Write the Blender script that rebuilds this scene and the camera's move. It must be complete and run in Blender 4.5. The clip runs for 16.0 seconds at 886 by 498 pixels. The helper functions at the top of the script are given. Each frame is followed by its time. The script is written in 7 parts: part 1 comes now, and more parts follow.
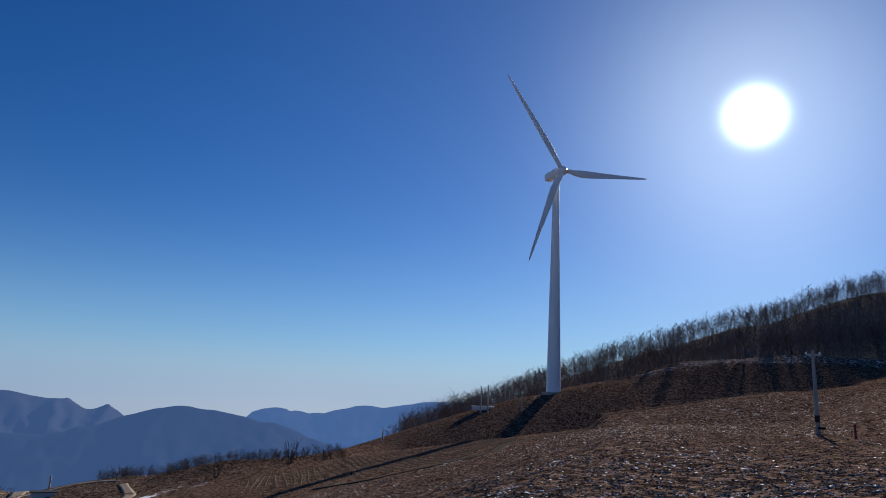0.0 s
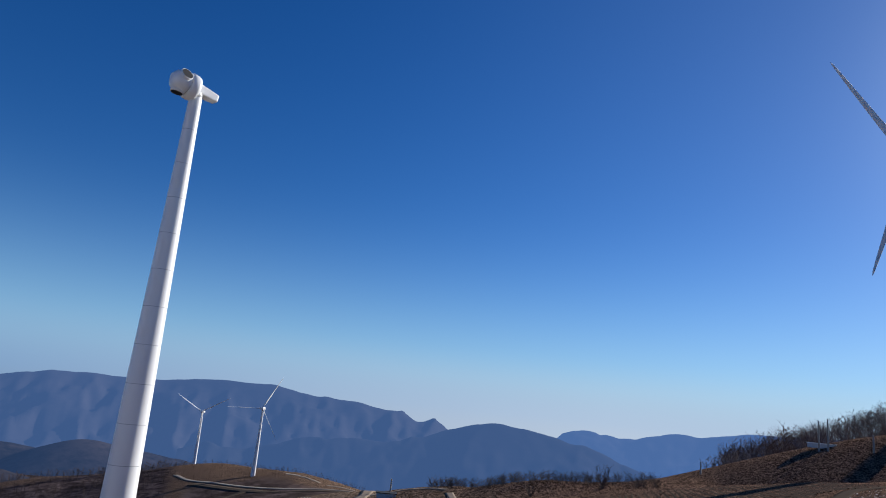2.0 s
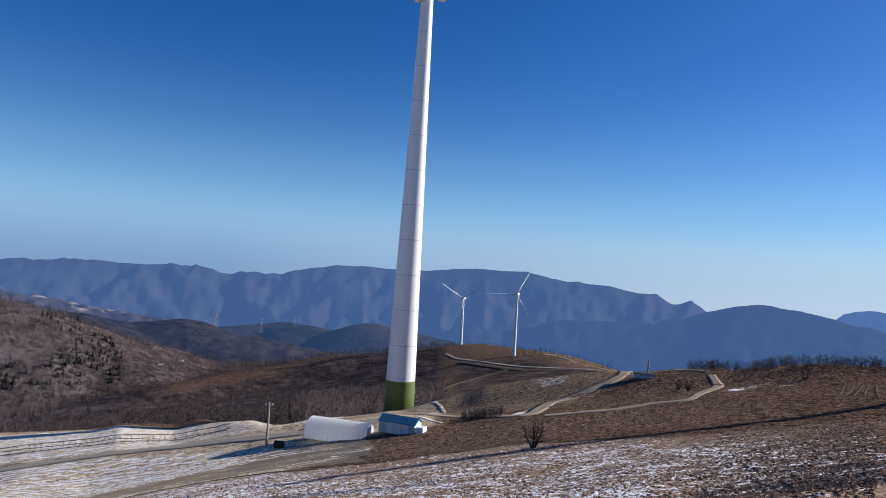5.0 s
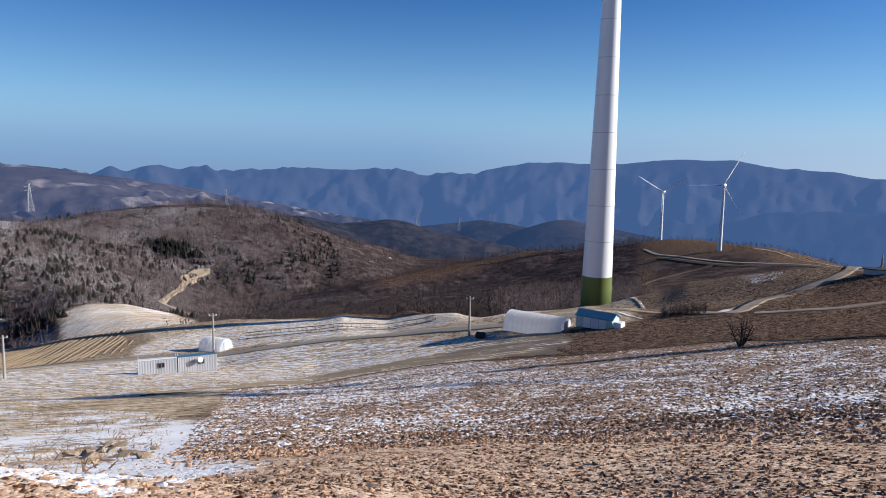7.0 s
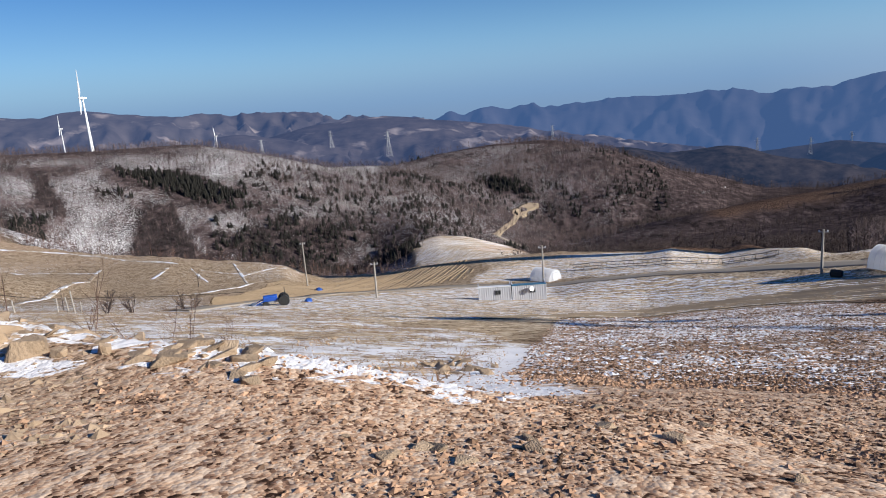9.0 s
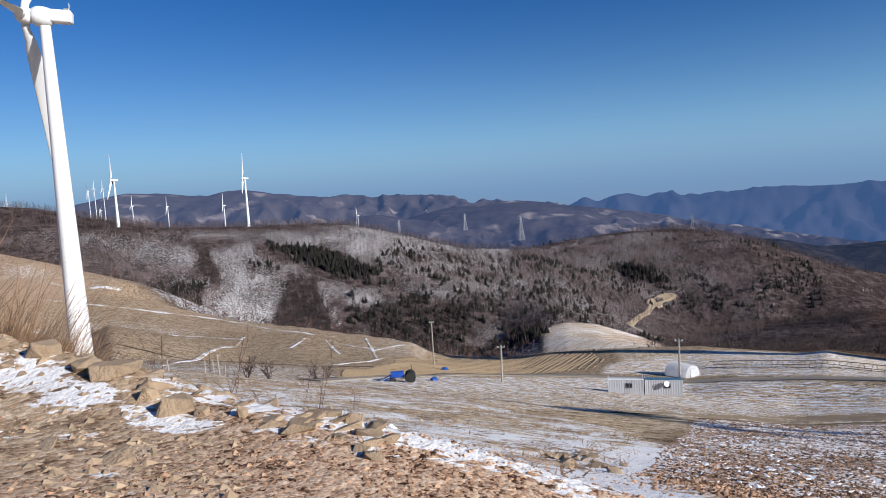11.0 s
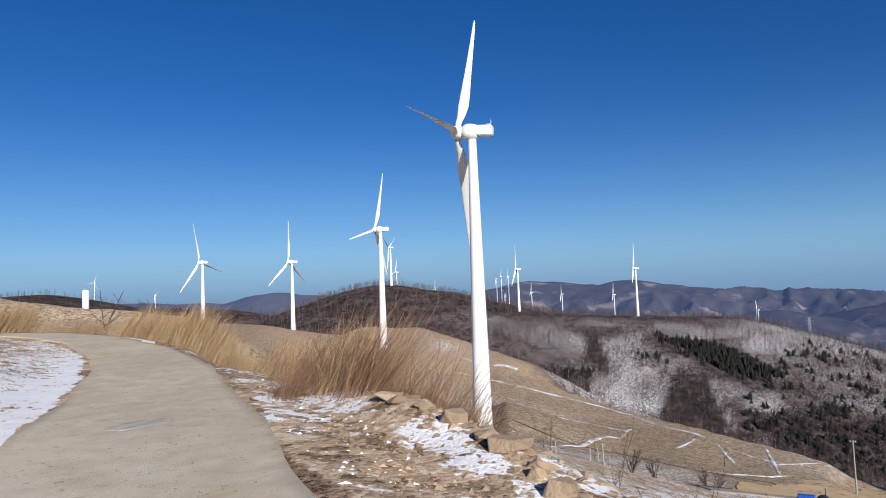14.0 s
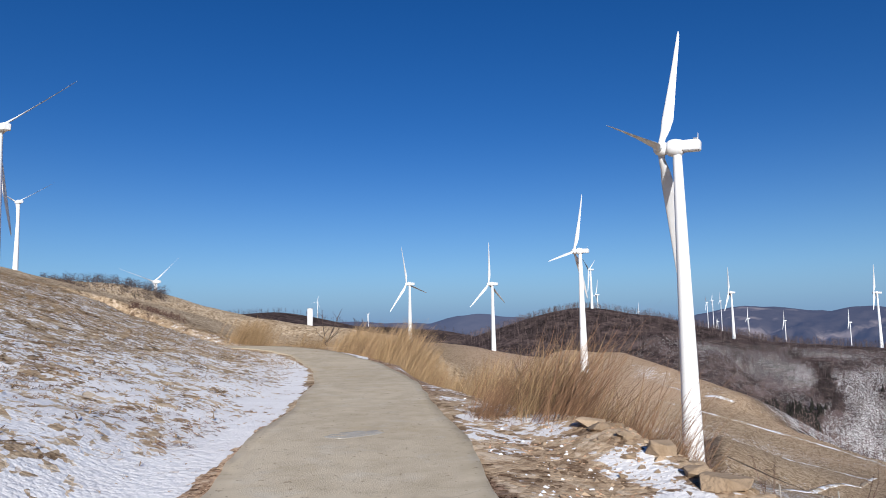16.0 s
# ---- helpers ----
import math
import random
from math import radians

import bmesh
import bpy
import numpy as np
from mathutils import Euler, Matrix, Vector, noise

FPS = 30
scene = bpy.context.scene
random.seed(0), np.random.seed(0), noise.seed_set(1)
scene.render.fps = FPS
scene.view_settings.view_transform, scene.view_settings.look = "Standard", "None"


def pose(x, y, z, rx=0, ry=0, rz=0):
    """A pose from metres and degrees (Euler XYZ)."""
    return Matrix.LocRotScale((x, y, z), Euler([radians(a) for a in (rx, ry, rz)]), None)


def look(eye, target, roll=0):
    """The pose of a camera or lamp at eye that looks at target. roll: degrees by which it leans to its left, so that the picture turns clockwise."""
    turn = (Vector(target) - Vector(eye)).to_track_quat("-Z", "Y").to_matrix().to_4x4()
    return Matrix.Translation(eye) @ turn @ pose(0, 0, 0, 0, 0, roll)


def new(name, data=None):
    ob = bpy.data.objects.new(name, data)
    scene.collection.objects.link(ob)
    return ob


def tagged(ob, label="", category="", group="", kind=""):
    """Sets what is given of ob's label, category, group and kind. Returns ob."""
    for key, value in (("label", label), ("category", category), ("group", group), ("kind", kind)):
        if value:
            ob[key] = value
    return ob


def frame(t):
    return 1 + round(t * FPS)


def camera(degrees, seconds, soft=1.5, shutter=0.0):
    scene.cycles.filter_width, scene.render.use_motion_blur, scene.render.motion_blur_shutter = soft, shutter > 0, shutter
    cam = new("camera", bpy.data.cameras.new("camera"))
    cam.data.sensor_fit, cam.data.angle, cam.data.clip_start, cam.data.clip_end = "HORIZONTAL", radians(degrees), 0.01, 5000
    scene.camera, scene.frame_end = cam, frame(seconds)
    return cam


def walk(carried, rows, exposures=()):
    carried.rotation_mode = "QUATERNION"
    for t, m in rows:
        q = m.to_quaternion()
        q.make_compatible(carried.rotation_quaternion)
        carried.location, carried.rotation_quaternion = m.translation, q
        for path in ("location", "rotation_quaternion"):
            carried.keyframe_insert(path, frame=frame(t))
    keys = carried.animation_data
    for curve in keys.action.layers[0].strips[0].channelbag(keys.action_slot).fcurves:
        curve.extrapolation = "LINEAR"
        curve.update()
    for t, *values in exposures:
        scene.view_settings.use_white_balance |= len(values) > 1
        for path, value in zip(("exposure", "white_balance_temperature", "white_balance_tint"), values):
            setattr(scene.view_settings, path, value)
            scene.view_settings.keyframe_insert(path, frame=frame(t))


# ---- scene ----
cam = camera(66.54, 16.0, soft=1.0)

# the camera turns where it stands, at eye height on the concrete road
EYE = 1.6
PATH = [
    (0.0, pose(0, 0, EYE, 102.64, -2.81, -0.70)),
    (0.5, pose(0, 0, EYE, 102.78, -3.51, 4.10)),
    (1.0, pose(0, 0, EYE, 102.95, -4.19, 10.57)),
    (1.5, pose(0, 0, EYE, 102.95, -5.01, 17.44)),
    (2.0, pose(0, 0, EYE, 102.65, -5.70, 24.49)),
    (2.5, pose(0, 0, EYE, 101.34, -5.64, 29.40)),
    (3.0, pose(0, 0, EYE, 99.70, -5.37, 34.24)),
    (3.5, pose(0, 0, EYE, 97.96, -4.94, 37.79)),
    (4.0, pose(0, 0, EYE, 95.88, -4.52, 40.78)),
    (6.5, pose(0, 0, EYE, 84.22, -2.34, 55.35)),
    (7.0, pose(0, 0, EYE, 81.90, -1.18, 61.50)),
    (7.5, pose(0, 0, EYE, 78.76, 0.50, 68.98)),
    (8.0, pose(0, 0, EYE, 77.24, 2.68, 76.83)),
    (8.5, pose(0, 0, EYE, 76.99, 4.16, 83.11)),
    (9.0, pose(0, 0, EYE, 77.00, 4.51, 88.02)),
    (11.5, pose(0, 0, EYE, 86.79, 3.46, 101.29)),
    (12.0, pose(0, 0, EYE, 88.83, 3.72, 103.22)),
    (12.5, pose(0, 0, EYE, 90.29, 3.63, 108.31)),
    (13.0, pose(0, 0, EYE, 91.82, 3.01, 116.97)),
    (13.5, pose(0, 0, EYE, 93.11, 2.42, 125.65)),
    (14.0, pose(0, 0, EYE, 94.03, 2.09, 131.48)),
    (14.5, pose(0, 0, EYE, 94.70, 1.86, 135.11)),
    (15.0, pose(0, 0, EYE, 95.37, 1.58, 139.38)),
    (15.5, pose(0, 0, EYE, 95.94, 1.19, 143.82)),
    (16.0, pose(0, 0, EYE, 96.35, 0.94, 148.23)),
]

EXPOSURES = [(0.0, 0.26, 5950, 10), (1.5, 0.42, 5950, 10), (3.5, 0.60, 5900, 10), (6.5, 0.64, 5950, 10), (9.0, 0.54, 6080, 10), (12.0, 0.37, 5900, 10), (16.0, 0.36, 5950, 10)]
walk(cam, PATH, EXPOSURES)

# ---- daylight: a low winter sun and a clear sky ----
SUN_AZ, SUN_EL = -26.0, 22.8


def bearing(az, el=0.0):
    a, e = radians(az), radians(el)
    return Vector((-math.sin(a) * math.cos(e), math.cos(a) * math.cos(e), math.sin(e)))


world = bpy.data.worlds.new("sky")
scene.world = world
world.use_nodes = True
wn, wl = world.node_tree.nodes, world.node_tree.links
wn.clear()
sky = wn.new("ShaderNodeTexSky")
sky.sky_type = "NISHITA"
sky.sun_disc = False
sky.sun_elevation = radians(SUN_EL)
sky.sun_rotation = radians(-SUN_AZ)
sky.altitude = 1250
sky.air_density = 1.0
sky.dust_density = 0.3
sky.ozone_density = 4.0
# the deep blue of dry winter air
deep = wn.new("ShaderNodeHueSaturation")
deep.inputs["Hue"].default_value = 0.511
deep.inputs["Saturation"].default_value = 1.265
deep.inputs["Value"].default_value = 1.1
wl.new(sky.outputs[0], deep.inputs["Color"])
# pale haze that thickens towards the horizon
way = wn.new("ShaderNodeTexCoord")
split = wn.new("ShaderNodeSeparateXYZ")
wl.new(way.outputs["Generated"], split.inputs[0])
low = wn.new("ShaderNodeMapRange")
low.inputs["From Min"].default_value, low.inputs["From Max"].default_value = 0.32, -0.01
wl.new(split.outputs["Z"], low.inputs["Value"])
thick = wn.new("ShaderNodeMath")
thick.operation = "POWER"
thick.inputs[1].default_value = 2.8
wl.new(low.outputs["Result"], thick.inputs[0])
hazed = wn.new("ShaderNodeMix")
hazed.data_type = "RGBA"
hazed.inputs["B"].default_value = (3.4, 6.3, 9.5, 1)
wl.new(thick.outputs[0], hazed.inputs["Factor"])
wl.new(deep.outputs["Color"], hazed.inputs["A"])
# a thin dusty layer along the horizon, cream towards the sun and mauve away from it
thin = wn.new("ShaderNodeMapRange")
thin.interpolation_type = "SMOOTHSTEP"
thin.inputs["From Min"].default_value, thin.inputs["From Max"].default_value = 0.085, -0.045
thin.inputs["To Max"].default_value = 0.95
wl.new(split.outputs["Z"], thin.inputs["Value"])
sunward = wn.new("ShaderNodeVectorMath")
sunward.operation = "DOT_PRODUCT"
sunward.inputs[1].default_value = bearing(SUN_AZ)
wl.new(way.outputs["Generated"], sunward.inputs[0])
side = wn.new("ShaderNodeMapRange")
side.inputs["From Min"].default_value, side.inputs["From Max"].default_value = 0.0, 0.8
wl.new(sunward.outputs["Value"], side.inputs["Value"])
dust = wn.new("ShaderNodeMix")
dust.data_type = "RGBA"
dust.inputs["A"].default_value, dust.inputs["B"].default_value = (2.6, 3.85, 5.7, 1), (6.7, 7.4, 8.2, 1)
wl.new(side.outputs["Result"], dust.inputs["Factor"])
dusty = wn.new("ShaderNodeMix")
dusty.data_type = "RGBA"
wl.new(thin.outputs["Result"], dusty.inputs["Factor"])
wl.new(hazed.outputs["Result"], dusty.inputs["A"])
wl.new(dust.outputs["Result"], dusty.inputs["B"])
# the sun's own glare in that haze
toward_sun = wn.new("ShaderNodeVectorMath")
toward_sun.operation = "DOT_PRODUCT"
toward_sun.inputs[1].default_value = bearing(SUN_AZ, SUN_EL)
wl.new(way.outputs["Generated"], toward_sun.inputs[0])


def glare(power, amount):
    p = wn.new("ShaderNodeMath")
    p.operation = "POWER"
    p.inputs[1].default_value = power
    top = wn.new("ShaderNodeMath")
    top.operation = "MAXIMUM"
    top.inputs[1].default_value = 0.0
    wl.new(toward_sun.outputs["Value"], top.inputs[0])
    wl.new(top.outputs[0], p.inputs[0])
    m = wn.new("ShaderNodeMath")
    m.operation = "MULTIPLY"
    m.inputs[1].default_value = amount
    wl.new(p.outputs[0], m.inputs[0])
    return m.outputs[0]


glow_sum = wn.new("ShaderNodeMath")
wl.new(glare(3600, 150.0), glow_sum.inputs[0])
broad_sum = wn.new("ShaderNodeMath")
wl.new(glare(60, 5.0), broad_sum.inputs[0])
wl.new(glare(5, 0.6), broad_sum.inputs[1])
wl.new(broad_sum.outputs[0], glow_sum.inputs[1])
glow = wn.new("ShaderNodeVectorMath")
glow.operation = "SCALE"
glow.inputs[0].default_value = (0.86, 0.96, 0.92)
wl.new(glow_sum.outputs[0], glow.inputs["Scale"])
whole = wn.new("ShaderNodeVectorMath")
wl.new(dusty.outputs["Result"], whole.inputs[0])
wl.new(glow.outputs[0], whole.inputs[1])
wb = wn.new("ShaderNodeBackground")
wb.inputs["Strength"].default_value = 0.055
wo = wn.new("ShaderNodeOutputWorld")
wl.new(whole.outputs[0], wb.inputs["Color"])
wl.new(wb.outputs[0], wo.inputs["Surface"])

sun_data = bpy.data.lights.new("sun", "SUN")
sun_data.energy = 5.0
sun_data.angle = radians(0.53)
sun_data.color = (1.0, 0.92, 0.80)
sun_lamp = new("sun", sun_data)
sun_lamp.matrix_world = look(bearing(SUN_AZ, SUN_EL) * 100, (0, 0, 0))

# ---- the lie of the land ----
def at(az, r, z=0.0):
    """A place by its bearing (degrees, to the left of +y), distance and height."""
    a = radians(az)
    return (-r * math.sin(a), r * math.cos(a), z)


def sight(az, r, el):
    """A place by bearing, distance and the angle above eye level."""
    return at(az, r, 1.6 + r * math.tan(radians(el)))


def smooth(x, a, b):
    t = np.clip((np.asarray(x, float) - a) / (b - a), 0, 1)
    return t * t * (3 - 2 * t)


def hash2(ix, iy, seed):
    n = (ix.astype(np.int64) * 374761393 + iy.astype(np.int64) * 668265263 + seed * 974634777) & 0x7FFFFFFF
    n = ((n ^ (n >> 13)) * 1274126177) & 0x7FFFFFFF
    return ((n ^ (n >> 16)) & 0xFFFF) / 65535.0


def value_noise(x, y, size, seed=0):
    x, y = np.asarray(x, float) / size, np.asarray(y, float) / size
    ix, iy = np.floor(x), np.floor(y)
    fx, fy = x - ix, y - iy
    fx, fy = fx * fx * (3 - 2 * fx), fy * fy * (3 - 2 * fy)
    a, b = hash2(ix, iy, seed), hash2(ix + 1, iy, seed)
    c, d = hash2(ix, iy + 1, seed), hash2(ix + 1, iy + 1, seed)
    return (a * (1 - fx) + b * fx) * (1 - fy) + (c * (1 - fx) + d * fx) * fy


def fbm(x, y, size, seed=0, octaves=4):
    """Fractal noise about 0, within about -0.5 to 0.5."""
    total, amp, norm = 0.0, 1.0, 0.0
    for k in range(octaves):
        total = total + amp * (value_noise(x, y, size / 2 ** k, seed + k) - 0.5)
        norm, amp = norm + amp, amp * 0.5
    return total / norm * 1.4


def ridge(x, y, crest, slope, round_off=20.0):
    """The height of a ridge whose crest runs through the given places and whose flanks fall with the slope."""
    best = np.full(np.shape(x), -1e4)
    for (ax, ay, az_), (bx, by, bz) in zip(crest[:-1], crest[1:]):
        dx, dy = bx - ax, by - ay
        s = np.clip(((x - ax) * dx + (y - ay) * dy) / (dx * dx + dy * dy), 0, 1)
        d = np.hypot(x - ax - s * dx, y - ay - s * dy)
        best = np.maximum(best, az_ + s * (bz - az_) - slope * (np.sqrt(d * d + round_off ** 2) - round_off))
    return best


def toward(x, y, az):
    a = radians(az)
    return -x * math.sin(a) + y * math.cos(a)


ROAD = [at(-95, 60), at(-85, 40), at(-60, 18), at(-38, 6), at(244, 0.38), at(156.6, 6.5), at(155.1, 12), at(154.8, 18), at(155.4, 22), at(156.8, 29),
        at(159.2, 37), at(163, 44), at(170, 50), at(176, 64)]


def near_line(x, y, line):
    best = np.full(np.shape(x), 1e4)
    for a, b in zip(line[:-1], line[1:]):
        dx, dy = b[0] - a[0], b[1] - a[1]
        s = np.clip(((x - a[0]) * dx + (y - a[1]) * dy) / (dx * dx + dy * dy), 0, 1)
        best = np.minimum(best, np.hypot(x - a[0] - s * dx, y - a[1] - s * dy))
    return best


def shoulder(x, y):
    """The farmed slope on which the camera stands: u runs downhill, v along the slope."""
    u, v = toward(x, y, 72), toward(x, y, 162)
    down = np.interp(u, [0, 3, 6, 12, 20, 60, 93, 115, 158, 200, 260, 330, 480, 900, 5000], [0, -0.25, -1.3, -3.6, -6.3, -19.4, -28.3, -32.3, -37, -58, -85, -108, -135, -270, -900])
    # a berm of spoil along the road, before the drop to the lower fields
    edge = 4.4 + 0.1 * np.clip(v - 10, 0, 40)
    berm = np.interp(u - edge, [-4.4, 0, 1.0, 3.4, 7.6, 15.6], [0, -0.3, -1.3, -2.5, -4.2, -6.6])
    down = np.where(u < 20, down + (np.maximum(berm, down) - down) * smooth(v, -1, 3) * smooth(20 - u, 0, 5), down)
    # the spoil is heaped highest where the road begins to climb
    down = down + np.interp(v, [2.5, 4.5, 6, 8, 11, 15], [0, 0.12, 0.32, 0.6, 0.5, 0]) * np.exp(-((u - 4.7) / 1.25) ** 2)
    # gentler towards the plough land, firmer towards the road
    down = down * (1 - 0.0047 * np.clip(-v, 0, 138))
    down = down + 18 * smooth(v, 130, 300) * (1 - 0.6 * smooth(v, 330, 420)) * smooth(u, 20, 90)
    up_a = np.interp(-u, [0, 14, 27, 40, 90], [0, 0.5, 5.4, 9.6, 24])
    up_b = np.interp(-u, [0, 2, 6, 15, 40, 90], [0, 0.35, 1.5, 4.6, 11, 18])
    up = up_a + (up_b - up_a) * smooth(v, -30, 20)
    up = up - (up + 14) * smooth(v, 170, 260)
    z = np.where(u > 0, down, up)
    z = z - 0.38 * np.clip(np.hypot(x, y) - 114, 0, 900) * smooth(-v, 40, 110) * smooth(u, -20, 10)
    z = z - 0.5 * np.clip(u - 98, 0, 400) * smooth(-v, 20, 55)
    # the road is cut level along the shoulder
    d = near_line(x, y, ROAD)
    level = 0.0 + 0.02 * np.clip(v - 30, 0, 200)
    return z + (level - z) * (1 - smooth(d, 1.6, 3.4))


WOOD_HILL = [sight(139, 900, 0.3), sight(136.5, 820, 1.2), sight(133, 800, 0.6), sight(129, 780, -0.4), sight(124, 740, -1.7), sight(116, 735, -2.15), sight(110, 735, -2.3),
             sight(104, 740, -4.2), sight(98, 760, -5.4), sight(93, 830, -5.9)]
ROUND_HILL = [sight(92, 860, -5.6), sight(88, 900, -4.9), sight(84, 920, -4.5), sight(80.5, 930, -4.4), sight(77.5, 900, -5.1), sight(74, 860, -6.8), sight(70, 800, -8.6)]
DARK_SPUR = [sight(36, 520, -6.7), sight(41, 600, -6.5), sight(46, 620, -7.3), sight(52, 620, -8.0), sight(58, 600, -9.4), sight(65, 560, -10.8), sight(72, 500, -12.6)]
TURBINE_KNOLL = [sight(43.5, 640, -7.05), sight(41, 600, -6.5), sight(38.5, 520, -7.2), sight(33, 480, -7.6), sight(28, 420, -8.2)]
BACK_HILLS = [sight(80, 1500, -5.9), sight(74, 1450, -5.4), sight(70, 1500, -6.0), sight(66, 1500, -5.7), sight(61, 1450, -6.8), sight(55, 1400, -7.9)]
BACK_HILLS_B = [sight(63, 2000, -6.2), sight(58, 2000, -5.6), sight(54, 2000, -6.1), sight(51, 1900, -5.4), sight(45, 1900, -6.2), sight(38, 1900, -7.2)]
SADDLE = [sight(34, 190, -11.3), sight(33, 300, -10.4), sight(32, 400, -8.8), sight(33, 480, -7.7)]
WEST_RISE = [sight(-172, 480, 5.0), sight(180.6, 470, 3.9), sight(177, 480, 2.6), sight(174, 600, 1.0), sight(171, 760, 0.7), sight(166, 900, 1.0), sight(162.4, 1000, 1.2), sight(160, 1000, 0.5), sight(157, 1000, 0.1), sight(150, 950, -0.4)]
FIELD_RISE = [sight(-170, 230, 4.6), sight(-179, 190, 4.15), sight(176, 170, 3.7), sight(171, 150, 2.2), sight(165, 135, 0.9), sight(159, 130, 0.1), sight(152, 140, -0.9)]
EAST_WOOD = [sight(-60, 330, 11), sight(-45, 290, 10.6), sight(-34, 270, 9.0), sight(-26, 255, 6.8), sight(-20, 245, 5.0), sight(-15, 240, 2.8), sight(-10, 230, 0.3), sight(-5, 225, -1.7), sight(0, 215, -3.6), sight(4, 205, -6.0)]
FIELD_BROW = [sight(-1, 150, -2.9), sight(3.5, 136, -3.9), sight(7.7, 126, -4.7), sight(13.5, 122, -5.3), sight(21.4, 121, -6.6), sight(28.3, 123, -7.7), sight(32, 128, -9.0)]
UPPER_FIELD = [sight(-15, 112, -1.3), sight(-19.4, 116, -0.3), sight(-23.5, 120, 0.9), sight(-28.5, 124, 2.0), sight(-34, 128, 2.7), sight(-44, 132, 4.0)]
TURBINE_BENCH = [sight(-46, 205, 4.9), sight(-34, 192, 4.3), sight(-27.6, 186, 4.6), sight(-21.6, 178, 4.0), sight(-15.2, 163, 2.3), sight(-9.7, 156, 0.85), sight(-5, 160, -0.9), sight(0, 165, -2.9)]
STUBBLE_TOP = [sight(138, 350, -2.3), sight(134, 340, -2.5), sight(131, 310, -3.5), sight(128.4, 290, -4.5), sight(126, 272, -5.4)]


def height(x, y):
    x, y = np.asarray(x, float), np.asarray(y, float)
    r = np.hypot(x, y)
    z = shoulder(x, y)
    far = smooth(r, 250, 500)
    z = np.maximum(z, -150 - 90 * smooth(r, 900, 1500) - 340 * smooth(r, 1800, 2600))
    rough = fbm(x, y, 160, 3, 5)
    gully = np.abs(fbm(x, y, 230, 11, 4))
    for crest, slope, rnd, amp in ((WOOD_HILL, 0.33, 40, 14), (ROUND_HILL, 0.36, 40, 22), (DARK_SPUR, 0.30, 25, 12), (TURBINE_KNOLL, 0.30, 40, 5),
                                   (SADDLE, 0.2, 30, 4), (WEST_RISE, 0.25, 40, 10)):
        h = ridge(x, y, crest, slope, rnd)
        top = ridge(x, y, crest, slope * 0.5, rnd)
        z = np.maximum(z, h + amp * rough * smooth(top - h, 0, 25) - amp * gully * smooth(top - h, 5, 60))
    z = np.maximum(z, ridge(x, y, FIELD_RISE, 0.4, 15))
    z = np.maximum(z, ridge(x, y, TURBINE_BENCH, 0.36, 8))
    z = np.maximum(z, ridge(x, y, FIELD_BROW, 0.3, 10))
    az = np.degrees(np.arctan2(-x, y))
    z = np.maximum(z, ridge(x, y, UPPER_FIELD, 0.2, 6) - 40 * smooth(az, -14, -6) - 40 * smooth(-az, 50, 70))
    z = np.maximum(z, ridge(x, y, STUBBLE_TOP, 0.6, 8))
    z = np.maximum(z, ridge(x, y, EAST_WOOD, 0.42, 12))
    # the yard behind the farm hut lies almost level
    z = z - np.interp(az, [41, 45, 48, 51, 55, 60, 63, 66, 70], [0, 2.0, 3.6, 3.2, 1.8, 1.2, 2.7, 3.0, 0.4]) * smooth(r, 90, 145) * (1 - smooth(r, 210, 330))
    # the lane runs along a low bank
    z = z + np.interp(az, [43, 49, 56, 72, 76, 80], [0, 2.0, 2.4, 2.2, 1.2, 0]) * smooth(r, 80, 103) * (1 - smooth(r, 125, 165))
    # the hollow behind the spoil bank in which the tower stands
    z = z - np.interp(az, [126.5, 129, 146, 152], [0, 5, 5, 0]) * smooth(r, 16, 45) * (1 - smooth(r, 150, 240))
    # a dip in the brow, and beyond it a tilted field at the foot of the wooded hill
    z = z - np.interp(az, [79, 83, 86, 87.5, 89.5, 91, 93, 95.5, 98, 99.5, 101, 103, 106, 109, 112], [0, 0.7, 1.5, 2.1, 2.7, 3.2, 4.5, 5.4, 5.7, 6.0, 5.0, 2.6, 1.7, 1.2, 0]) * np.clip((r - 108) / 58, 0, 1) * (1 - smooth(r, 200, 260))
    z = z + np.interp(r, [270, 350, 470, 560, 650], [0, 6, 15.5, 8, 0]) / 15.5 * np.interp(az, [79, 82, 84, 87, 89.5, 91.5, 95], [0, 7, 11, 17.5, 18.5, 15.5, 0])
    calm = 1 - 0.85 * smooth(az, 50, 56) * smooth(-az, -98, -90) * smooth(r, 80, 100)
    return z + 0.5 * calm * fbm(x, y, 30, 21, 3) * smooth(r, 25, 80) + 0.16 * fbm(x, y, 3.0, 31, 3) * smooth(near_line(x, y, ROAD), 1.5, 3.5)

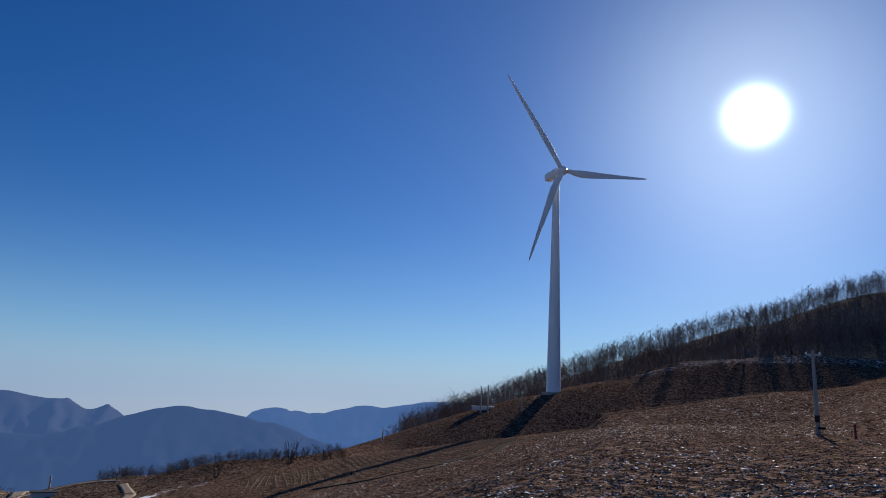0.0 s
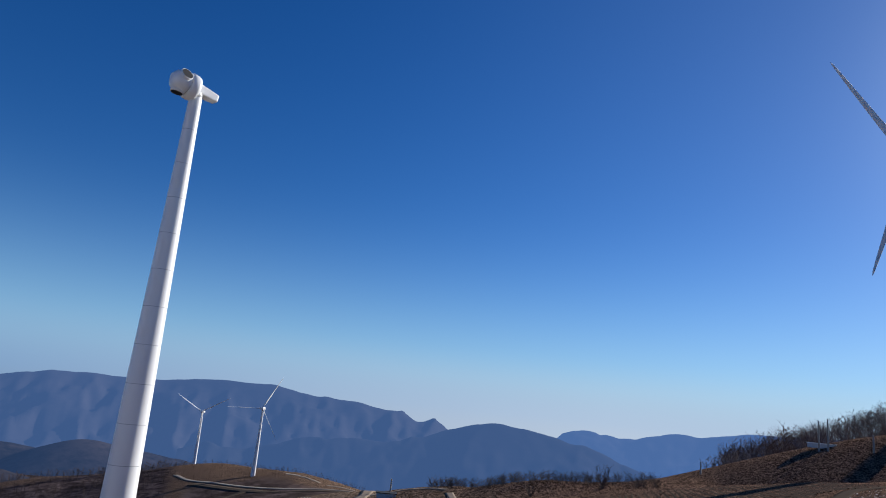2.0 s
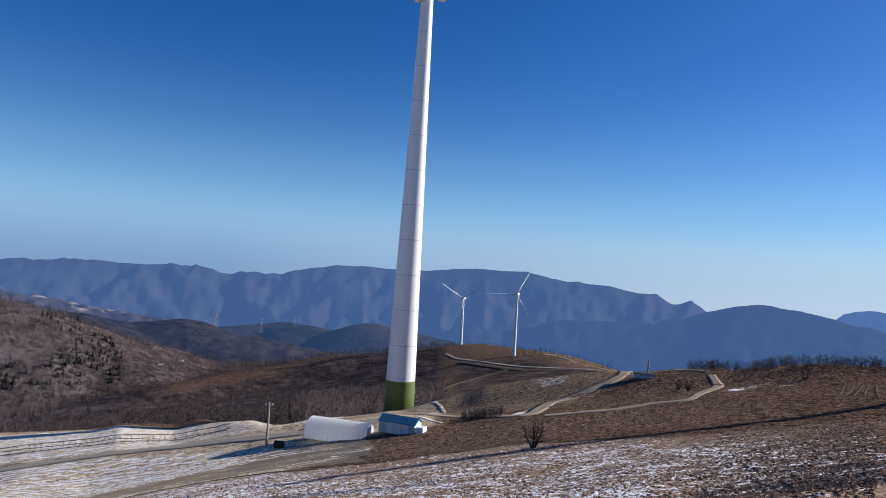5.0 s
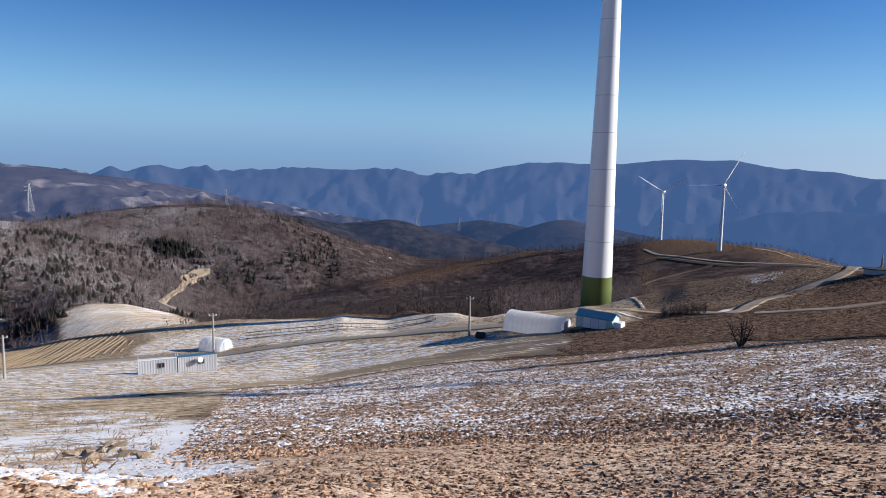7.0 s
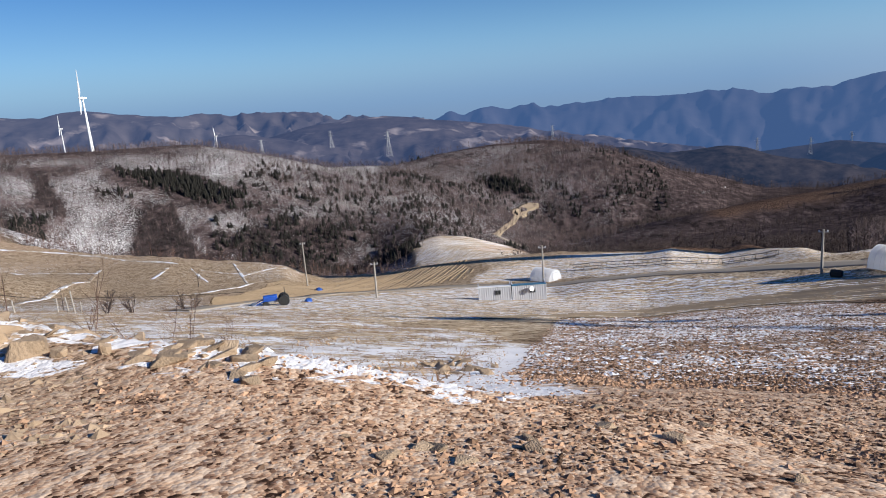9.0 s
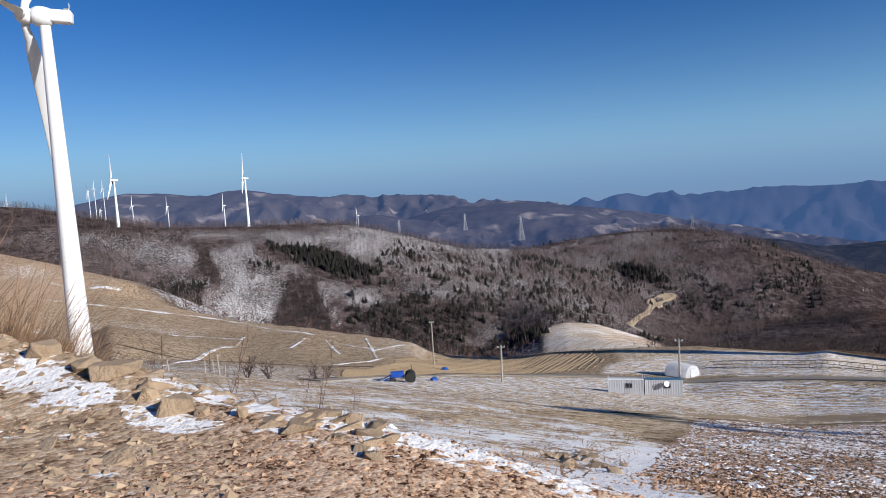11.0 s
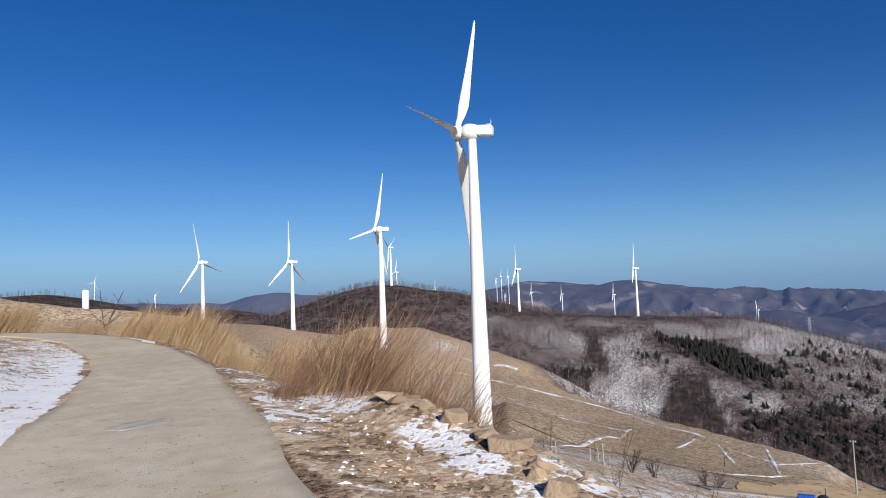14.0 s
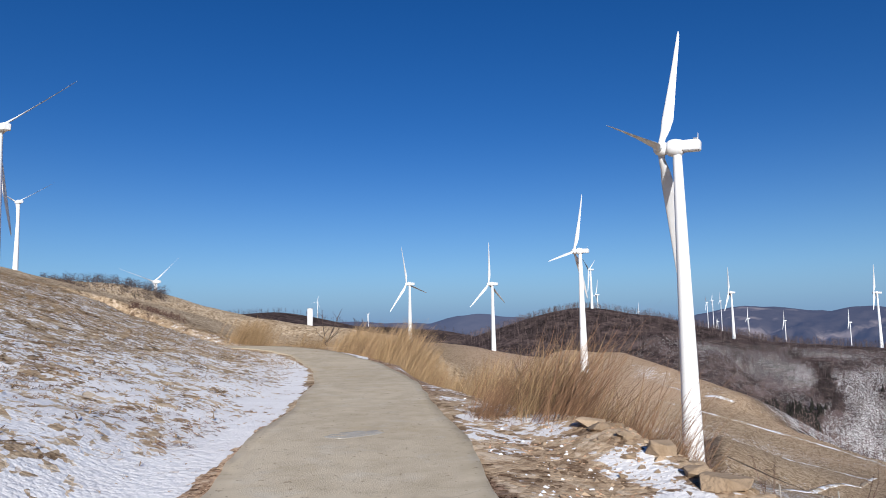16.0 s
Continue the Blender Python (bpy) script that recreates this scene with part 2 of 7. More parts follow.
# ---- materials ----
def material(name, base, other=None, scale=4.0, rough=0.9, bump=0.0, bump_scale=None, metal=0.0, vary=0.0, detail=6.0, spread=(0.35, 0.65), spec=0.3, stretch=None):
    """A surface whose colour wanders between base and other in grain of the given size (1/m), with fine relief; vary: from piece to piece."""
    m = bpy.data.materials.new(name)
    m.use_nodes = True
    n, l = m.node_tree.nodes, m.node_tree.links
    b = n["Principled BSDF"]
    b.inputs["Roughness"].default_value = rough
    b.inputs["Metallic"].default_value = metal
    b.inputs["Specular IOR Level"].default_value = spec
    other = other or tuple(c * 0.8 for c in base)
    co = n.new("ShaderNodeTexCoord")
    vec = co.outputs["Object"]
    if stretch:
        mp = n.new("ShaderNodeMapping")
        mp.inputs["Scale"].default_value = stretch
        l.new(vec, mp.inputs["Vector"])
        vec = mp.outputs["Vector"]
    nz = n.new("ShaderNodeTexNoise")
    nz.inputs["Scale"].default_value = scale
    nz.inputs["Detail"].default_value = detail
    nz.inputs["Roughness"].default_value = 0.65
    l.new(vec, nz.inputs["Vector"])
    big = n.new("ShaderNodeTexNoise")
    big.inputs["Scale"].default_value = scale / 9
    big.inputs["Detail"].default_value = 3
    l.new(vec, big.inputs["Vector"])
    add = n.new("ShaderNodeMath")
    add.operation = "MULTIPLY_ADD"
    add.inputs[1].default_value = 0.5
    l.new(big.outputs["Fac"], add.inputs[0])
    half = n.new("ShaderNodeMath")
    half.operation = "MULTIPLY"
    half.inputs[1].default_value = 0.5
    l.new(nz.outputs["Fac"], half.inputs[0])
    l.new(half.outputs[0], add.inputs[2])
    ramp = n.new("ShaderNodeValToRGB")
    ramp.color_ramp.elements[0].position, ramp.color_ramp.elements[1].position = spread
    ramp.color_ramp.elements[0].color = (*base, 1)
    ramp.color_ramp.elements[1].color = (*other, 1)
    l.new(add.outputs[0], ramp.inputs["Fac"])
    colour = ramp.outputs["Color"]
    if vary:
        info, geo = n.new("ShaderNodeObjectInfo"), n.new("ShaderNodeNewGeometry")
        s = n.new("ShaderNodeMath")
        l.new(info.outputs["Random"], s.inputs[0])
        l.new(geo.outputs["Random Per Island"], s.inputs[1])
        fr = n.new("ShaderNodeMath")
        fr.operation = "FRACT"
        l.new(s.outputs[0], fr.inputs[0])
        mr = n.new("ShaderNodeMapRange")
        mr.inputs["To Min"].default_value, mr.inputs["To Max"].default_value = 1 - vary, 1 + vary
        l.new(fr.outputs[0], mr.inputs["Value"])
        hs = n.new("ShaderNodeHueSaturation")
        l.new(mr.outputs["Result"], hs.inputs["Value"])
        l.new(colour, hs.inputs["Color"])
        colour = hs.outputs["Color"]
    l.new(colour, b.inputs["Base Color"])
    if bump:
        bn = n.new("ShaderNodeTexNoise")
        bn.inputs["Scale"].default_value = bump_scale or scale * 3
        bn.inputs["Detail"].default_value = 5
        l.new(vec, bn.inputs["Vector"])
        bp = n.new("ShaderNodeBump")
        bp.inputs["Strength"].default_value = min(1.0, bump)
        bp.inputs["Distance"].default_value = 0.04
        l.new(bn.outputs["Fac"], bp.inputs["Height"])
        l.new(bp.outputs["Normal"], b.inputs["Normal"])
    return m


WHITE_PAINT = material("white_paint", (0.80, 0.80, 0.80), (0.755, 0.755, 0.75), 0.6, 0.42, 0.02, 3.0, spread=(0.4, 0.75), stretch=(1, 1, 0.15))
BLADE_PAINT = material("blade_paint", (0.80, 0.81, 0.82), (0.72, 0.72, 0.72), 0.5, 0.7, spec=0.15)
SOCKET_DARK = material("socket_dark", (0.015, 0.015, 0.018), (0.03, 0.03, 0.03), 2, 0.7)
GREY_METAL = material("grey_metal", (0.42, 0.43, 0.45), (0.33, 0.34, 0.36), 3, 0.45, 0.05, metal=0.6)
STEEL = material("weathered_steel", (0.12, 0.11, 0.105), (0.07, 0.062, 0.058), 3, 0.6, 0.05, metal=0.4)
WHITE_SHEET = material("white_sheet", (0.78, 0.79, 0.80), (0.62, 0.63, 0.64), 1.5, 0.55, 0.05, spread=(0.45, 0.8), stretch=(1, 1, 0.2))
GREY_SHEET = material("grey_sheet", (0.55, 0.57, 0.60), (0.45, 0.46, 0.48), 1.5, 0.5, 0.05, stretch=(1, 1, 0.2))
BLUE_ROOF = material("blue_roof", (0.03, 0.125, 0.23), (0.05, 0.17, 0.28), 1.2, 0.45, 0.04)
PALE_GREEN = material("pale_green_wall", (0.50, 0.60, 0.55), (0.42, 0.52, 0.48), 1.5, 0.6)
CABIN_SHEET = material("cabin_sheet", (0.50, 0.51, 0.54), (0.38, 0.39, 0.42), 1.5, 0.55, 0.05, stretch=(1, 1, 0.2))
PLASTIC_FILM = material("plastic_film", (0.86, 0.87, 0.89), (0.80, 0.82, 0.85), 1.0, 0.35, 0.15, 2.5, spec=0.5)
BLUE_PAINT = material("blue_paint", (0.02, 0.07, 0.36), (0.03, 0.10, 0.42), 2, 0.4)
BLUE_TARP = material("blue_tarp", (0.02, 0.07, 0.28), (0.03, 0.10, 0.36), 2, 0.5, 0.5, 3)
RUBBER = material("rubber", (0.02, 0.02, 0.02), (0.03, 0.03, 0.03), 8, 0.8)
DARK_GLASS = material("dark_glass", (0.02, 0.025, 0.03), (0.03, 0.035, 0.04), 2, 0.08, spec=0.6)
POLE_CONCRETE = material("pole_concrete", (0.36, 0.33, 0.29), (0.28, 0.26, 0.23), 5, 0.85, 0.1)
RED_BOX = material("red_box", (0.30, 0.04, 0.03), (0.22, 0.03, 0.03), 4, 0.6)
BARK = material("bark", (0.080, 0.056, 0.050), (0.045, 0.033, 0.030), 6, 0.95, vary=0.3)
PALE_BARK = material("pale_bark", (0.185, 0.137, 0.126), (0.105, 0.077, 0.071), 5, 0.95, vary=0.35)
THICKET = material("thicket", (0.050, 0.042, 0.039), (0.026, 0.022, 0.021), 5, 0.95, vary=0.4)
RED_TWIG = material("red_twig", (0.13, 0.075, 0.055), (0.09, 0.05, 0.04), 5, 0.95, vary=0.3)
NEEDLE = material("needle", (0.013, 0.0125, 0.010), (0.022, 0.0205, 0.016), 3, 0.9, vary=0.35)
STRAW = material("straw", (0.46, 0.315, 0.17), (0.27, 0.18, 0.095), 3, 0.85, vary=0.45)
RED_STRAW = material("red_straw", (0.30, 0.172, 0.097), (0.16, 0.092, 0.053), 3, 0.85, vary=0.3)
STONE = material("stone", (0.41, 0.305, 0.205), (0.27, 0.195, 0.125), 3.5, 0.92, 0.6, 14, vary=0.25)
CLOD = material("clod", (0.46, 0.295, 0.19), (0.25, 0.15, 0.093), 6, 1.0, 0.4, 20, vary=0.45, spec=0.0)
DARK_CLOD = material("dark_clod", (0.185, 0.118, 0.082), (0.10, 0.064, 0.045), 6, 1.0, 0.4, 20, vary=0.5, spec=0.0)
GREY_CLOD = material("grey_clod", (0.15, 0.122, 0.108), (0.08, 0.066, 0.060), 6, 1.0, 0.4, 20, vary=0.5, spec=0.0)
SNOW = material("snow", (0.87, 0.87, 0.89), (0.78, 0.78, 0.81), 2.5, 0.6, 0.3, 8)
SNOW_TRACK = material("snowy_track", (0.78, 0.78, 0.80), (0.40, 0.32, 0.23), 1.1, 0.95, 0.1, 6, spread=(0.47, 0.53), spec=0.0)
DIRT_TRACK = material("dirt_track", (0.36, 0.29, 0.22), (0.24, 0.185, 0.14), 0.9, 1.0, 0.3, 4, spec=0.0)
GREY_LANE = material("grey_lane", (0.36, 0.31, 0.25), (0.29, 0.25, 0.20), 0.5, 1.0, 0.1, 4, spec=0.0)
TAN_SOIL = material("tan_soil", (0.40, 0.315, 0.22), (0.30, 0.235, 0.16), 0.8, 1.0, 0.4, 5, spec=0.0)
ROW_SOIL = material("row_soil", (0.30, 0.225, 0.145), (0.22, 0.16, 0.10), 0.8, 1.0, 0.4, 5, spec=0.0)
BROWN_SOIL = material("brown_soil", (0.14, 0.11, 0.08), (0.09, 0.07, 0.05), 0.8, 1.0, 0.4, 5, spec=0.0)
DITCH_AND_SHADE_SOIL = material("ditch_and_shade_soil", (0.07, 0.055, 0.045), (0.10, 0.08, 0.06), 0.8, 1.0, spec=0.0)


def green_base():
    """Tower base paint: dark green below, paler and streaked above, with a worn upper edge."""
    m = material("green_base_paint", (0.02, 0.055, 0.012), (0.11, 0.17, 0.02), 0.5, 0.5)
    n, l = m.node_tree.nodes, m.node_tree.links
    b = n["Principled BSDF"]
    co, sep = n.new("ShaderNodeTexCoord"), n.new("ShaderNodeSeparateXYZ")
    l.new(co.outputs["Object"], sep.inputs[0])
    st = n.new("ShaderNodeTexNoise")
    mp = n.new("ShaderNodeMapping")
    mp.inputs["Scale"].default_value = (1.6, 1.6, 0.05)
    l.new(co.outputs["Object"], mp.inputs["Vector"])
    l.new(mp.outputs["Vector"], st.inputs["Vector"])
    add = n.new("ShaderNodeMath")
    add.operation = "MULTIPLY_ADD"
    add.inputs[1].default_value = 3.0
    l.new(st.outputs["Fac"], add.inputs[0])
    l.new(sep.outputs["Z"], add.inputs[2])
    ramp = n.new("ShaderNodeValToRGB")
    mr = n.new("ShaderNodeMapRange")
    mr.inputs["From Min"].default_value, mr.inputs["From Max"].default_value = 1.0, 6.5
    l.new(add.outputs[0], mr.inputs["Value"])
    l.new(mr.outputs["Result"], ramp.inputs["Fac"])
    ramp.color_ramp.elements[0].color, ramp.color_ramp.elements[1].color = (0.016, 0.045, 0.012, 1), (0.13, 0.165, 0.04, 1)
    l.new(ramp.outputs["Color"], b.inputs["Base Color"])
    return m


GREEN_BASE = green_base()

# light also comes through the film
fn, fl = PLASTIC_FILM.node_tree.nodes, PLASTIC_FILM.node_tree.links
through_film, both = fn.new("ShaderNodeBsdfTranslucent"), fn.new("ShaderNodeMixShader")
through_film.inputs["Color"].default_value = (0.93, 0.94, 0.96, 1)
both.inputs[0].default_value = 0.65
fl.new(fn["Principled BSDF"].outputs[0], both.inputs[1])
fl.new(through_film.outputs[0], both.inputs[2])
fl.new(both.outputs[0], fn["Material Output"].inputs["Surface"])


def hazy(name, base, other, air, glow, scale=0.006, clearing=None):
    """A far range: woods, with emission standing in for kilometres of lit air."""
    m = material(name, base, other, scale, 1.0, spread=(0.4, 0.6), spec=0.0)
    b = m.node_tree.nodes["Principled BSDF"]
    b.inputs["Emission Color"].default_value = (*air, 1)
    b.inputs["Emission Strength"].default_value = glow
    if clearing:
        # open fields and snowy felled patches in the woods
        n, l = m.node_tree.nodes, m.node_tree.links
        nz, co = n.new("ShaderNodeTexNoise"), n.new("ShaderNodeTexCoord")
        nz.inputs["Scale"].default_value, nz.inputs["Detail"].default_value = 0.0075, 5
        l.new(co.outputs["Object"], nz.inputs["Vector"])
        mr = n.new("ShaderNodeMapRange")
        mr.inputs["From Min"].default_value, mr.inputs["From Max"].default_value = 0.58, 0.72
        l.new(nz.outputs["Fac"], mr.inputs["Value"])
        mx = n.new("ShaderNodeMix")
        mx.data_type = "RGBA"
        l.new(mr.outputs["Result"], mx.inputs["Factor"])
        l.new(b.inputs["Base Color"].links[0].from_socket, mx.inputs["A"])
        mx.inputs["B"].default_value = (*clearing, 1)
        l.new(mx.outputs["Result"], b.inputs["Base Color"])
    return m


def ground_material():
    """Soil, stubble, leaf litter and snow; where each lies is kept in the sheet's masks."""
    m = bpy.data.materials.new("ground_cover")
    m.use_nodes = True
    n, l = m.node_tree.nodes, m.node_tree.links
    b = n["Principled BSDF"]
    b.inputs["Roughness"].default_value = 1.0
    b.inputs["Specular IOR Level"].default_value = 0.0
    co = n.new("ShaderNodeTexCoord")

    def tex(scale, detail=6, rough=0.65, stretch=None):
        t = n.new("ShaderNodeTexNoise")
        t.inputs["Scale"].default_value, t.inputs["Detail"].default_value, t.inputs["Roughness"].default_value = scale, detail, rough
        src = co.outputs["Object"]
        if stretch:
            mp = n.new("ShaderNodeMapping")
            mp.inputs["Rotation"].default_value = (0, 0, stretch[0])
            mp.inputs["Scale"].default_value = (stretch[1], stretch[2], 1)
            l.new(src, mp.inputs["Vector"])
            src = mp.outputs["Vector"]
        l.new(src, t.inputs["Vector"])
        return t.outputs["Fac"]

    def ramp(fac, *stops):
        r = n.new("ShaderNodeValToRGB")
        while len(r.color_ramp.elements) < len(stops):
            r.color_ramp.elements.new(0.5)
        for e, (p, c) in zip(r.color_ramp.elements, stops):
            e.position, e.color = p, (*c, 1)
        l.new(fac, r.inputs["Fac"])
        return r.outputs["Color"]

    def mix(fac, a, c):
        x = n.new("ShaderNodeMix")
        x.data_type = "RGBA"
        l.new(fac, x.inputs["Factor"])
        l.new(a, x.inputs["A"])
        l.new(c, x.inputs["B"])
        return x.outputs["Result"]

    def mask(name):
        a = n.new("ShaderNodeAttribute")
        a.attribute_name = name
        return a.outputs["Fac"]

    def math2(op, a, c):
        x = n.new("ShaderNodeMath")
        x.operation = op
        for k, v in enumerate((a, c)):
            if isinstance(v, (int, float)):
                x.inputs[k].default_value = v
            else:
                l.new(v, x.inputs[k])
        return x.outputs[0]

    mid, broad = tex(1.2, 3, 0.55), tex(0.05, 5)
    speck, wide = tex(5.0, 2, 0.5), tex(0.3, 3, 0.5)

    def grains(scale, stretch=None):
        """Broken pieces, each with its own tone."""
        v, sep = n.new("ShaderNodeTexVoronoi"), n.new("ShaderNodeSeparateColor")
        v.inputs["Scale"].default_value = scale
        src = co.outputs["Object"]
        if stretch:
            mp = n.new("ShaderNodeMapping")
            mp.inputs["Rotation"].default_value = (0, 0, stretch[0])
            mp.inputs["Scale"].default_value = (stretch[1], stretch[2], 1)
            l.new(src, mp.inputs["Vector"])
            src = mp.outputs["Vector"]
        l.new(src, v.inputs["Vector"])
        l.new(v.outputs["Color"], sep.inputs[0])
        return sep.outputs[0], v.outputs["Distance"]

    (grit, grit_d), (stones, stones_d), (lumps_, lumps_d), (rows, rows_d) = grains(38), grains(13), grains(4.0), grains(1.9, (radians(62), 1.4, 0.8))

    def blend(*pairs):
        total = None
        for source, k in pairs:
            piece = math2("MULTIPLY", source, k)
            total = piece if total is None else math2("ADD", total, piece)
        return total

    mixed = blend((grit, 0.12), (stones, 0.24), (lumps_, 0.24), (rows, 0.10), (speck, 0.15), (mid, 0.15))
    soil = ramp(mixed, (0.39, (0.013, 0.009, 0.007)), (0.53, (0.085, 0.052, 0.037)), (0.65, (0.29, 0.185, 0.13)))
    straw = ramp(blend((stones, 0.14), (lumps_, 0.24), (rows, 0.22), (mid, 0.22), (wide, 0.18)), (0.33, (0.14, 0.095, 0.058)), (0.43, (0.40, 0.29, 0.18)), (0.55, (0.54, 0.41, 0.265)), (0.67, (0.72, 0.595, 0.435)))
    spoil = ramp(blend((grit, 0.30), (stones, 0.26), (speck, 0.24), (mid, 0.20)), (0.30, (0.06, 0.034, 0.023)), (0.37, (0.33, 0.192, 0.122)), (0.51, (0.61, 0.412, 0.27)), (0.67, (0.74, 0.56, 0.405)))
    # leaf litter, its tones also holding some tree shade and distant haze
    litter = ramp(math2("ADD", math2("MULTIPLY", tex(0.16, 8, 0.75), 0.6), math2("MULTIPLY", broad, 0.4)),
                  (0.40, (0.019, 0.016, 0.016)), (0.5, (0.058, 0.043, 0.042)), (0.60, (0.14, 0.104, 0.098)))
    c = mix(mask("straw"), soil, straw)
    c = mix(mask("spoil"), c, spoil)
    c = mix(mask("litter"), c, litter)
    flakes = blend((tex(2.3, 3, 0.55, (radians(10), 1.2, 0.9)), 0.28), (tex(9, 2, 0.5), 0.18), (tex(0.65, 2, 0.5, (radians(20), 1.5, 0.8)), 0.26), (grains(3.4, (radians(10), 1.5, 0.8))[0], 0.16), (grains(9, (radians(10), 1.5, 0.8))[0], 0.12))
    # waves of old ploughing that hold the snow in their hollows
    wv, wmp = n.new("ShaderNodeTexWave"), n.new("ShaderNodeMapping")
    wmp.inputs["Rotation"].default_value = (0, 0, radians(-60))
    wv.bands_direction = "Y"
    wv.inputs["Scale"].default_value, wv.inputs["Distortion"].default_value = 0.17, 7.0
    wv.inputs["Detail"].default_value, wv.inputs["Detail Scale"].default_value = 2.0, 2.6
    l.new(co.outputs["Object"], wmp.inputs["Vector"])
    l.new(wmp.outputs["Vector"], wv.inputs["Vector"])
    plough = math2("MULTIPLY", mask("rows"), math2("SUBTRACT", wv.outputs["Fac"], 0.5))
    flakes = math2("SUBTRACT", flakes, math2("MULTIPLY", plough, 0.34))
    over = math2("SUBTRACT", math2("ADD", flakes, math2("MULTIPLY", mask("snow"), 0.42)), 0.72)
    cover = n.new("ShaderNodeMapRange")
    cover.inputs["From Min"].default_value, cover.inputs["From Max"].default_value = 0.0, 0.035
    l.new(over, cover.inputs["Value"])
    gate = math2("MULTIPLY", cover.outputs["Result"], math2("GREATER_THAN", mask("snow"), 0.02))
    white = ramp(mid, (0.3, (0.82, 0.79, 0.775)), (0.7, (0.90, 0.88, 0.865)))
    turned = n.new("ShaderNodeHueSaturation")
    l.new(math2("ADD", math2("MULTIPLY", plough, 0.8), 1.0), turned.inputs["Value"])
    l.new(c, turned.inputs["Color"])
    c = mix(gate, turned.outputs["Color"], white)
    l.new(c, b.inputs["Base Color"])
    bp = n.new("ShaderNodeBump")
    bp.inputs["Strength"].default_value = 0.6
    bp.inputs["Distance"].default_value = 0.04
    l.new(math2("SUBTRACT", math2("ADD", math2("ADD", mixed, math2("MULTIPLY", plough, 2.5)), math2("MULTIPLY", gate, 0.1)), blend((stones_d, 0.5), (lumps_d, 0.35), (grit_d, 0.2))), bp.inputs["Height"])
    l.new(bp.outputs["Normal"], b.inputs["Normal"])
    return m


GROUND = ground_material()


def road_concrete():
    """Old concrete under dust: stains, washed-in soil towards both sides, fine cracks and joints across."""
    m = material("road_concrete", (0.62, 0.525, 0.385), (0.49, 0.405, 0.285), 2.2, 0.95, 0.35, 60, spread=(0.42, 0.60), detail=10, spec=0.05)
    n, l = m.node_tree.nodes, m.node_tree.links
    b = n["Principled BSDF"]
    co = n.new("ShaderNodeTexCoord")
    colour = b.inputs["Base Color"].links[0].from_socket

    def lay(colour, fac, tint, amount):
        mx, k = n.new("ShaderNodeMix"), n.new("ShaderNodeMath")
        mx.data_type = "RGBA"
        k.operation = "MULTIPLY"
        k.inputs[1].default_value = amount
        l.new(fac, k.inputs[0])
        l.new(k.outputs[0], mx.inputs["Factor"])
        l.new(colour, mx.inputs["A"])
        mx.inputs["B"].default_value = (*tint, 1)
        return mx.outputs["Result"]

    def spots(scale, low, high, detail=6, stretch=(1, 1, 1)):
        mp, nz, mr = n.new("ShaderNodeMapping"), n.new("ShaderNodeTexNoise"), n.new("ShaderNodeMapRange")
        mp.inputs["Rotation"].default_value = (0, 0, radians(-64.5))
        mp.inputs["Scale"].default_value = stretch
        nz.inputs["Scale"].default_value, nz.inputs["Detail"].default_value, nz.inputs["Roughness"].default_value = scale, detail, 0.7
        mr.inputs["From Min"].default_value, mr.inputs["From Max"].default_value = low, high
        l.new(co.outputs["Object"], mp.inputs["Vector"])
        l.new(mp.outputs["Vector"], nz.inputs["Vector"])
        l.new(nz.outputs["Fac"], mr.inputs["Value"])
        return mr.outputs["Result"]

    colour = lay(colour, spots(0.45, 0.55, 0.68, 8), (0.46, 0.36, 0.22), 0.7)
    colour = lay(colour, spots(1.3, 0.54, 0.66, 8), (0.64, 0.58, 0.48), 0.45)
    colour = lay(colour, spots(11, 0.63, 0.70, 3), (0.22, 0.16, 0.10), 0.7)
    colour = lay(colour, spots(3.5, 0.63, 0.69, 6), (0.36, 0.29, 0.20), 0.5)
    # fine cracks
    vo, mr = n.new("ShaderNodeTexVoronoi"), n.new("ShaderNodeMapRange")
    vo.feature = "DISTANCE_TO_EDGE"
    vo.inputs["Scale"].default_value = 0.33
    wob = n.new("ShaderNodeTexNoise")
    wob.inputs["Scale"].default_value = 1.6
    add = n.new("ShaderNodeVectorMath")
    l.new(co.outputs["Object"], wob.inputs["Vector"])
    l.new(co.outputs["Object"], add.inputs[0])
    l.new(wob.outputs["Color"], add.inputs[1])
    l.new(add.outputs[0], vo.inputs["Vector"])
    mr.inputs["From Min"].default_value, mr.inputs["From Max"].default_value = 0.006, 0.0
    l.new(vo.outputs["Distance"], mr.inputs["Value"])
    colour = lay(colour, mr.outputs["Result"], (0.26, 0.20, 0.14), 0.3)
    l.new(colour, b.inputs["Base Color"])
    return m


CONCRETE = road_concrete()

# ---- ground: one sheet to the horizon, finer where it is near ----
def raw_mesh(name, co, faces, smooth_faces=False):
    """A mesh from an array of places and one of faces with three or four corners each."""
    me = bpy.data.meshes.new(name)
    k = faces.shape[1]
    me.vertices.add(len(co))
    me.vertices.foreach_set("co", np.asarray(co, np.float32).ravel())
    me.loops.add(faces.size)
    me.loops.foreach_set("vertex_index", faces.ravel().astype(np.int32))
    me.polygons.add(len(faces))
    me.polygons.foreach_set("loop_start", np.arange(0, faces.size, k, dtype=np.int32))
    me.polygons.foreach_set("use_smooth", np.full(len(faces), smooth_faces, bool))
    me.update(calc_edges=True)
    return me


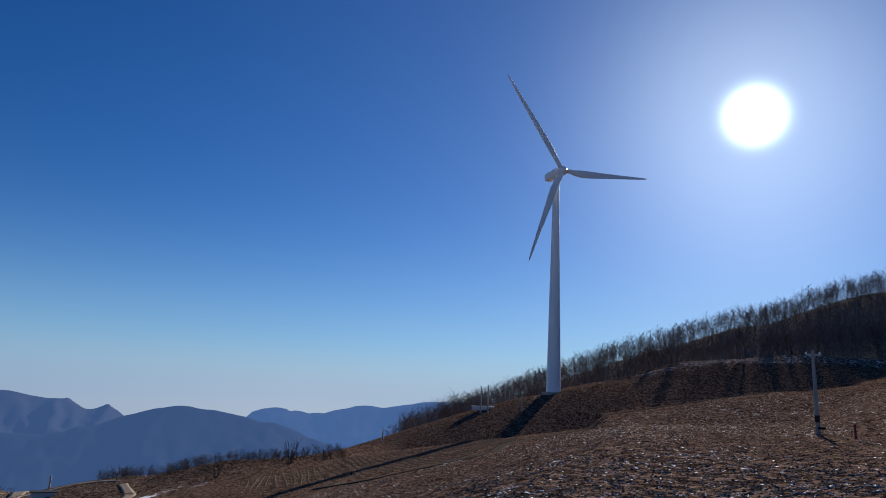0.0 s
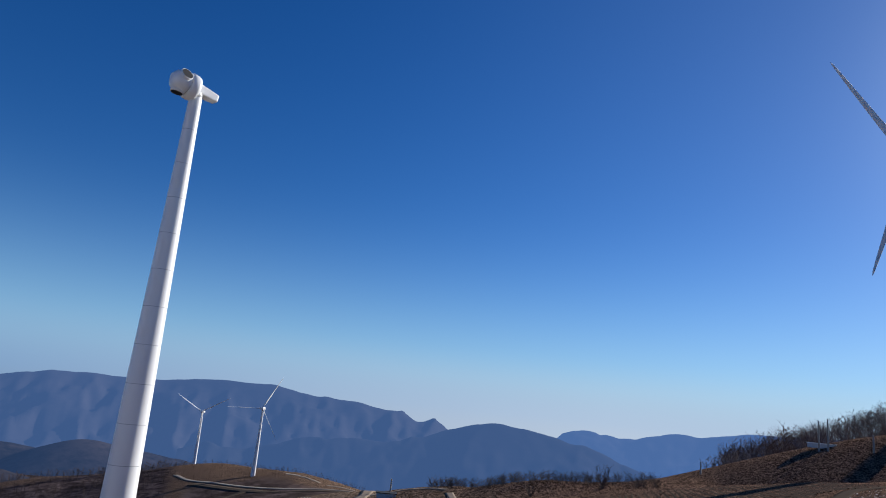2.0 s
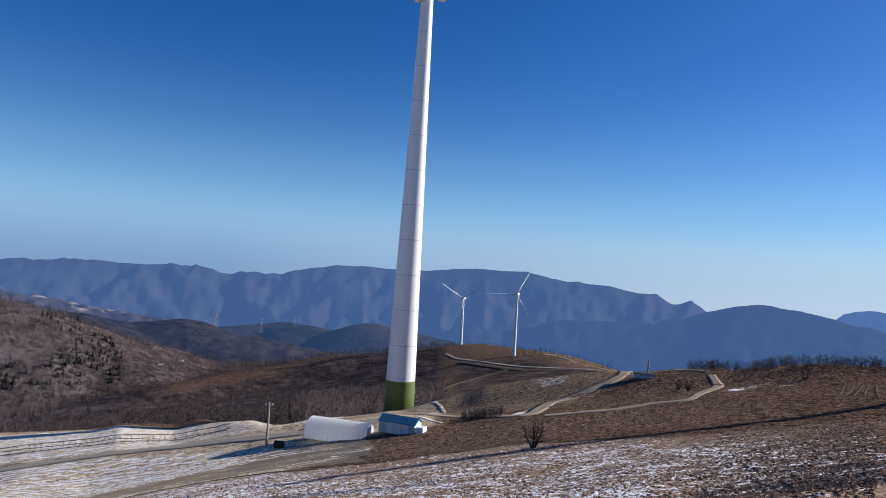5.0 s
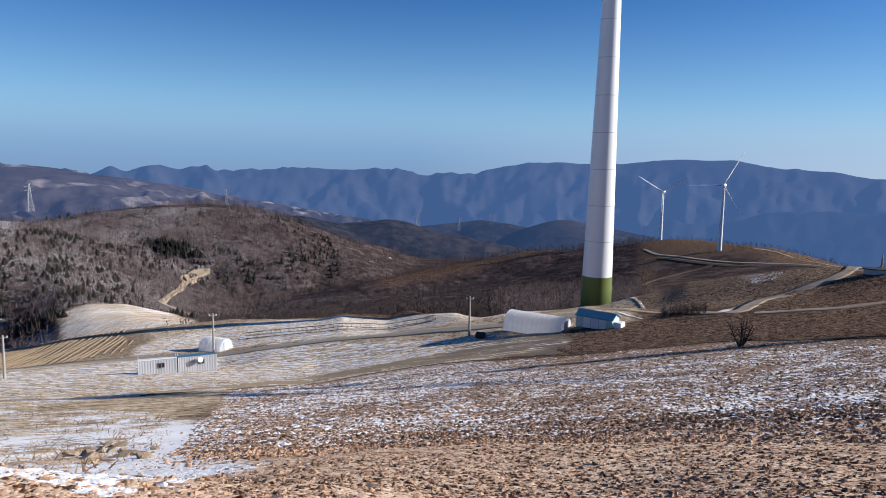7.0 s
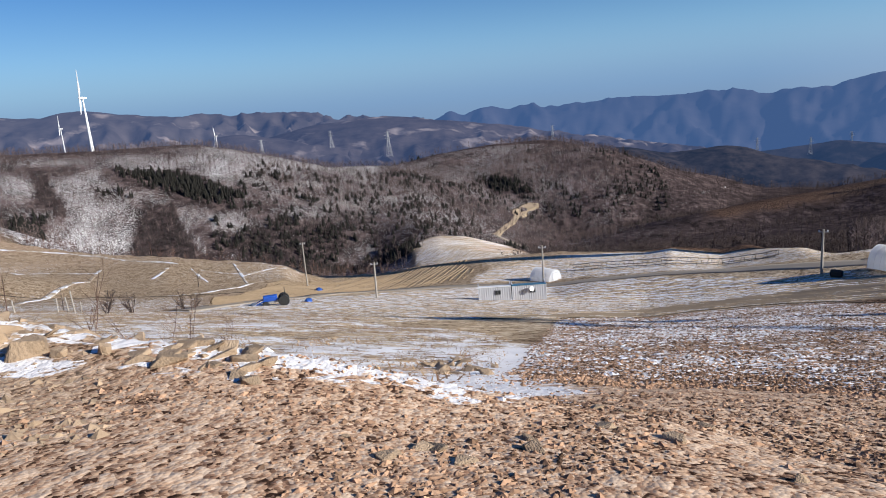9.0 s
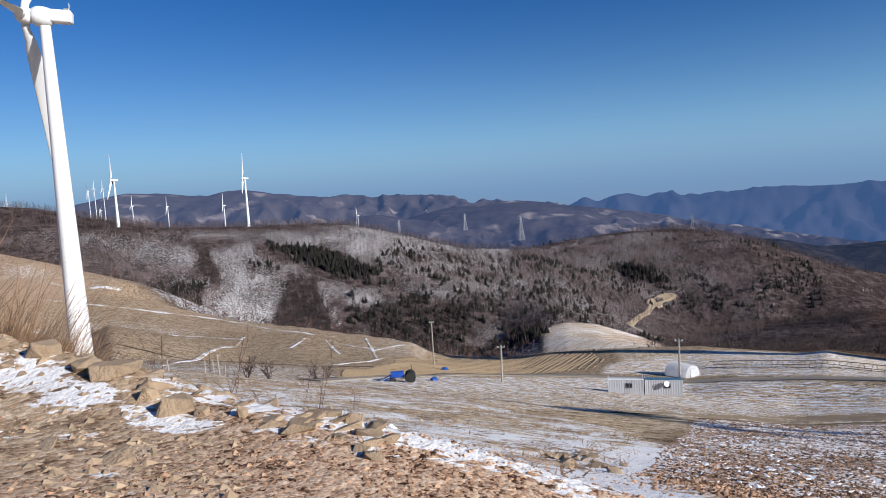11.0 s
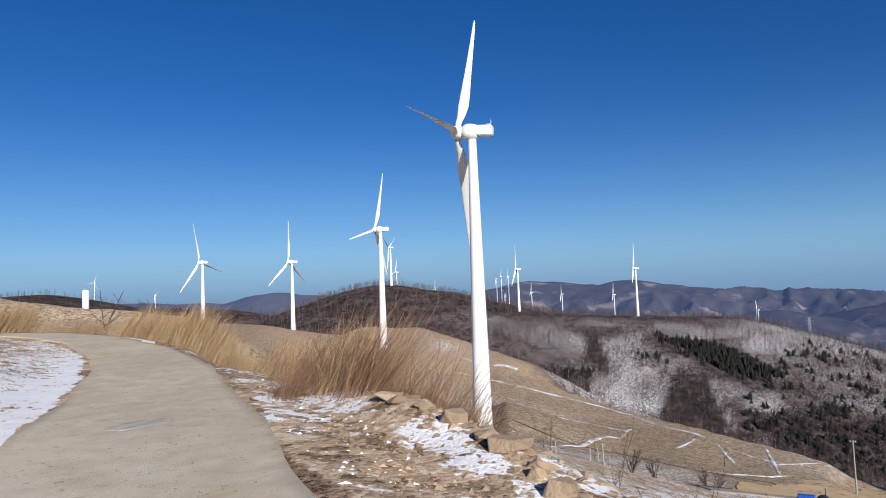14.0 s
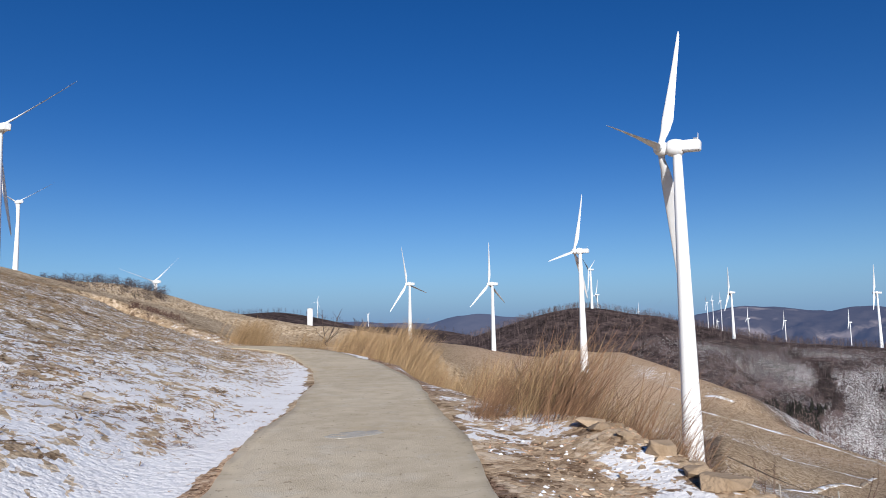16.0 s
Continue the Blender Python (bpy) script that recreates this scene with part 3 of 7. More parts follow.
def sheet(name, xs, ys, zs, wrap=False):
    rows, cols = xs.shape
    i = np.arange(rows * cols).reshape(rows, cols)
    if wrap:
        i = np.concatenate([i, i[:, :1]], 1)
    q = np.stack([i[:-1, :-1], i[:-1, 1:], i[1:, 1:], i[1:, :-1]], -1).reshape(-1, 4)[:, ::-1]
    return raw_mesh(name, np.stack([xs, ys, zs], -1).reshape(-1, 3), q, True)


def inside(x, y, corners, soft=0.0):
    """1 within the outline given by bearings and distances, 0 without."""
    pts = [at(a, r) for a, r in corners]
    wob = 0.035 * np.clip(np.hypot(x, y), 8, 120)
    x, y = x + wob * fbm(x, y, 14, 101, 3), y + wob * fbm(x, y, 14, 107, 3)
    hit = np.zeros(np.shape(x), bool)
    for (ax, ay, _), (bx, by, _) in zip(pts, pts[1:] + pts[:1]):
        cross = ((ay > y) != (by > y)) & (x < (bx - ax) * (y - ay) / (by - ay + 1e-12) + ax)
        hit ^= cross
    edge = near_line(x, y, pts + pts[:1])
    wide = np.maximum(0.35, 0.016 * np.hypot(x, y))
    return np.clip(0.5 + np.where(hit, edge, -edge) / wide, 0, 1)


AZS = np.radians(np.concatenate([np.arange(-42, 190, 0.35), np.arange(190, 318, 2.0)]))
RS = 0.5 * (4950 / 0.5) ** (np.arange(341) / 340)
GX, GY = -np.outer(RS, np.sin(AZS)), np.outer(RS, np.cos(AZS))
GZ = height(GX, GY)
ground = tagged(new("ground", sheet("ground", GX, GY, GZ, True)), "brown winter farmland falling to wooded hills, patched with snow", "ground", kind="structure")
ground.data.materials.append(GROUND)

# outlines of the fields
LOWER_GRASS = [(84, 9), (82, 20), (86, 27), (94, 32), (100, 60), (109, 84), (124, 60), (133, 40), (134, 12), (124, 7.2), (109, 5.2), (96, 5.0)]
PALE_FURROWS = [(54, 66), (68, 62), (79, 54), (88, 45), (95, 36), (100, 60), (109, 84), (100, 104), (87, 114), (79, 112), (65, 96), (56, 90), (50, 74)]
SNOWY_PLOT = [(58, 102), (65, 104), (79, 117), (87, 121), (85, 160), (74, 152), (62, 142), (53, 140), (52, 112)]
ROW_FIELD = [(110, 84), (108.6, 106), (104.5, 138), (100, 174), (92, 168), (86.6, 164), (87, 130), (94.6, 116), (101, 109), (107.8, 88)]
STUBBLE = [(109, 90), (124, 62), (133, 100), (133, 320), (126, 275), (116, 225), (104, 190), (100.4, 178), (104.6, 140), (108.8, 107)]
SNOW_FIELD = [(81.4, 300), (84, 270), (88, 270), (91.6, 300), (91.8, 430), (90, 475), (87, 500), (84, 490), (82, 420)]
CLOD_FIELD = [(-42, 6), (-42, 112), (-24, 122), (-10, 104), (-4, 72), (9, 62), (20, 50), (27, 50), (38, 58), (50, 57), (58, 64), (68, 62), (79, 53), (82, 20), (84, 8), (60, 6)]
PLOUGH = [(16, 100), (8, 106), (3, 110), (-4, 113), (-7, 104), (-2, 72), (9, 71), (14, 88)]
TURBINE_FIELD = [(48, 108), (44, 170), (44, 500), (36, 500), (30, 430), (29, 118), (36, 96)]


def wooded(x, y):
    """Where the woods stand, 0 to 1."""
    r, az = np.hypot(x, y), np.degrees(np.arctan2(-x, y))
    u, v = toward(x, y, 72), toward(x, y, 162)
    w = smooth(u, 160, 172) * smooth(v, -60, -40)
    w = np.maximum(w, smooth(r, 600, 680) * (az > 40) * (az < 174))
    w = np.maximum(w, inside(x, y, [(44, 170), (52, 158), (66, 158), (72, 172), (80, 220), (74, 520), (45, 700)]))
    w = w * (1 - inside(x, y, SNOW_FIELD)) * (1 - inside(x, y, STUBBLE)) * (1 - inside(x, y, TURBINE_FIELD)) * (1 - inside(x, y, SNOWY_PLOT))
    w = w * (1 - inside(x, y, [(126, 230), (126, 300), (134, 560), (142, 640), (152, 620), (152, 150)]))
    east = inside(x, y, [(-60, 215), (-34, 190), (-28, 186), (-22, 180), (-15, 176), (-10, 176), (-4, 170), (2, 174), (3.6, 196), (2, 320), (-20, 420), (-60, 500)])
    return np.maximum(w, east)


PINES = [[(114.2, 655), (110.4, 640), (105, 588), (105.8, 576), (108.2, 580), (112.3, 620)], [(123.3, 585), (119.6, 585), (119.7, 548), (123.3, 555)],
         [(85.4, 800), (82.3, 790), (80.6, 752), (84.5, 770)], [(115.0, 607), (113.6, 603), (113.6, 597), (115, 599)], [(93.8, 420), (91.6, 420), (91.8, 385), (93.6, 385)]]
DENSE = [[(113.1, 589), (109.6, 578), (108.8, 523), (107.6, 470), (112.4, 460), (114.4, 529), (113, 553)], [(119.8, 655), (118.9, 654), (117.2, 596), (117.5, 580), (118.4, 588), (119.4, 626)]]
LOW_SCRUB = [[(106.8, 531), (102.4, 546), (97, 508), (96.6, 440), (104.9, 440)], [(93.5, 501), (91.4, 485), (91.5, 400), (93.7, 410)]]


def in_any(x, y, fields, ragged=0.0):
    if ragged:
        x, y = x + ragged * fbm(x, y, 45, 151, 4), y + ragged * fbm(x, y, 45, 153, 4)
    out = np.zeros(np.shape(x))
    for f in fields:
        out = np.maximum(out, inside(x, y, f))
    return out


def masks(x, y):
    r, az = np.hypot(x, y), np.degrees(np.arctan2(-x, y))
    u, v = toward(x, y, 72), toward(x, y, 162)
    d = near_line(x, y, ROAD)
    wander = fbm(x, y, 6, 41, 4)
    big = fbm(x, y, 40, 51, 3)
    straw = np.zeros_like(x)
    for f in (LOWER_GRASS, PALE_FURROWS, SNOWY_PLOT, ROW_FIELD, STUBBLE, SNOW_FIELD):
        straw = np.maximum(straw, inside(x, y, f) * (0.6 if f is ROW_FIELD else 0.8 if f is PALE_FURROWS else 0.58 if f is STUBBLE else 1.0))
    straw = np.maximum(straw, (1 - 0.4 * smooth(r, 40, 90)) * smooth(v, 2, 6) * smooth(u, 4.5, 7) * (u < 175) * (r > 5))
    straw = np.maximum(straw, smooth(v, 60, 75) * smooth(-u, -60, -30) * 0.95 * smooth(-r, -420, -330))
    straw = np.maximum(straw, 0.7 * smooth(u, -5, -1.5) * smooth(-v, -90, -60) * (u < 0) * smooth(v, 5, 9) + 0.8 * (toward(x, y, 244.5) > 1) * smooth(v, 0, 4))
    straw = np.maximum(straw, 0.06 * smooth(az, 12, 26) * smooth(62 - az, 0, 8) * smooth(r, 50, 70))
    straw = np.maximum(straw, 0.12 * inside(x, y, TURBINE_FIELD) + 0.5 * fbm(x, y, 45, 131, 4) * inside(x, y, TURBINE_FIELD))
    straw = np.maximum(straw, 0.9 * inside(x, y, [(66, 100), (60, 112), (48, 150), (45, 130), (45, 90), (57, 84), (64, 92)]))
    straw = np.maximum(straw, 0.85 * inside(x, y, [(50, 74), (58, 65), (68, 63), (79, 54), (85, 40), (95, 31), (104, 62), (112, 80), (108, 100), (100, 112), (87, 122), (65, 108), (54, 100)]))
    # less spoil towards the sun: darker soil there holds the backlit shade of clods
    spoil = smooth(-r, -20, -7) * smooth(az, -4, 24) * (1 - 0.9 * smooth(-u, -0.5, 2.5) * (v > 0))
    spoil = np.maximum(spoil, (0.76 - 0.32 * smooth(r, 9, 24)) * smooth(az, 2, 34) * inside(x, y, CLOD_FIELD))
    spoil = np.maximum(spoil, smooth(-d, -4.2, -1.5) * (v > 0) * np.where(toward(x, y, 244.5) > 0, 0.2, 0.55))
    spoil = np.maximum(spoil, 0.8 * smooth(-near_line(x, y, [at(83.8, 360), at(82.3, 480), at(81.2, 727)]), -22, -12))
    spoil = np.maximum(spoil, 0.5 * np.maximum(inside(x, y, STUBBLE), smooth(az, 120, 126) * smooth(-az, -150, -142) * smooth(r, 90, 130) * smooth(-r, -420, -360) * (u > 0)) * smooth(fbm(x, y, 60, 161, 3), -0.25, 0.2))
    spoil = spoil * (1 - 0.75 * smooth(v, 2, 6) * smooth(-r, -20, -12) * (u > 0))
    straw = np.maximum(straw, 0.9 * smooth(v, 2, 6) * smooth(-r, -20, -12) * (u > 2.2))
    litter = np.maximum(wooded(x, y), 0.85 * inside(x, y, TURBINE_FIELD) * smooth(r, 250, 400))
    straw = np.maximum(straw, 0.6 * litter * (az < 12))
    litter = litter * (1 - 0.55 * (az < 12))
    snow = np.zeros_like(x)
    snow = np.maximum(snow, inside(x, y, LOWER_GRASS) * (0.46 + 0.34 * wander + 0.2 * big + 0.45 * fbm(x, y, 2.2, 143, 3)))
    snow = np.maximum(snow, inside(x, y, PALE_FURROWS) * (0.27 + 0.15 * smooth(az, 55, 68) * smooth(r, 66, 80) + 0.14 * big))
    snow = np.maximum(snow, inside(x, y, SNOWY_PLOT) * (0.29 + 0.10 * smooth(az, 60, 72) + 0.1 * big))
    snow = snow * (1 - 0.8 * inside(x, y, [(87, 140), (86, 166), (78, 162), (78, 152), (83, 142)]))
    snow = np.maximum(snow, inside(x, y, SNOW_FIELD) * (0.47 + 0.3 * big + 0.6 * fbm(x, y, 18, 147, 3)))
    snow = np.maximum(snow, inside(x, y, STUBBLE) * (0.26 + 0.4 * big))
    # thawing patches on the clod field, more of them away from the road
    snow = np.maximum(snow, inside(x, y, CLOD_FIELD) * (0.42 + 0.08 * smooth(az, 40, 75) + 0.22 * big + 0.24 * wander + 0.35 * fbm(x, y, 1.6, 149, 3)) * (1 - 0.45 * smooth(r, 36, 50) * smooth(62 - az, 0, 14)) * smooth(r, 4, 11) * smooth(az, -16, 30))
    snow = np.maximum(snow, inside(x, y, CLOD_FIELD) * (0.24 + 0.2 * big) * smooth(r, 30, 60) * smooth(-az, 0, 16))
    # the drift in the lee of the berm
    lee = np.exp(-((u - 4.75 - 0.1 * np.clip(v - 10, 0, 40)) / 0.75) ** 2) * smooth(v, -0.5, 1.5) * smooth(-v, -22, -10)
    tip = np.exp(-(near_line(x, y, [at(90, 6.2), at(84.5, 9.5), at(82.3, 17)]) / 1.4) ** 2)
    lee = lee * (1 - 0.5 * smooth(v, 3.5, 6.5))
    snow = np.maximum(snow, (0.85 + 1.1 * wander) * np.maximum(lee, tip))
    # snow beside the road: a bank on the uphill side, a thin patchy verge on the other
    bank = (toward(x, y, 244.5) > 0) * smooth(v, 0, 3)
    snow = np.maximum(snow, bank * (0.47 + 0.45 * np.exp(-np.clip(d - 1.4, 0, 60) / 1.5) * smooth(-r, -46, -36) + 0.14 * wander + 0.06 * big) * smooth(-r, -75, -45))
    snow = np.maximum(snow, (toward(x, y, 244.5) < 0) * smooth(v, 1, 4) * np.exp(-((d - 2.5) / 1.25) ** 2) * (0.30 + 0.5 * wander + 1.2 * fbm(x, y, 1.7, 145, 4)) * smooth(az, 121, 131))
    for wide, line in ((0.55, [(141.5, 10.6), (139, 9.8)]), (0.36, [(134.5, 8.4), (131, 7.5), (128, 6.75), (124.5, 6.1), (121, 5.6)]), (0.16, [(141.9, 6.5), (141, 6.7)]), (0.3, [(149.5, 22), (147, 13), (145.5, 11.5), (145, 10)]), (0.5, [(143, 13), (141, 12)])):
        snow = np.maximum(snow, (0.50 + 1.3 * fbm(x, y, 1.1, 155, 3)) * np.exp(-(near_line(x, y, [at(*q) for q in line]) / wide) ** 2))
    snow = np.maximum(snow, 0.10 * smooth(v, 60, 75) * (u < 30) * (r < 300) + 0.35 * big * (v > 60) * (r < 200))
    snow = np.maximum(snow, inside(x, y, [(-44, 178), (-44, 196), (-30, 188), (-22, 180), (-16, 168), (-18, 162), (-24, 170), (-32, 174)]) * 0.36)
    snow = np.maximum(snow, 0.9 * np.exp(-(near_line(x, y, [at(9, 68), at(2.8, 64), at(-3, 68)]) / 0.5) ** 2))
    for bit in ([(21.6, 103), (20.4, 105)], [(20.0, 107), (19.2, 108)], [(18.0, 107), (17.5, 108)]):
        snow = np.maximum(snow, 1.0 * np.exp(-(near_line(x, y, [at(*p) for p in bit]) / 1.1) ** 2))
    snow = np.maximum(snow, inside(x, y, [(37.5, 118), (35, 117), (34.6, 128), (37.2, 131)]) * (0.42 + 0.3 * big))
    # snow lying under the bare woods
    hillside = wooded(x, y) * smooth(az, 58, 70) * (r > 230) * (r < 900)
    snow = np.maximum(snow, hillside * np.clip(0.40 + 0.26 * fbm(x, y, 130, 61, 4) + 0.30 * fbm(x, y, 34, 67, 3), 0, 0.6) * np.interp(az, [58, 68, 76, 84, 92, 100, 108, 116, 121, 126, 132, 136], [0.2, 0.32, 0.6, 0.72, 0.78, 0.88, 1.04, 1.1, 1.05, 0.85, 0.6, 0]))
    snow = snow * (1 - 0.6 * smooth(r, 680, 725) * smooth(az, 104, 110) * smooth(-r, -900, -860))
    # none on the floor of the dense stands
    snow = snow * (1 - 0.9 * in_any(x, y, PINES + DENSE, 40) - 0.6 * in_any(x, y, LOW_SCRUB, 60))
    for brook in ([(67.8, 790), (66.9, 840), (66.4, 870), (65.6, 920)], [(58.6, 1290), (58.2, 1310)], [(66.2, 905), (68.0, 915)]):
        snow = np.maximum(snow, (0.75 + 0.6 * fbm(x, y, 9, 157, 3)) * np.exp(-(near_line(x, y, [at(*p) for p in brook]) / 1.8) ** 2))
    # bare dirt along the very edge of the concrete
    snow = snow * smooth(d + 0.3 * fbm(x, y, 0.9, 141, 3), 1.42, 1.58)
    rows = np.maximum(in_any(x, y, [PALE_FURROWS, SNOWY_PLOT]), np.maximum(0.25 * inside(x, y, LOWER_GRASS) * smooth(r, 9, 20), 0.5 * inside(x, y, SNOW_FIELD)))
    return np.clip(straw, 0, 1), np.clip(spoil, 0, 1), np.clip(litter, 0, 1), np.clip(snow, 0, 1.1), rows


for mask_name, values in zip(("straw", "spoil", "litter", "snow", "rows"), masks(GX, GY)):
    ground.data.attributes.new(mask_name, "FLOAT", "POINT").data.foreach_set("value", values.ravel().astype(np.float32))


# ---- far ranges ----
def mountain_range(crest, slope, relief, mat, label, back=500, front=1100, step=0.2, seed=0, size=420):
    azs = [math.degrees(math.atan2(-p[0], p[1])) % 360 for p in crest]
    azs = [a - 360 if a > 300 else a for a in azs]
    rs = [math.hypot(p[0], p[1]) for p in crest]
    a = np.arange(min(azs) - 3, max(azs) + 3, step)
    rr = np.linspace(np.mean(rs) - front, min(np.mean(rs) + back, 4940), 56)
    x, y = -np.outer(rr, np.sin(np.radians(a))), np.outer(rr, np.cos(np.radians(a)))
    h = ridge(x, y, crest, slope, 60)
    top = ridge(x, y, crest, 0.0, 60)
    fold = np.abs(fbm(np.arctan2(-x, y) * np.mean(rs), np.hypot(x, y) * 0.45, 0.62 * size, 70 + seed, 4))
    # spurs run down from the crest, gullies between them
    z = h - relief * (fold - 0.06) * smooth(top - h, 0, 160) + 0.05 * relief * fbm(x, y, 110, 90 + seed, 3)
    ob = tagged(new("backdrop", sheet("backdrop", x, y, np.maximum(z, -420))), label, "mountains", kind="structure")
    ob.data.materials.append(mat)
    return ob


def skyline(r, *pairs):
    return [sight(a, r, e) for a, e in pairs]


# bluish emission colour of the ranges: haze painted on, not their own blue
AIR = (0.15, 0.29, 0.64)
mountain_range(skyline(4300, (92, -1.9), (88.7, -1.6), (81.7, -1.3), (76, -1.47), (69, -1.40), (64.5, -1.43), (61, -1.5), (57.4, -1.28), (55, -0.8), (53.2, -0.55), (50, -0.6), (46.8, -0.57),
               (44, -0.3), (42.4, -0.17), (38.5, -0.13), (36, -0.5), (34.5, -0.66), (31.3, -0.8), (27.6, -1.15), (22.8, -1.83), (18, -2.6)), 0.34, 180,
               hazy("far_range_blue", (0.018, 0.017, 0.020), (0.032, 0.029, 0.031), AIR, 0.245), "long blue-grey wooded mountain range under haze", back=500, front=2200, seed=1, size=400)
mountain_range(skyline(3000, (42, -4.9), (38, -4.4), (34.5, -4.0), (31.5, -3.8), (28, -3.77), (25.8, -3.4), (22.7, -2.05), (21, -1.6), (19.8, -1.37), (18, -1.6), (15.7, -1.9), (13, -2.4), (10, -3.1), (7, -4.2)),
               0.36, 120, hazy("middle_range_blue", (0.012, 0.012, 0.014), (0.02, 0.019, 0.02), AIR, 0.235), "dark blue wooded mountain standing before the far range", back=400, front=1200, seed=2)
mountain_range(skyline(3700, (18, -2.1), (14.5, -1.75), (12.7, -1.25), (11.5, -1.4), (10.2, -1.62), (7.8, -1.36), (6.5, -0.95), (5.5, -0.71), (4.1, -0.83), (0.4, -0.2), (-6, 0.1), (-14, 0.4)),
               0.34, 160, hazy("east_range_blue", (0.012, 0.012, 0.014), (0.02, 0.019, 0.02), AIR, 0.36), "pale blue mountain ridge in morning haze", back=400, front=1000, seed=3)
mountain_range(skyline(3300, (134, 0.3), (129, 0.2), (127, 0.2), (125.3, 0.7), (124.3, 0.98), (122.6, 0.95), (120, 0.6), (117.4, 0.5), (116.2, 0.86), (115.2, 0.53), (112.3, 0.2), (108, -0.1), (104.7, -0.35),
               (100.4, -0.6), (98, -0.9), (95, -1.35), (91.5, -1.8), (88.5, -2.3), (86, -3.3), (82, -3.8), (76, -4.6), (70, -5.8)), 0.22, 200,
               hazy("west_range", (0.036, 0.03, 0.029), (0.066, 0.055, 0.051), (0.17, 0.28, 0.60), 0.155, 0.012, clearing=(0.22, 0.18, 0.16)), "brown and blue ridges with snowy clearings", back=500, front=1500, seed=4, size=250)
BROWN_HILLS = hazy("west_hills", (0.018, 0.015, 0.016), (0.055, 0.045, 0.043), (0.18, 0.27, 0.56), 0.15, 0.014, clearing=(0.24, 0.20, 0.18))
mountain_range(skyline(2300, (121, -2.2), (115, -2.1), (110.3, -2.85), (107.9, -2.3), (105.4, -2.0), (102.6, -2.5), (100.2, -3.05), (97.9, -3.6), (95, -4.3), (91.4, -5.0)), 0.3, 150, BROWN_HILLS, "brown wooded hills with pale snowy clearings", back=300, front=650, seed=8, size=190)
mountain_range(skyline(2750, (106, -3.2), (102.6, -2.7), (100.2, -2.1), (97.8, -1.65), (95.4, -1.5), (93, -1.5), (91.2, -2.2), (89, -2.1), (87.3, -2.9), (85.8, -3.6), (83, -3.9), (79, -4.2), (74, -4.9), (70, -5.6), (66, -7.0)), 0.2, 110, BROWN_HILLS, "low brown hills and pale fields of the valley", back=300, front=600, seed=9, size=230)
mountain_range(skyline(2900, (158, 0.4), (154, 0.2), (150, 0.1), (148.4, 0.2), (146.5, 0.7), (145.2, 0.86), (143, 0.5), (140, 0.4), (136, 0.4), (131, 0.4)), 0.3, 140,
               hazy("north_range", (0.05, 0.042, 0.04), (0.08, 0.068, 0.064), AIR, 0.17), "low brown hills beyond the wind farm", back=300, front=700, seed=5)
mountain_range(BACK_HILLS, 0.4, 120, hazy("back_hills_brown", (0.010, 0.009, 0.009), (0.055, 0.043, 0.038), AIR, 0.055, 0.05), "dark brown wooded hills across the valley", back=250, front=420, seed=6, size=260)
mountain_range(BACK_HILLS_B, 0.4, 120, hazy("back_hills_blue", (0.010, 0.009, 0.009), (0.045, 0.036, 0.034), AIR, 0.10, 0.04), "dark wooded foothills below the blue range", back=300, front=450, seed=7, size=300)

# ---- building kit ----
def gz(x, y):
    return float(height(np.array([x], float), np.array([y], float))[0])


def on_ground(az, r, sink=0.0):
    x, y, _ = at(az, r)
    return Vector((x, y, gz(x, y) - sink))


def thing(name, label, category, place, turn=0.0, group=""):
    """An Empty at the base of a thing; its parts hang under it."""
    ob = tagged(new(name), label, category, group)
    ob.matrix_basis = pose(*place, 0, 0, turn)
    ob.empty_display_size = 0.2
    return ob


def part(name, bm, mat, parent, label="", m=None, soft=False, mesh=None):
    """One mesh object under a thing or a part."""
    if mesh is None:
        mesh = bpy.data.meshes.new(name)
        if soft:
            for f in bm.faces:
                f.smooth = True
        bm.to_mesh(mesh)
        bm.free()
        mesh.materials.append(mat)
    ob = new(name, mesh)
    ob.parent = parent
    if m is not None:
        ob.matrix_basis = m
    if label:
        ob["label"] = label
    return ob


def box(bm, size, centre=(0, 0, 0), bevel=0.0, m=None):
    made = bmesh.ops.create_cube(bm, size=1.0, matrix=(m or Matrix()) @ Matrix.Translation(centre) @ Matrix.Diagonal((*size, 1)))
    if bevel:
        edges = {e for v in made["verts"] for e in v.link_edges}
        bmesh.ops.bevel(bm, geom=list(edges), offset=bevel, segments=2, affect="EDGES", profile=0.5)
    return bm


def lathe(bm, rings, sides=24, cap=True, turn=0.0):
    """A turned body from rings of (radius, z)."""
    loops = []
    for rad, z in rings:
        loops.append([bm.verts.new((rad * math.cos(turn + math.tau * k / sides), rad * math.sin(turn + math.tau * k / sides), z)) for k in range(sides)])
    for a, b in zip(loops[:-1], loops[1:]):
        for k in range(sides):
            bm.faces.new((a[k], a[(k + 1) % sides], b[(k + 1) % sides], b[k]))
    if cap:
        bm.faces.new(loops[0][::-1])
        bm.faces.new(loops[-1])
    return bm


def rod(bm, a, b, r0, r1=None, sides=5):
    """A tapered bar from a to b."""
    a, b = Vector(a), Vector(b)
    q = (b - a).to_track_quat("Z", "Y").to_matrix()
    r1 = r0 if r1 is None else r1
    la, lb = [], []
    for k in range(sides):
        d = Vector((math.cos(math.tau * k / sides), math.sin(math.tau * k / sides), 0))
        la.append(bm.verts.new(a + q @ (d * r0)))
        lb.append(bm.verts.new(b + q @ (d * r1)))
    for k in range(sides):
        bm.faces.new((la[k], la[(k + 1) % sides], lb[(k + 1) % sides], lb[k]))
    bm.faces.new(la[::-1])
    bm.faces.new(lb)
    return bm


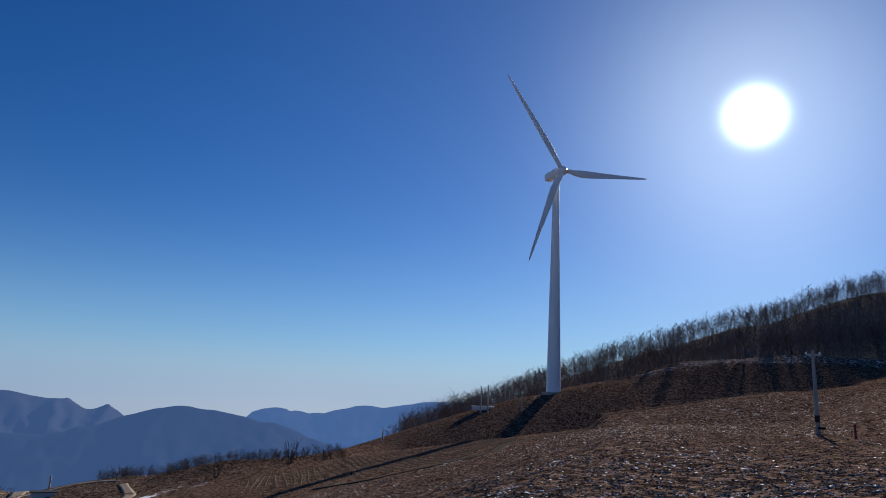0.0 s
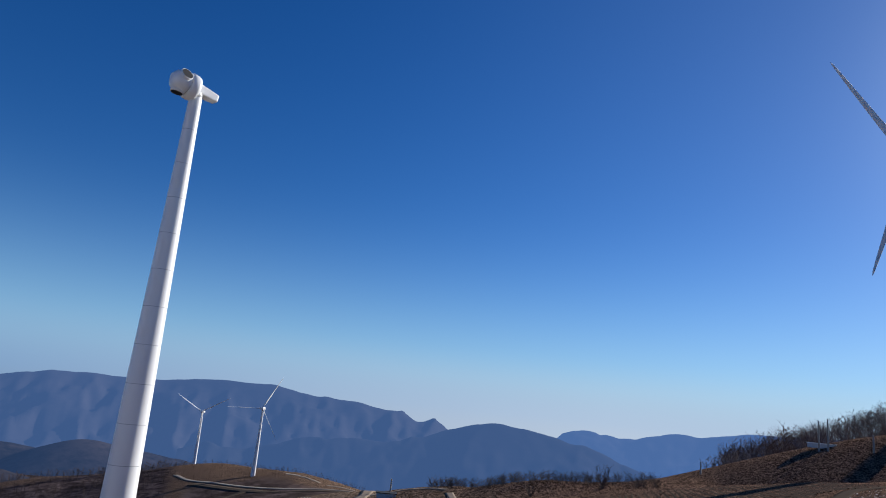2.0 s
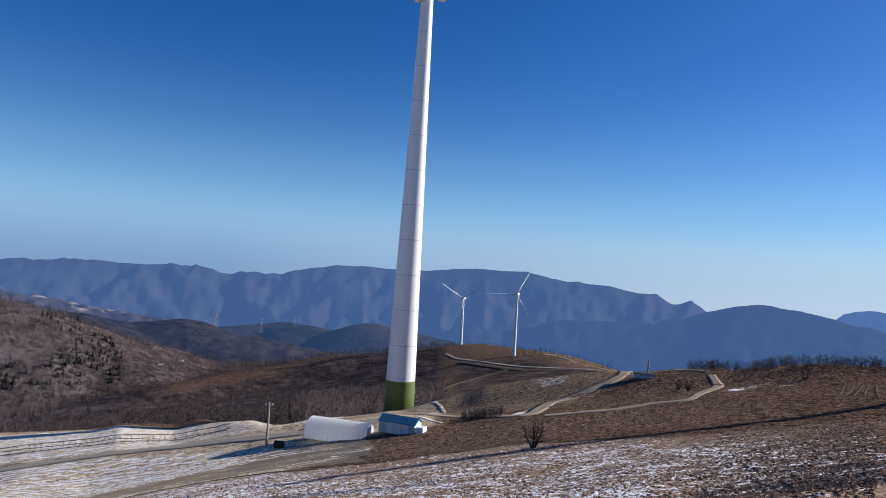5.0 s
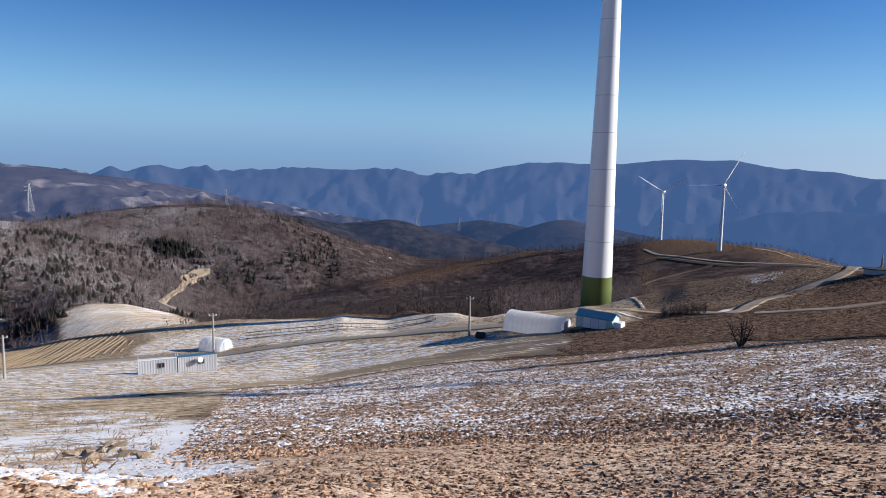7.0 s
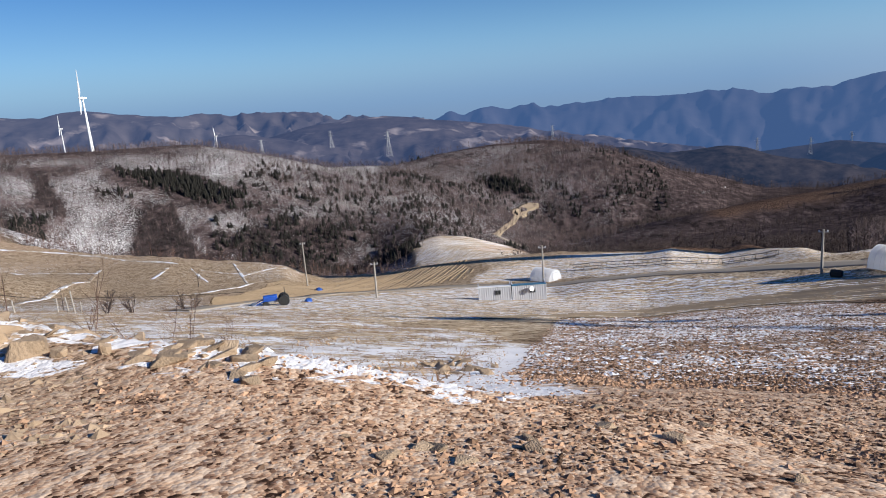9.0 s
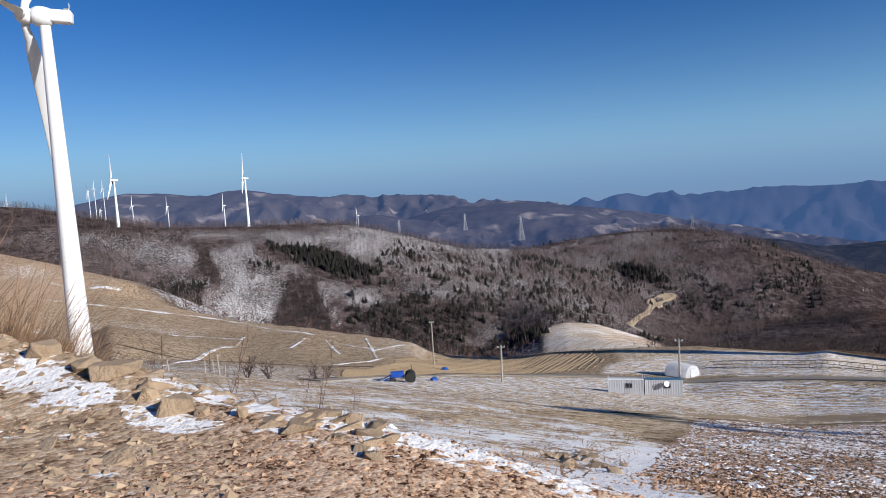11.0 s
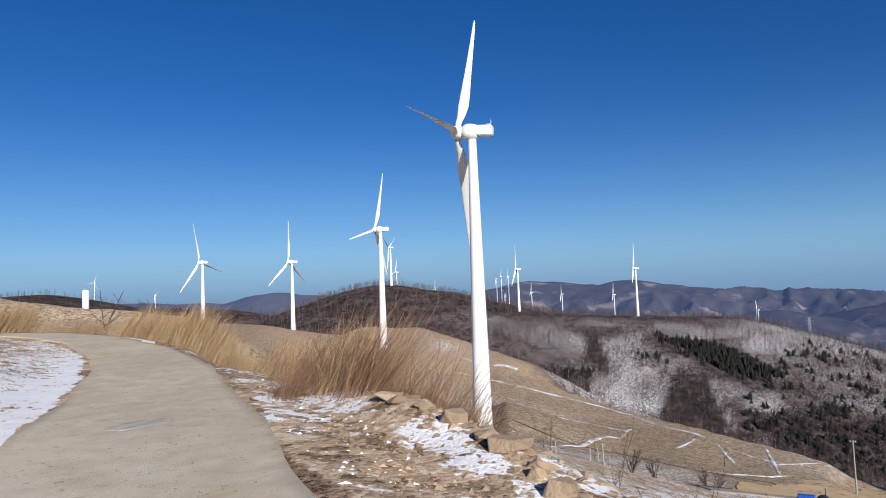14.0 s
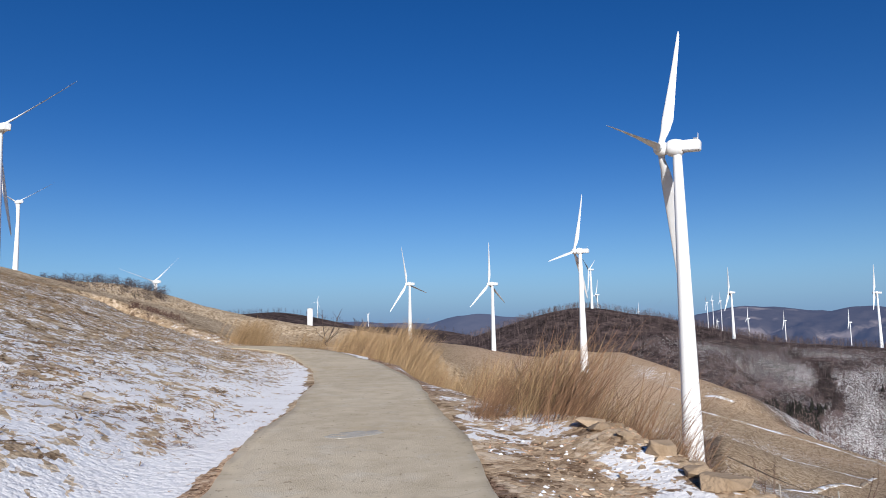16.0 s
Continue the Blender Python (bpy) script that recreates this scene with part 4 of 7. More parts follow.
def curve_points(line, step):
    """Points along a smooth curve through the given places, about a step apart, in plan."""
    pts = [Vector((p[0], p[1])) for p in line]
    pts = [2 * pts[0] - pts[1]] + pts + [2 * pts[-1] - pts[-2]]
    out = []
    for i in range(1, len(pts) - 2):
        n = max(2, int((pts[i + 1] - pts[i]).length / step))
        for k in range(n):
            t = k / n
            p0, p1, p2, p3 = pts[i - 1:i + 3]
            out.append(0.5 * (2 * p1 + (p2 - p0) * t + (2 * p0 - 5 * p1 + 4 * p2 - p3) * t * t + (3 * p1 - p0 - 3 * p2 + p3) * t ** 3))
    out.append(pts[-2])
    return np.array([(p.x, p.y) for p in out])


def strip(name, line, width, mat, label, category="track", lift=0.10, across=5, step=1.5, ragged=0.15, drop=0.25, seed=0, crown=0.0, grain=5.0):
    """A road or track that lies on the ground, with sides that go down into it."""
    p = curve_points(line, step)
    d = np.gradient(p, axis=0)
    d /= np.linalg.norm(d, axis=1)[:, None]
    nrm = np.stack([-d[:, 1], d[:, 0]], 1)
    w = width / 2 * (1 + ragged * 2 * fbm(p[:, 0], p[:, 1], grain, 200 + seed, 4))
    w2 = width / 2 * (1 + ragged * 2 * fbm(p[:, 0], p[:, 1], grain, 300 + seed, 4))
    s = np.linspace(-1, 1, across)
    off = np.where(s[None, :] < 0, s[None, :] * w[:, None], s[None, :] * w2[:, None])
    x, y = p[:, :1] + nrm[:, :1] * off, p[:, 1:] + nrm[:, 1:] * off
    z = height(x, y)
    mid = height(p[:, 0], p[:, 1])
    z = np.maximum(z, 0.5 * z + 0.5 * mid[:, None]) + lift + crown * (1 - s[None, :] ** 2)
    x, y, z = (np.concatenate([a[:, :1], a, a[:, -1:]], 1) for a in (x, y, z))
    z[:, 0] -= drop
    z[:, -1] -= drop
    ob = tagged(new(name, sheet(name, x, y, z)), label, category, kind="structure")
    ob.data.materials.append(mat)
    return ob


def scatter(name, co, faces, pos, turn, scale, mat, label, category, lean=None):
    """Many copies of one small shape joined into one object of stuff. scale: (n, 3)."""
    n, k = len(pos), len(co)
    c, s = np.cos(turn)[:, None], np.sin(turn)[:, None]
    p = co[None] * scale[:, None, :]
    if lean is not None:
        p = p + p[:, :, 2:3] * lean[:, None, :]
    x, y = p[:, :, 0] * c - p[:, :, 1] * s, p[:, :, 0] * s + p[:, :, 1] * c
    out = np.stack([x, y, p[:, :, 2]], -1) + pos[:, None, :]
    f = faces[None] + (np.arange(n) * k)[:, None, None]
    ob = tagged(new(name, raw_mesh(name, out.reshape(-1, 3), f.reshape(-1, faces.shape[1]))), label, category, kind="stuff")
    ob.data.materials.append(mat)
    return ob


def branches(seed, tall, stems=1, limbs=7, twigs=3, spread=0.55, up=0.5, start=0.3):
    """The boughs of a bare tree: (from, to, radius, radius)."""
    rnd = random.Random(seed)
    out = []
    for s in range(stems):
        lean = Vector((rnd.uniform(-1, 1), rnd.uniform(-1, 1), 0)) * (0.16 if stems == 1 else 0.45)
        p, rad, knots = Vector((rnd.uniform(-0.1, 0.1), rnd.uniform(-0.1, 0.1), -0.1)) * (stems > 1), tall * 0.016, []
        for k in range(4):
            q = p + Vector((lean.x + rnd.uniform(-0.1, 0.1), lean.y + rnd.uniform(-0.1, 0.1), 1)) * (tall * 0.22)
            out.append((p, q, rad, rad * 0.72))
            knots.append((p.copy(), q.copy(), rad))
            p, rad = q, rad * 0.72
        for j in range(limbs):
            f = start + (1 - start) * (j + rnd.random()) / limbs
            k = min(3, int(f * 4))
            a, b, rr = knots[k]
            o = a.lerp(b, f * 4 - k)
            ang = rnd.uniform(0, math.tau)
            way = Vector((math.cos(ang) * spread, math.sin(ang) * spread, up + rnd.uniform(0, 0.5))).normalized()
            ln = tall * rnd.uniform(0.22, 0.38) * (1.15 - 0.6 * f)
            e = o + way * ln
            out.append((o, e, rr * 0.5, rr * 0.2))
            for w in range(twigs):
                g = rnd.uniform(0.3, 1.0)
                o2 = o.lerp(e, g)
                w2 = (way + Vector((rnd.uniform(-1, 1), rnd.uniform(-1, 1), rnd.uniform(-0.1, 0.9))) * 0.75).normalized()
                out.append((o2, o2 + w2 * ln * rnd.uniform(0.3, 0.6), rr * 0.22, rr * 0.07))
    return out


def bough_mesh(name, parts, mat, thick=1.0, sides=3):
    co, faces = [], []
    for a, b, r0, r1 in parts:
        q = (b - a).to_track_quat("Z", "Y").to_matrix()
        i = len(co)
        for p, r in ((a, r0), (b, r1)):
            for k in range(sides):
                co.append(p + q @ Vector((math.cos(math.tau * k / sides), math.sin(math.tau * k / sides), 0)) * r * thick)
        for k in range(sides):
            k2 = (k + 1) % sides
            faces.append((i + k, i + k2, i + sides + k2, i + sides + k))
    me = raw_mesh(name, np.array([tuple(c) for c in co]), np.array(faces))
    me.materials.append(mat)
    return me

# ---- roads and tracks ----
road = strip("road", ROAD, 2.85, CONCRETE, "dusty beige concrete farm road, worn, with a patched hollow", "road", lift=0.05, across=13, step=0.15, ragged=0.10, drop=0.07, grain=3.0)
# a patched hollow with a rim of loose snow and gravel
hx, hy, _ = at(155.6, 10.0)
patch_x, patch_y = np.meshgrid(np.linspace(-0.55, 0.55, 24), np.linspace(-0.32, 0.32, 16))
edge = 1 - (patch_x / 0.5) ** 2 - (patch_y / 0.27) ** 2 + 0.7 * fbm(patch_x * 10, patch_y * 10, 1.6, 77, 3)
patch_z = height(patch_x + hx, patch_y + hy) + 0.045 + np.where(edge > 0, 0.008 + 0.015 * fbm(patch_x * 10, patch_y * 10, 0.6, 78, 3), -0.05)
road_patch = tagged(new("road_patch", sheet("road_patch", patch_x + hx, patch_y + hy, patch_z)), "rough grey patch in the concrete road", "patch", kind="structure")
road_patch.data.materials.append(material("patch_gravel", (0.55, 0.52, 0.47), (0.36, 0.32, 0.26), 9, 1.0, 0.6, 40))
lane = strip("road", [at(112, 76), at(109, 84), at(100.4, 107), at(93, 114), at(87, 114.5), at(78.7, 110.5), at(70, 104), at(62, 98), at(55, 95), at(49, 96)], 3.6, GREY_LANE,
             "grey concrete lane between the lower fields", "road", lift=0.06, seed=1)
strip("track", [at(56, 96), at(51, 103), at(46, 106), at(40.9, 95.5), at(38.6, 91.5), at(37.0, 92.5), at(35.4, 105.5), at(31.6, 114.5), at(30.1, 120.5), at(29.7, 128)], 2.1, DIRT_TRACK, "pale dirt track winding up the slope", lift=0.06, ragged=0.3, seed=2)
strip("track", [at(36, 88.5), at(31.3, 89), at(27.3, 92.75), at(24.9, 93.75), at(23.9, 101), at(22.7, 109), at(23.3, 116)], 1.6, DIRT_TRACK, "pale dirt track to the field edge", lift=0.06, ragged=0.35, seed=3)
strip("track", [at(30.1, 120.5), at(28.2, 122), at(25.6, 121.5), at(23.5, 118)], 1.0, DIRT_TRACK, "pale dirt track along the brow of the field", lift=0.06, ragged=0.35, seed=20)
strip("track", [at(31, 462), at(32.9, 467), at(36.6, 475), at(39.4, 486), at(43.2, 518), at(44.6, 560)], 2.4, GREY_LANE, "dirt service track along the turbine knoll", lift=0.2, step=6, seed=4, across=7, drop=1.0)
# the shadow of the road cut, laid as a strip of near-black soil
strip("track", [at(31.5, 456), at(34, 462), at(36.8, 466), at(39.5, 477), at(43.4, 506)], 6.0, DITCH_AND_SHADE_SOIL, "dark strip for the shaded cut below the turbine road", lift=0.15, step=6, seed=21, across=5, drop=1.0)
strip("track", [at(47.5, 329), at(45.6, 380), at(43.9, 424), at(41.5, 455), at(39.4, 474)], 4.5, DITCH_AND_SHADE_SOIL, "dark strip running down the knoll", lift=0.4, step=6, ragged=0.4, seed=22, across=5, drop=1.0)
strip("track", [at(36.4, 512), at(34, 505), at(32, 490), at(30.6, 468)], 2.0, GREY_LANE, "bare tan track over the end of the knoll", lift=0.2, step=6, ragged=0.4, seed=23, across=5, drop=1.0)
strip("track", [at(123.4, 86), at(121.6, 108), at(119.7, 128), at(118, 155), at(116.6, 184)], 0.8, SNOW_TRACK, "pale farm track through the stubble", lift=0.05, ragged=0.5, seed=5)
strip("track", [at(128, 120), at(123, 118), at(116, 118), at(108, 122), at(100, 124)], 0.8, DITCH_AND_SHADE_SOIL, "dark ditch along the stubble field", lift=0.03, ragged=0.5, seed=6)
strip("track", [at(131, 281), at(127.2, 267), at(125.4, 262)], 1.3, SNOW_TRACK, "snow-lined upper edge of the stubble terraces", lift=0.06, ragged=0.8, seed=7)
strip("track", [at(131, 246), at(128.3, 243), at(123.1, 233), at(118, 221), at(114.4, 200), at(111.1, 185)], 1.5, SNOW_TRACK, "snow-lined terrace edge across the stubble", lift=0.06, ragged=0.8, seed=12)
strip("track", [at(131.5, 205), at(127, 200), at(121, 190), at(117, 178)], 0.9, SNOW_TRACK, "thin snow-lined furrow across the stubble", lift=0.05, ragged=0.9, seed=13)
for k, (wide, line) in enumerate(((0.7, [(113.0, 158), (112.4, 166), (111.8, 176)]), (0.7, [(109.4, 174), (108, 168), (106.2, 164)]), (0.6, [(106.7, 184), (106.3, 165), (105.9, 145)]), (0.7, [(106.2, 160), (105.2, 166), (103.2, 178)]),
                                  (0.5, [(110.1, 178), (109.6, 164), (108.9, 150)]), (0.9, [(112.5, 120), (110.1, 124), (107.5, 135), (105.3, 147)]))):
    strip("track", [at(*q) for q in line], wide, SNOW_TRACK, "thin snow-lined bank across the stubble", lift=0.05, ragged=0.9, seed=30 + k)
strip("track", [at(-44, 132), at(-34, 128), at(-28.5, 124), at(-23.5, 120), at(-19.4, 116), at(-14, 112), at(-10.7, 104), at(-6.2, 89), at(-4.4, 72), at(2.8, 64), at(9, 67)], 1.5, DITCH_AND_SHADE_SOIL, "dark drainage ditch between two fields", lift=0.06, seed=8)
strip("track", [at(27, 51), at(38, 58), at(50, 57.5), at(58.8, 64.5), at(68.2, 63), at(78.7, 53), at(86, 46)], 0.4, BROWN_SOIL, "thin dark strip along the edge of the stony field", lift=0.05, seed=9)
strip("track", [at(84.4, 562), at(83.9, 585), at(83.1, 640), at(82.5, 690), at(82.0, 718)], 5.0, TAN_SOIL, "bare ochre cutting up the wooded hill", lift=0.6, step=6, ragged=0.35, seed=10, drop=2.0, across=7)
strip("track", [at(82.5, 690), at(82.0, 714), at(81.2, 728), at(80.6, 729)], 12.0, TAN_SOIL, "bare ochre scar at the head of the cutting", lift=0.7, step=5, ragged=0.45, seed=24, drop=2.0, across=7, grain=12)
strip("track", [at(84.4, 562), at(83.4, 556), at(82.3, 545), at(81.2, 530)], 3.2, GREY_LANE, "pale lane at the foot of the wooded hill", lift=0.6, step=6, seed=25, drop=2.0, across=5)


strip("track", [at(46.9, 160), at(45.6, 135), at(44.3, 112)], 0.45, SNOW_TRACK, "snow-lined bank between two slopes", lift=0.06, ragged=0.8, seed=15)
strip("track", [at(46.6, 101), at(45.6, 96), at(44.5, 92)], 0.5, SNOW_TRACK, "pale line of snow beside the yard", lift=0.06, ragged=0.5, seed=16)
strip("track", [at(42.1, 89), at(39.1, 89), at(36.5, 96.4), at(34.5, 101.6)], 0.5, DITCH_AND_SHADE_SOIL, "dark ditch on the brown slope", lift=0.04, ragged=0.6, seed=17)
strip("track", [at(38.5, 93), at(37.7, 95.5), at(36.9, 97.3)], 0.7, SNOW_TRACK, "short drift of snow on the brown slope", lift=0.05, ragged=0.8, seed=18)


# ---- furrows ----
def furrows(field, way, gap, wide, tall, mat, label, bend=0.0):
    """Ploughed ridges across a field, all one piece of stuff."""
    pts = np.array([at(a, r)[:2] for a, r in field])
    d = np.array([-math.sin(radians(way)), math.cos(radians(way))])
    n = np.array([-d[1], d[0]])
    s0, s1 = (pts @ n).min(), (pts @ n).max()
    t = np.arange((pts @ d).min(), (pts @ d).max(), 1.6)
    mid = (t[0] + t[-1]) / 2
    co, faces, base = [], [], 0
    for row in np.arange(s0, s1, gap):
        wave = bend * ((t - mid) / 40) ** 2 + 0.25 * np.sin(t / 7 + row)
        x, y = d[0] * t + n[0] * (row + wave), d[1] * t + n[1] * (row + wave)
        ok = inside(x, y, field) > 0.5
        z = height(x, y)
        k = tall * (0.75 + 0.5 * value_noise(x, y, 2.2, 400))
        for o, up in ((-wide, -0.06), (0.0, None), (wide, -0.06)):
            co.append(np.stack([x + n[0] * o, y + n[1] * o, z + (k if up is None else up)], 1))
        m = len(t)
        i = np.where(ok[:-1] & ok[1:])[0]
        for a in (0, 1):
            faces.append(np.stack([base + a * m + i, base + a * m + i + 1, base + (a + 1) * m + i + 1, base + (a + 1) * m + i], 1))
        base += 3 * m
    ob = tagged(new("furrows", raw_mesh("furrows", np.concatenate(co), np.concatenate(faces))), label, "furrows", kind="stuff")
    ob.data.materials.append(mat)
    return ob


furrows(ROW_FIELD, 77, 1.15, 0.32, 0.16, ROW_SOIL, "straight tan plough ridges of a bare field")
furrows(PLOUGH, 12, 0.95, 0.24, 0.06, BROWN_SOIL, "brown plough ridges on the upper slope")
CONTOUR_ROWS = [(50, 61), (58, 67), (68, 65), (79, 56), (86, 48), (88, 51), (80, 63), (70, 73), (62, 79), (57, 88), (50, 86)]
furrows(CONTOUR_ROWS, 150, 1.4, 0.3, 0.10, TAN_SOIL, "curved tan ridges along the contour", bend=6.0)
furrows(SNOW_FIELD, 70, 6.0, 0.4, 0.12, TAN_SOIL, "tan furrow lines across a snow-covered field")

# ---- wind turbines ----
WIND = 206.0


def blade_mesh(length=25.3):
    bm = bmesh.new()
    loops = []
    for f, chord, thick, twist in ((0, 1.05, 1.05, 18), (0.05, 1.05, 1.0, 18), (0.12, 1.5, 0.75, 16), (0.2, 1.95, 0.5, 13), (0.32, 1.75, 0.36, 9), (0.5, 1.35, 0.25, 5), (0.7, 0.98, 0.17, 2), (0.88, 0.66, 0.10, 0.5), (0.97, 0.42, 0.06, 0), (1.0, 0.12, 0.03, 0)):
        a = radians(twist + 6)
        loop = []
        for k in range(12):
            q = math.tau * k / 12
            x, y = chord * (0.5 * math.cos(q) - (0.18 if f > 0.08 else 0)), thick * 0.5 * math.sin(q) * (1 if f < 0.1 else (0.75 + 0.35 * math.cos(q)) if math.cos(q) > 0 else 0.75 + 0.45 * math.cos(q))
            loop.append(bm.verts.new((x * math.cos(a) - y * math.sin(a), x * math.sin(a) + y * math.cos(a) + 1.0 * f * f * 0.6, f * length)))
        loops.append(loop)
    for a, b in zip(loops[:-1], loops[1:]):
        for k in range(12):
            bm.faces.new((a[k], a[(k + 1) % 12], b[(k + 1) % 12], b[k]))
    bm.faces.new(loops[-1])
    bm.faces.new(loops[0][::-1])
    me = bpy.data.meshes.new("blade")
    for f in bm.faces:
        f.smooth = True
    bm.to_mesh(me)
    bm.free()
    me.materials.append(BLADE_PAINT)
    return me


def to_mesh(name, bm, mat, soft=True):
    me = bpy.data.meshes.new(name)
    for f in bm.faces:
        f.smooth = soft
    bm.to_mesh(me)
    bm.free()
    me.materials.append(mat)
    return me


Y_AXIS = pose(0, 0, 0, -90)
BLADE = blade_mesh()
# nacelle: a round housing behind the hub and a slimmer tail
nb = lathe(bmesh.new(), [(0.9, -1.5), (1.25, -1.0), (1.4, -0.3), (1.4, 0.5), (1.2, 1.0), (0.85, 1.3)], 20)
bmesh.ops.rotate(nb, verts=nb.verts, matrix=Y_AXIS.to_3x3())
box(nb, (1.9, 3.4, 1.75), (0, -2.2, 0.15), 0.28)
NACELLE = to_mesh("nacelle", nb, WHITE_PAINT)
NACELLE.polygons.foreach_set("use_smooth", [len(p.vertices) == 4 and p.area < 1.2 for p in NACELLE.polygons])
hb = lathe(bmesh.new(), [(0.95, -0.9), (1.12, -0.4), (1.12, 0.3), (0.9, 0.8), (0.5, 1.15), (0.1, 1.28)], 20)
bmesh.ops.rotate(hb, verts=hb.verts, matrix=Y_AXIS.to_3x3())
HUB = to_mesh("hub", hb, WHITE_PAINT)
vb = box(bmesh.new(), (0.9, 0.7, 0.35), (0, -3.2, 1.15), 0.05)
for vx in (-0.3, 0.3):
    rod(vb, (vx, -3.5, 1.1), (vx, -3.5, 2.1), 0.03)
VANE = to_mesh("wind_vane", vb, GREY_METAL, False)


def wind_turbine(az, r, hub_el, theta, label="tall white three-bladed wind turbine on a slender tower", wind=WIND, hub_over=None, rings=3, near=False, pitch=62.0):
    base = on_ground(az, r, 0.3)
    hub_z = 1.6 + r * math.tan(radians(hub_el))
    tall = max(hub_over or 0, hub_z - base.z)
    if hub_over:
        base.z = hub_z - tall
    t = thing("wind_turbine", label, "wind turbine", base, wind, "wind turbines on the hills")
    body = []
    for k in range(rings):
        z0, z1 = tall * k / rings, (tall - 1.3) * (k + 1) / rings if k == rings - 1 else tall * (k + 1) / rings
        r0, r1 = (1.62 - 0.94 * z / tall for z in (z0, z1))
        body.append(part("tower_section", lathe(bmesh.new(), [(r0, z0), (r1, z1)], 28, cap=False), WHITE_PAINT, t, soft=True))
        if r < 600:
            part("flange", lathe(bmesh.new(), [(r1 - 0.05, z1 - 0.1), (r1 + 0.02, z1 - 0.1), (r1 + 0.02, z1), (r1 - 0.05, z1)], 28, cap=False), WHITE_PAINT, body[-1])
    if near:
        foot = part("foundation", lathe(bmesh.new(), [(2.6, -0.4), (2.6, 0.25), (2.45, 0.35)], 28), POLE_CONCRETE, t, "grey concrete foundation ring")
        door = box(bmesh.new(), (0.9, 0.12, 2.0), (0, -1.62, 1.7), 0.03)
        part("door", door, GREY_METAL, t, "grey steel door")
    up = pose(0, 0.3, tall, 4)
    part("nacelle", None, None, t, m=up, mesh=NACELLE)
    if near:
        part("wind_vane", None, None, t, m=up, mesh=VANE)
    hub_m = up @ pose(0, 2.15, 0)
    hub = part("hub", None, None, t, m=hub_m, mesh=HUB)
    for k in range(3):
        part("blade", None, None, t, m=hub_m @ pose(0, 0.1, 0, 0, theta + 120 * k, 0) @ pose(0, 0, 0.75, 0, 0, pitch), mesh=BLADE)
    return t


wind_turbine(-9.75, 156, 19.15, 36, "white wind turbine seen dark against the sun beside bare woods", near=True, pitch=-14)
wind_turbine(128.5, 112, 13.75, 26, "sunlit white wind turbine standing below the spoil bank", near=True, pitch=70)
wind_turbine(136.6, 280, 5.85, 18, near=True)
wind_turbine(144.0, 420, 3.3, -3)
wind_turbine(151.0, 460, 3.42, -17)
wind_turbine(38.9, 515, -2.04, -26, "white wind turbine on a brown knoll above the valley")
wind_turbine(43.4, 637, -2.7, 62, "white wind turbine on a brown knoll above the valley")
wind_turbine(115.5, 735, 1.72, -6, "white wind turbine on the crest of the wooded hill")
wind_turbine(125.1, 729, 2.08, -14, "white wind turbine on the crest of the wooded hill")
wind_turbine(135.8, 800, 4.29, 60, "white wind turbine behind the round wooded hill")
wind_turbine(135.35, 1100, 2.2, 20, "white wind turbine behind the round wooded hill", hub_over=49)
wind_turbine(171.2, 480, 3.65, 47, "white wind turbine rising behind the stubble field", hub_over=49)
wind_turbine(180.6, 470, 9.24, 55, "white wind turbine above the snowy bank")
wind_turbine(182.0, 190, 14.3, 48, "white wind turbine above the snowy bank")
for far_az, far_el, far_r, far_t in ((132.1, 0.75, 2000, 10), (128.9, 1.0, 2050, 50), (126.9, 1.35, 2100, 80), (126.5, 1.5, 2100, 30), (125.9, 1.48, 2150, 0), (126.2, -0.15, 1900, 70),
                                     (124.0, 0.05, 1700, 15), (121.5, -0.15, 1700, 100), (128.4, -0.75, 1150, 5), (117.3, -0.35, 1500, 2), (106.6, -1.9, 1600, 40), (158.7, 2.0, 2100, 20), (154.5, 0.9, 2300, 60)):
    wind_turbine(far_az, far_r, far_el, far_t, "distant white wind turbine among hazy ridges", hub_over=49, rings=1)


# the stub of a tower under construction
stub_place = on_ground(159.3, 480, 0.2)
stub_top = 1.6 + 480 * math.tan(radians(1.46))
stub = thing("tower_stub", "white lower section of an unfinished turbine tower", "tower section", stub_place)
part("shell", lathe(bmesh.new(), [(2.0, 0), (1.9, stub_top - stub_place.z)], 28), WHITE_PAINT, stub, soft=True)
part("flange", lathe(bmesh.new(), [(2.05, stub_top - stub_place.z), (2.05, stub_top - stub_place.z + 0.2)], 28), GREY_METAL, stub)


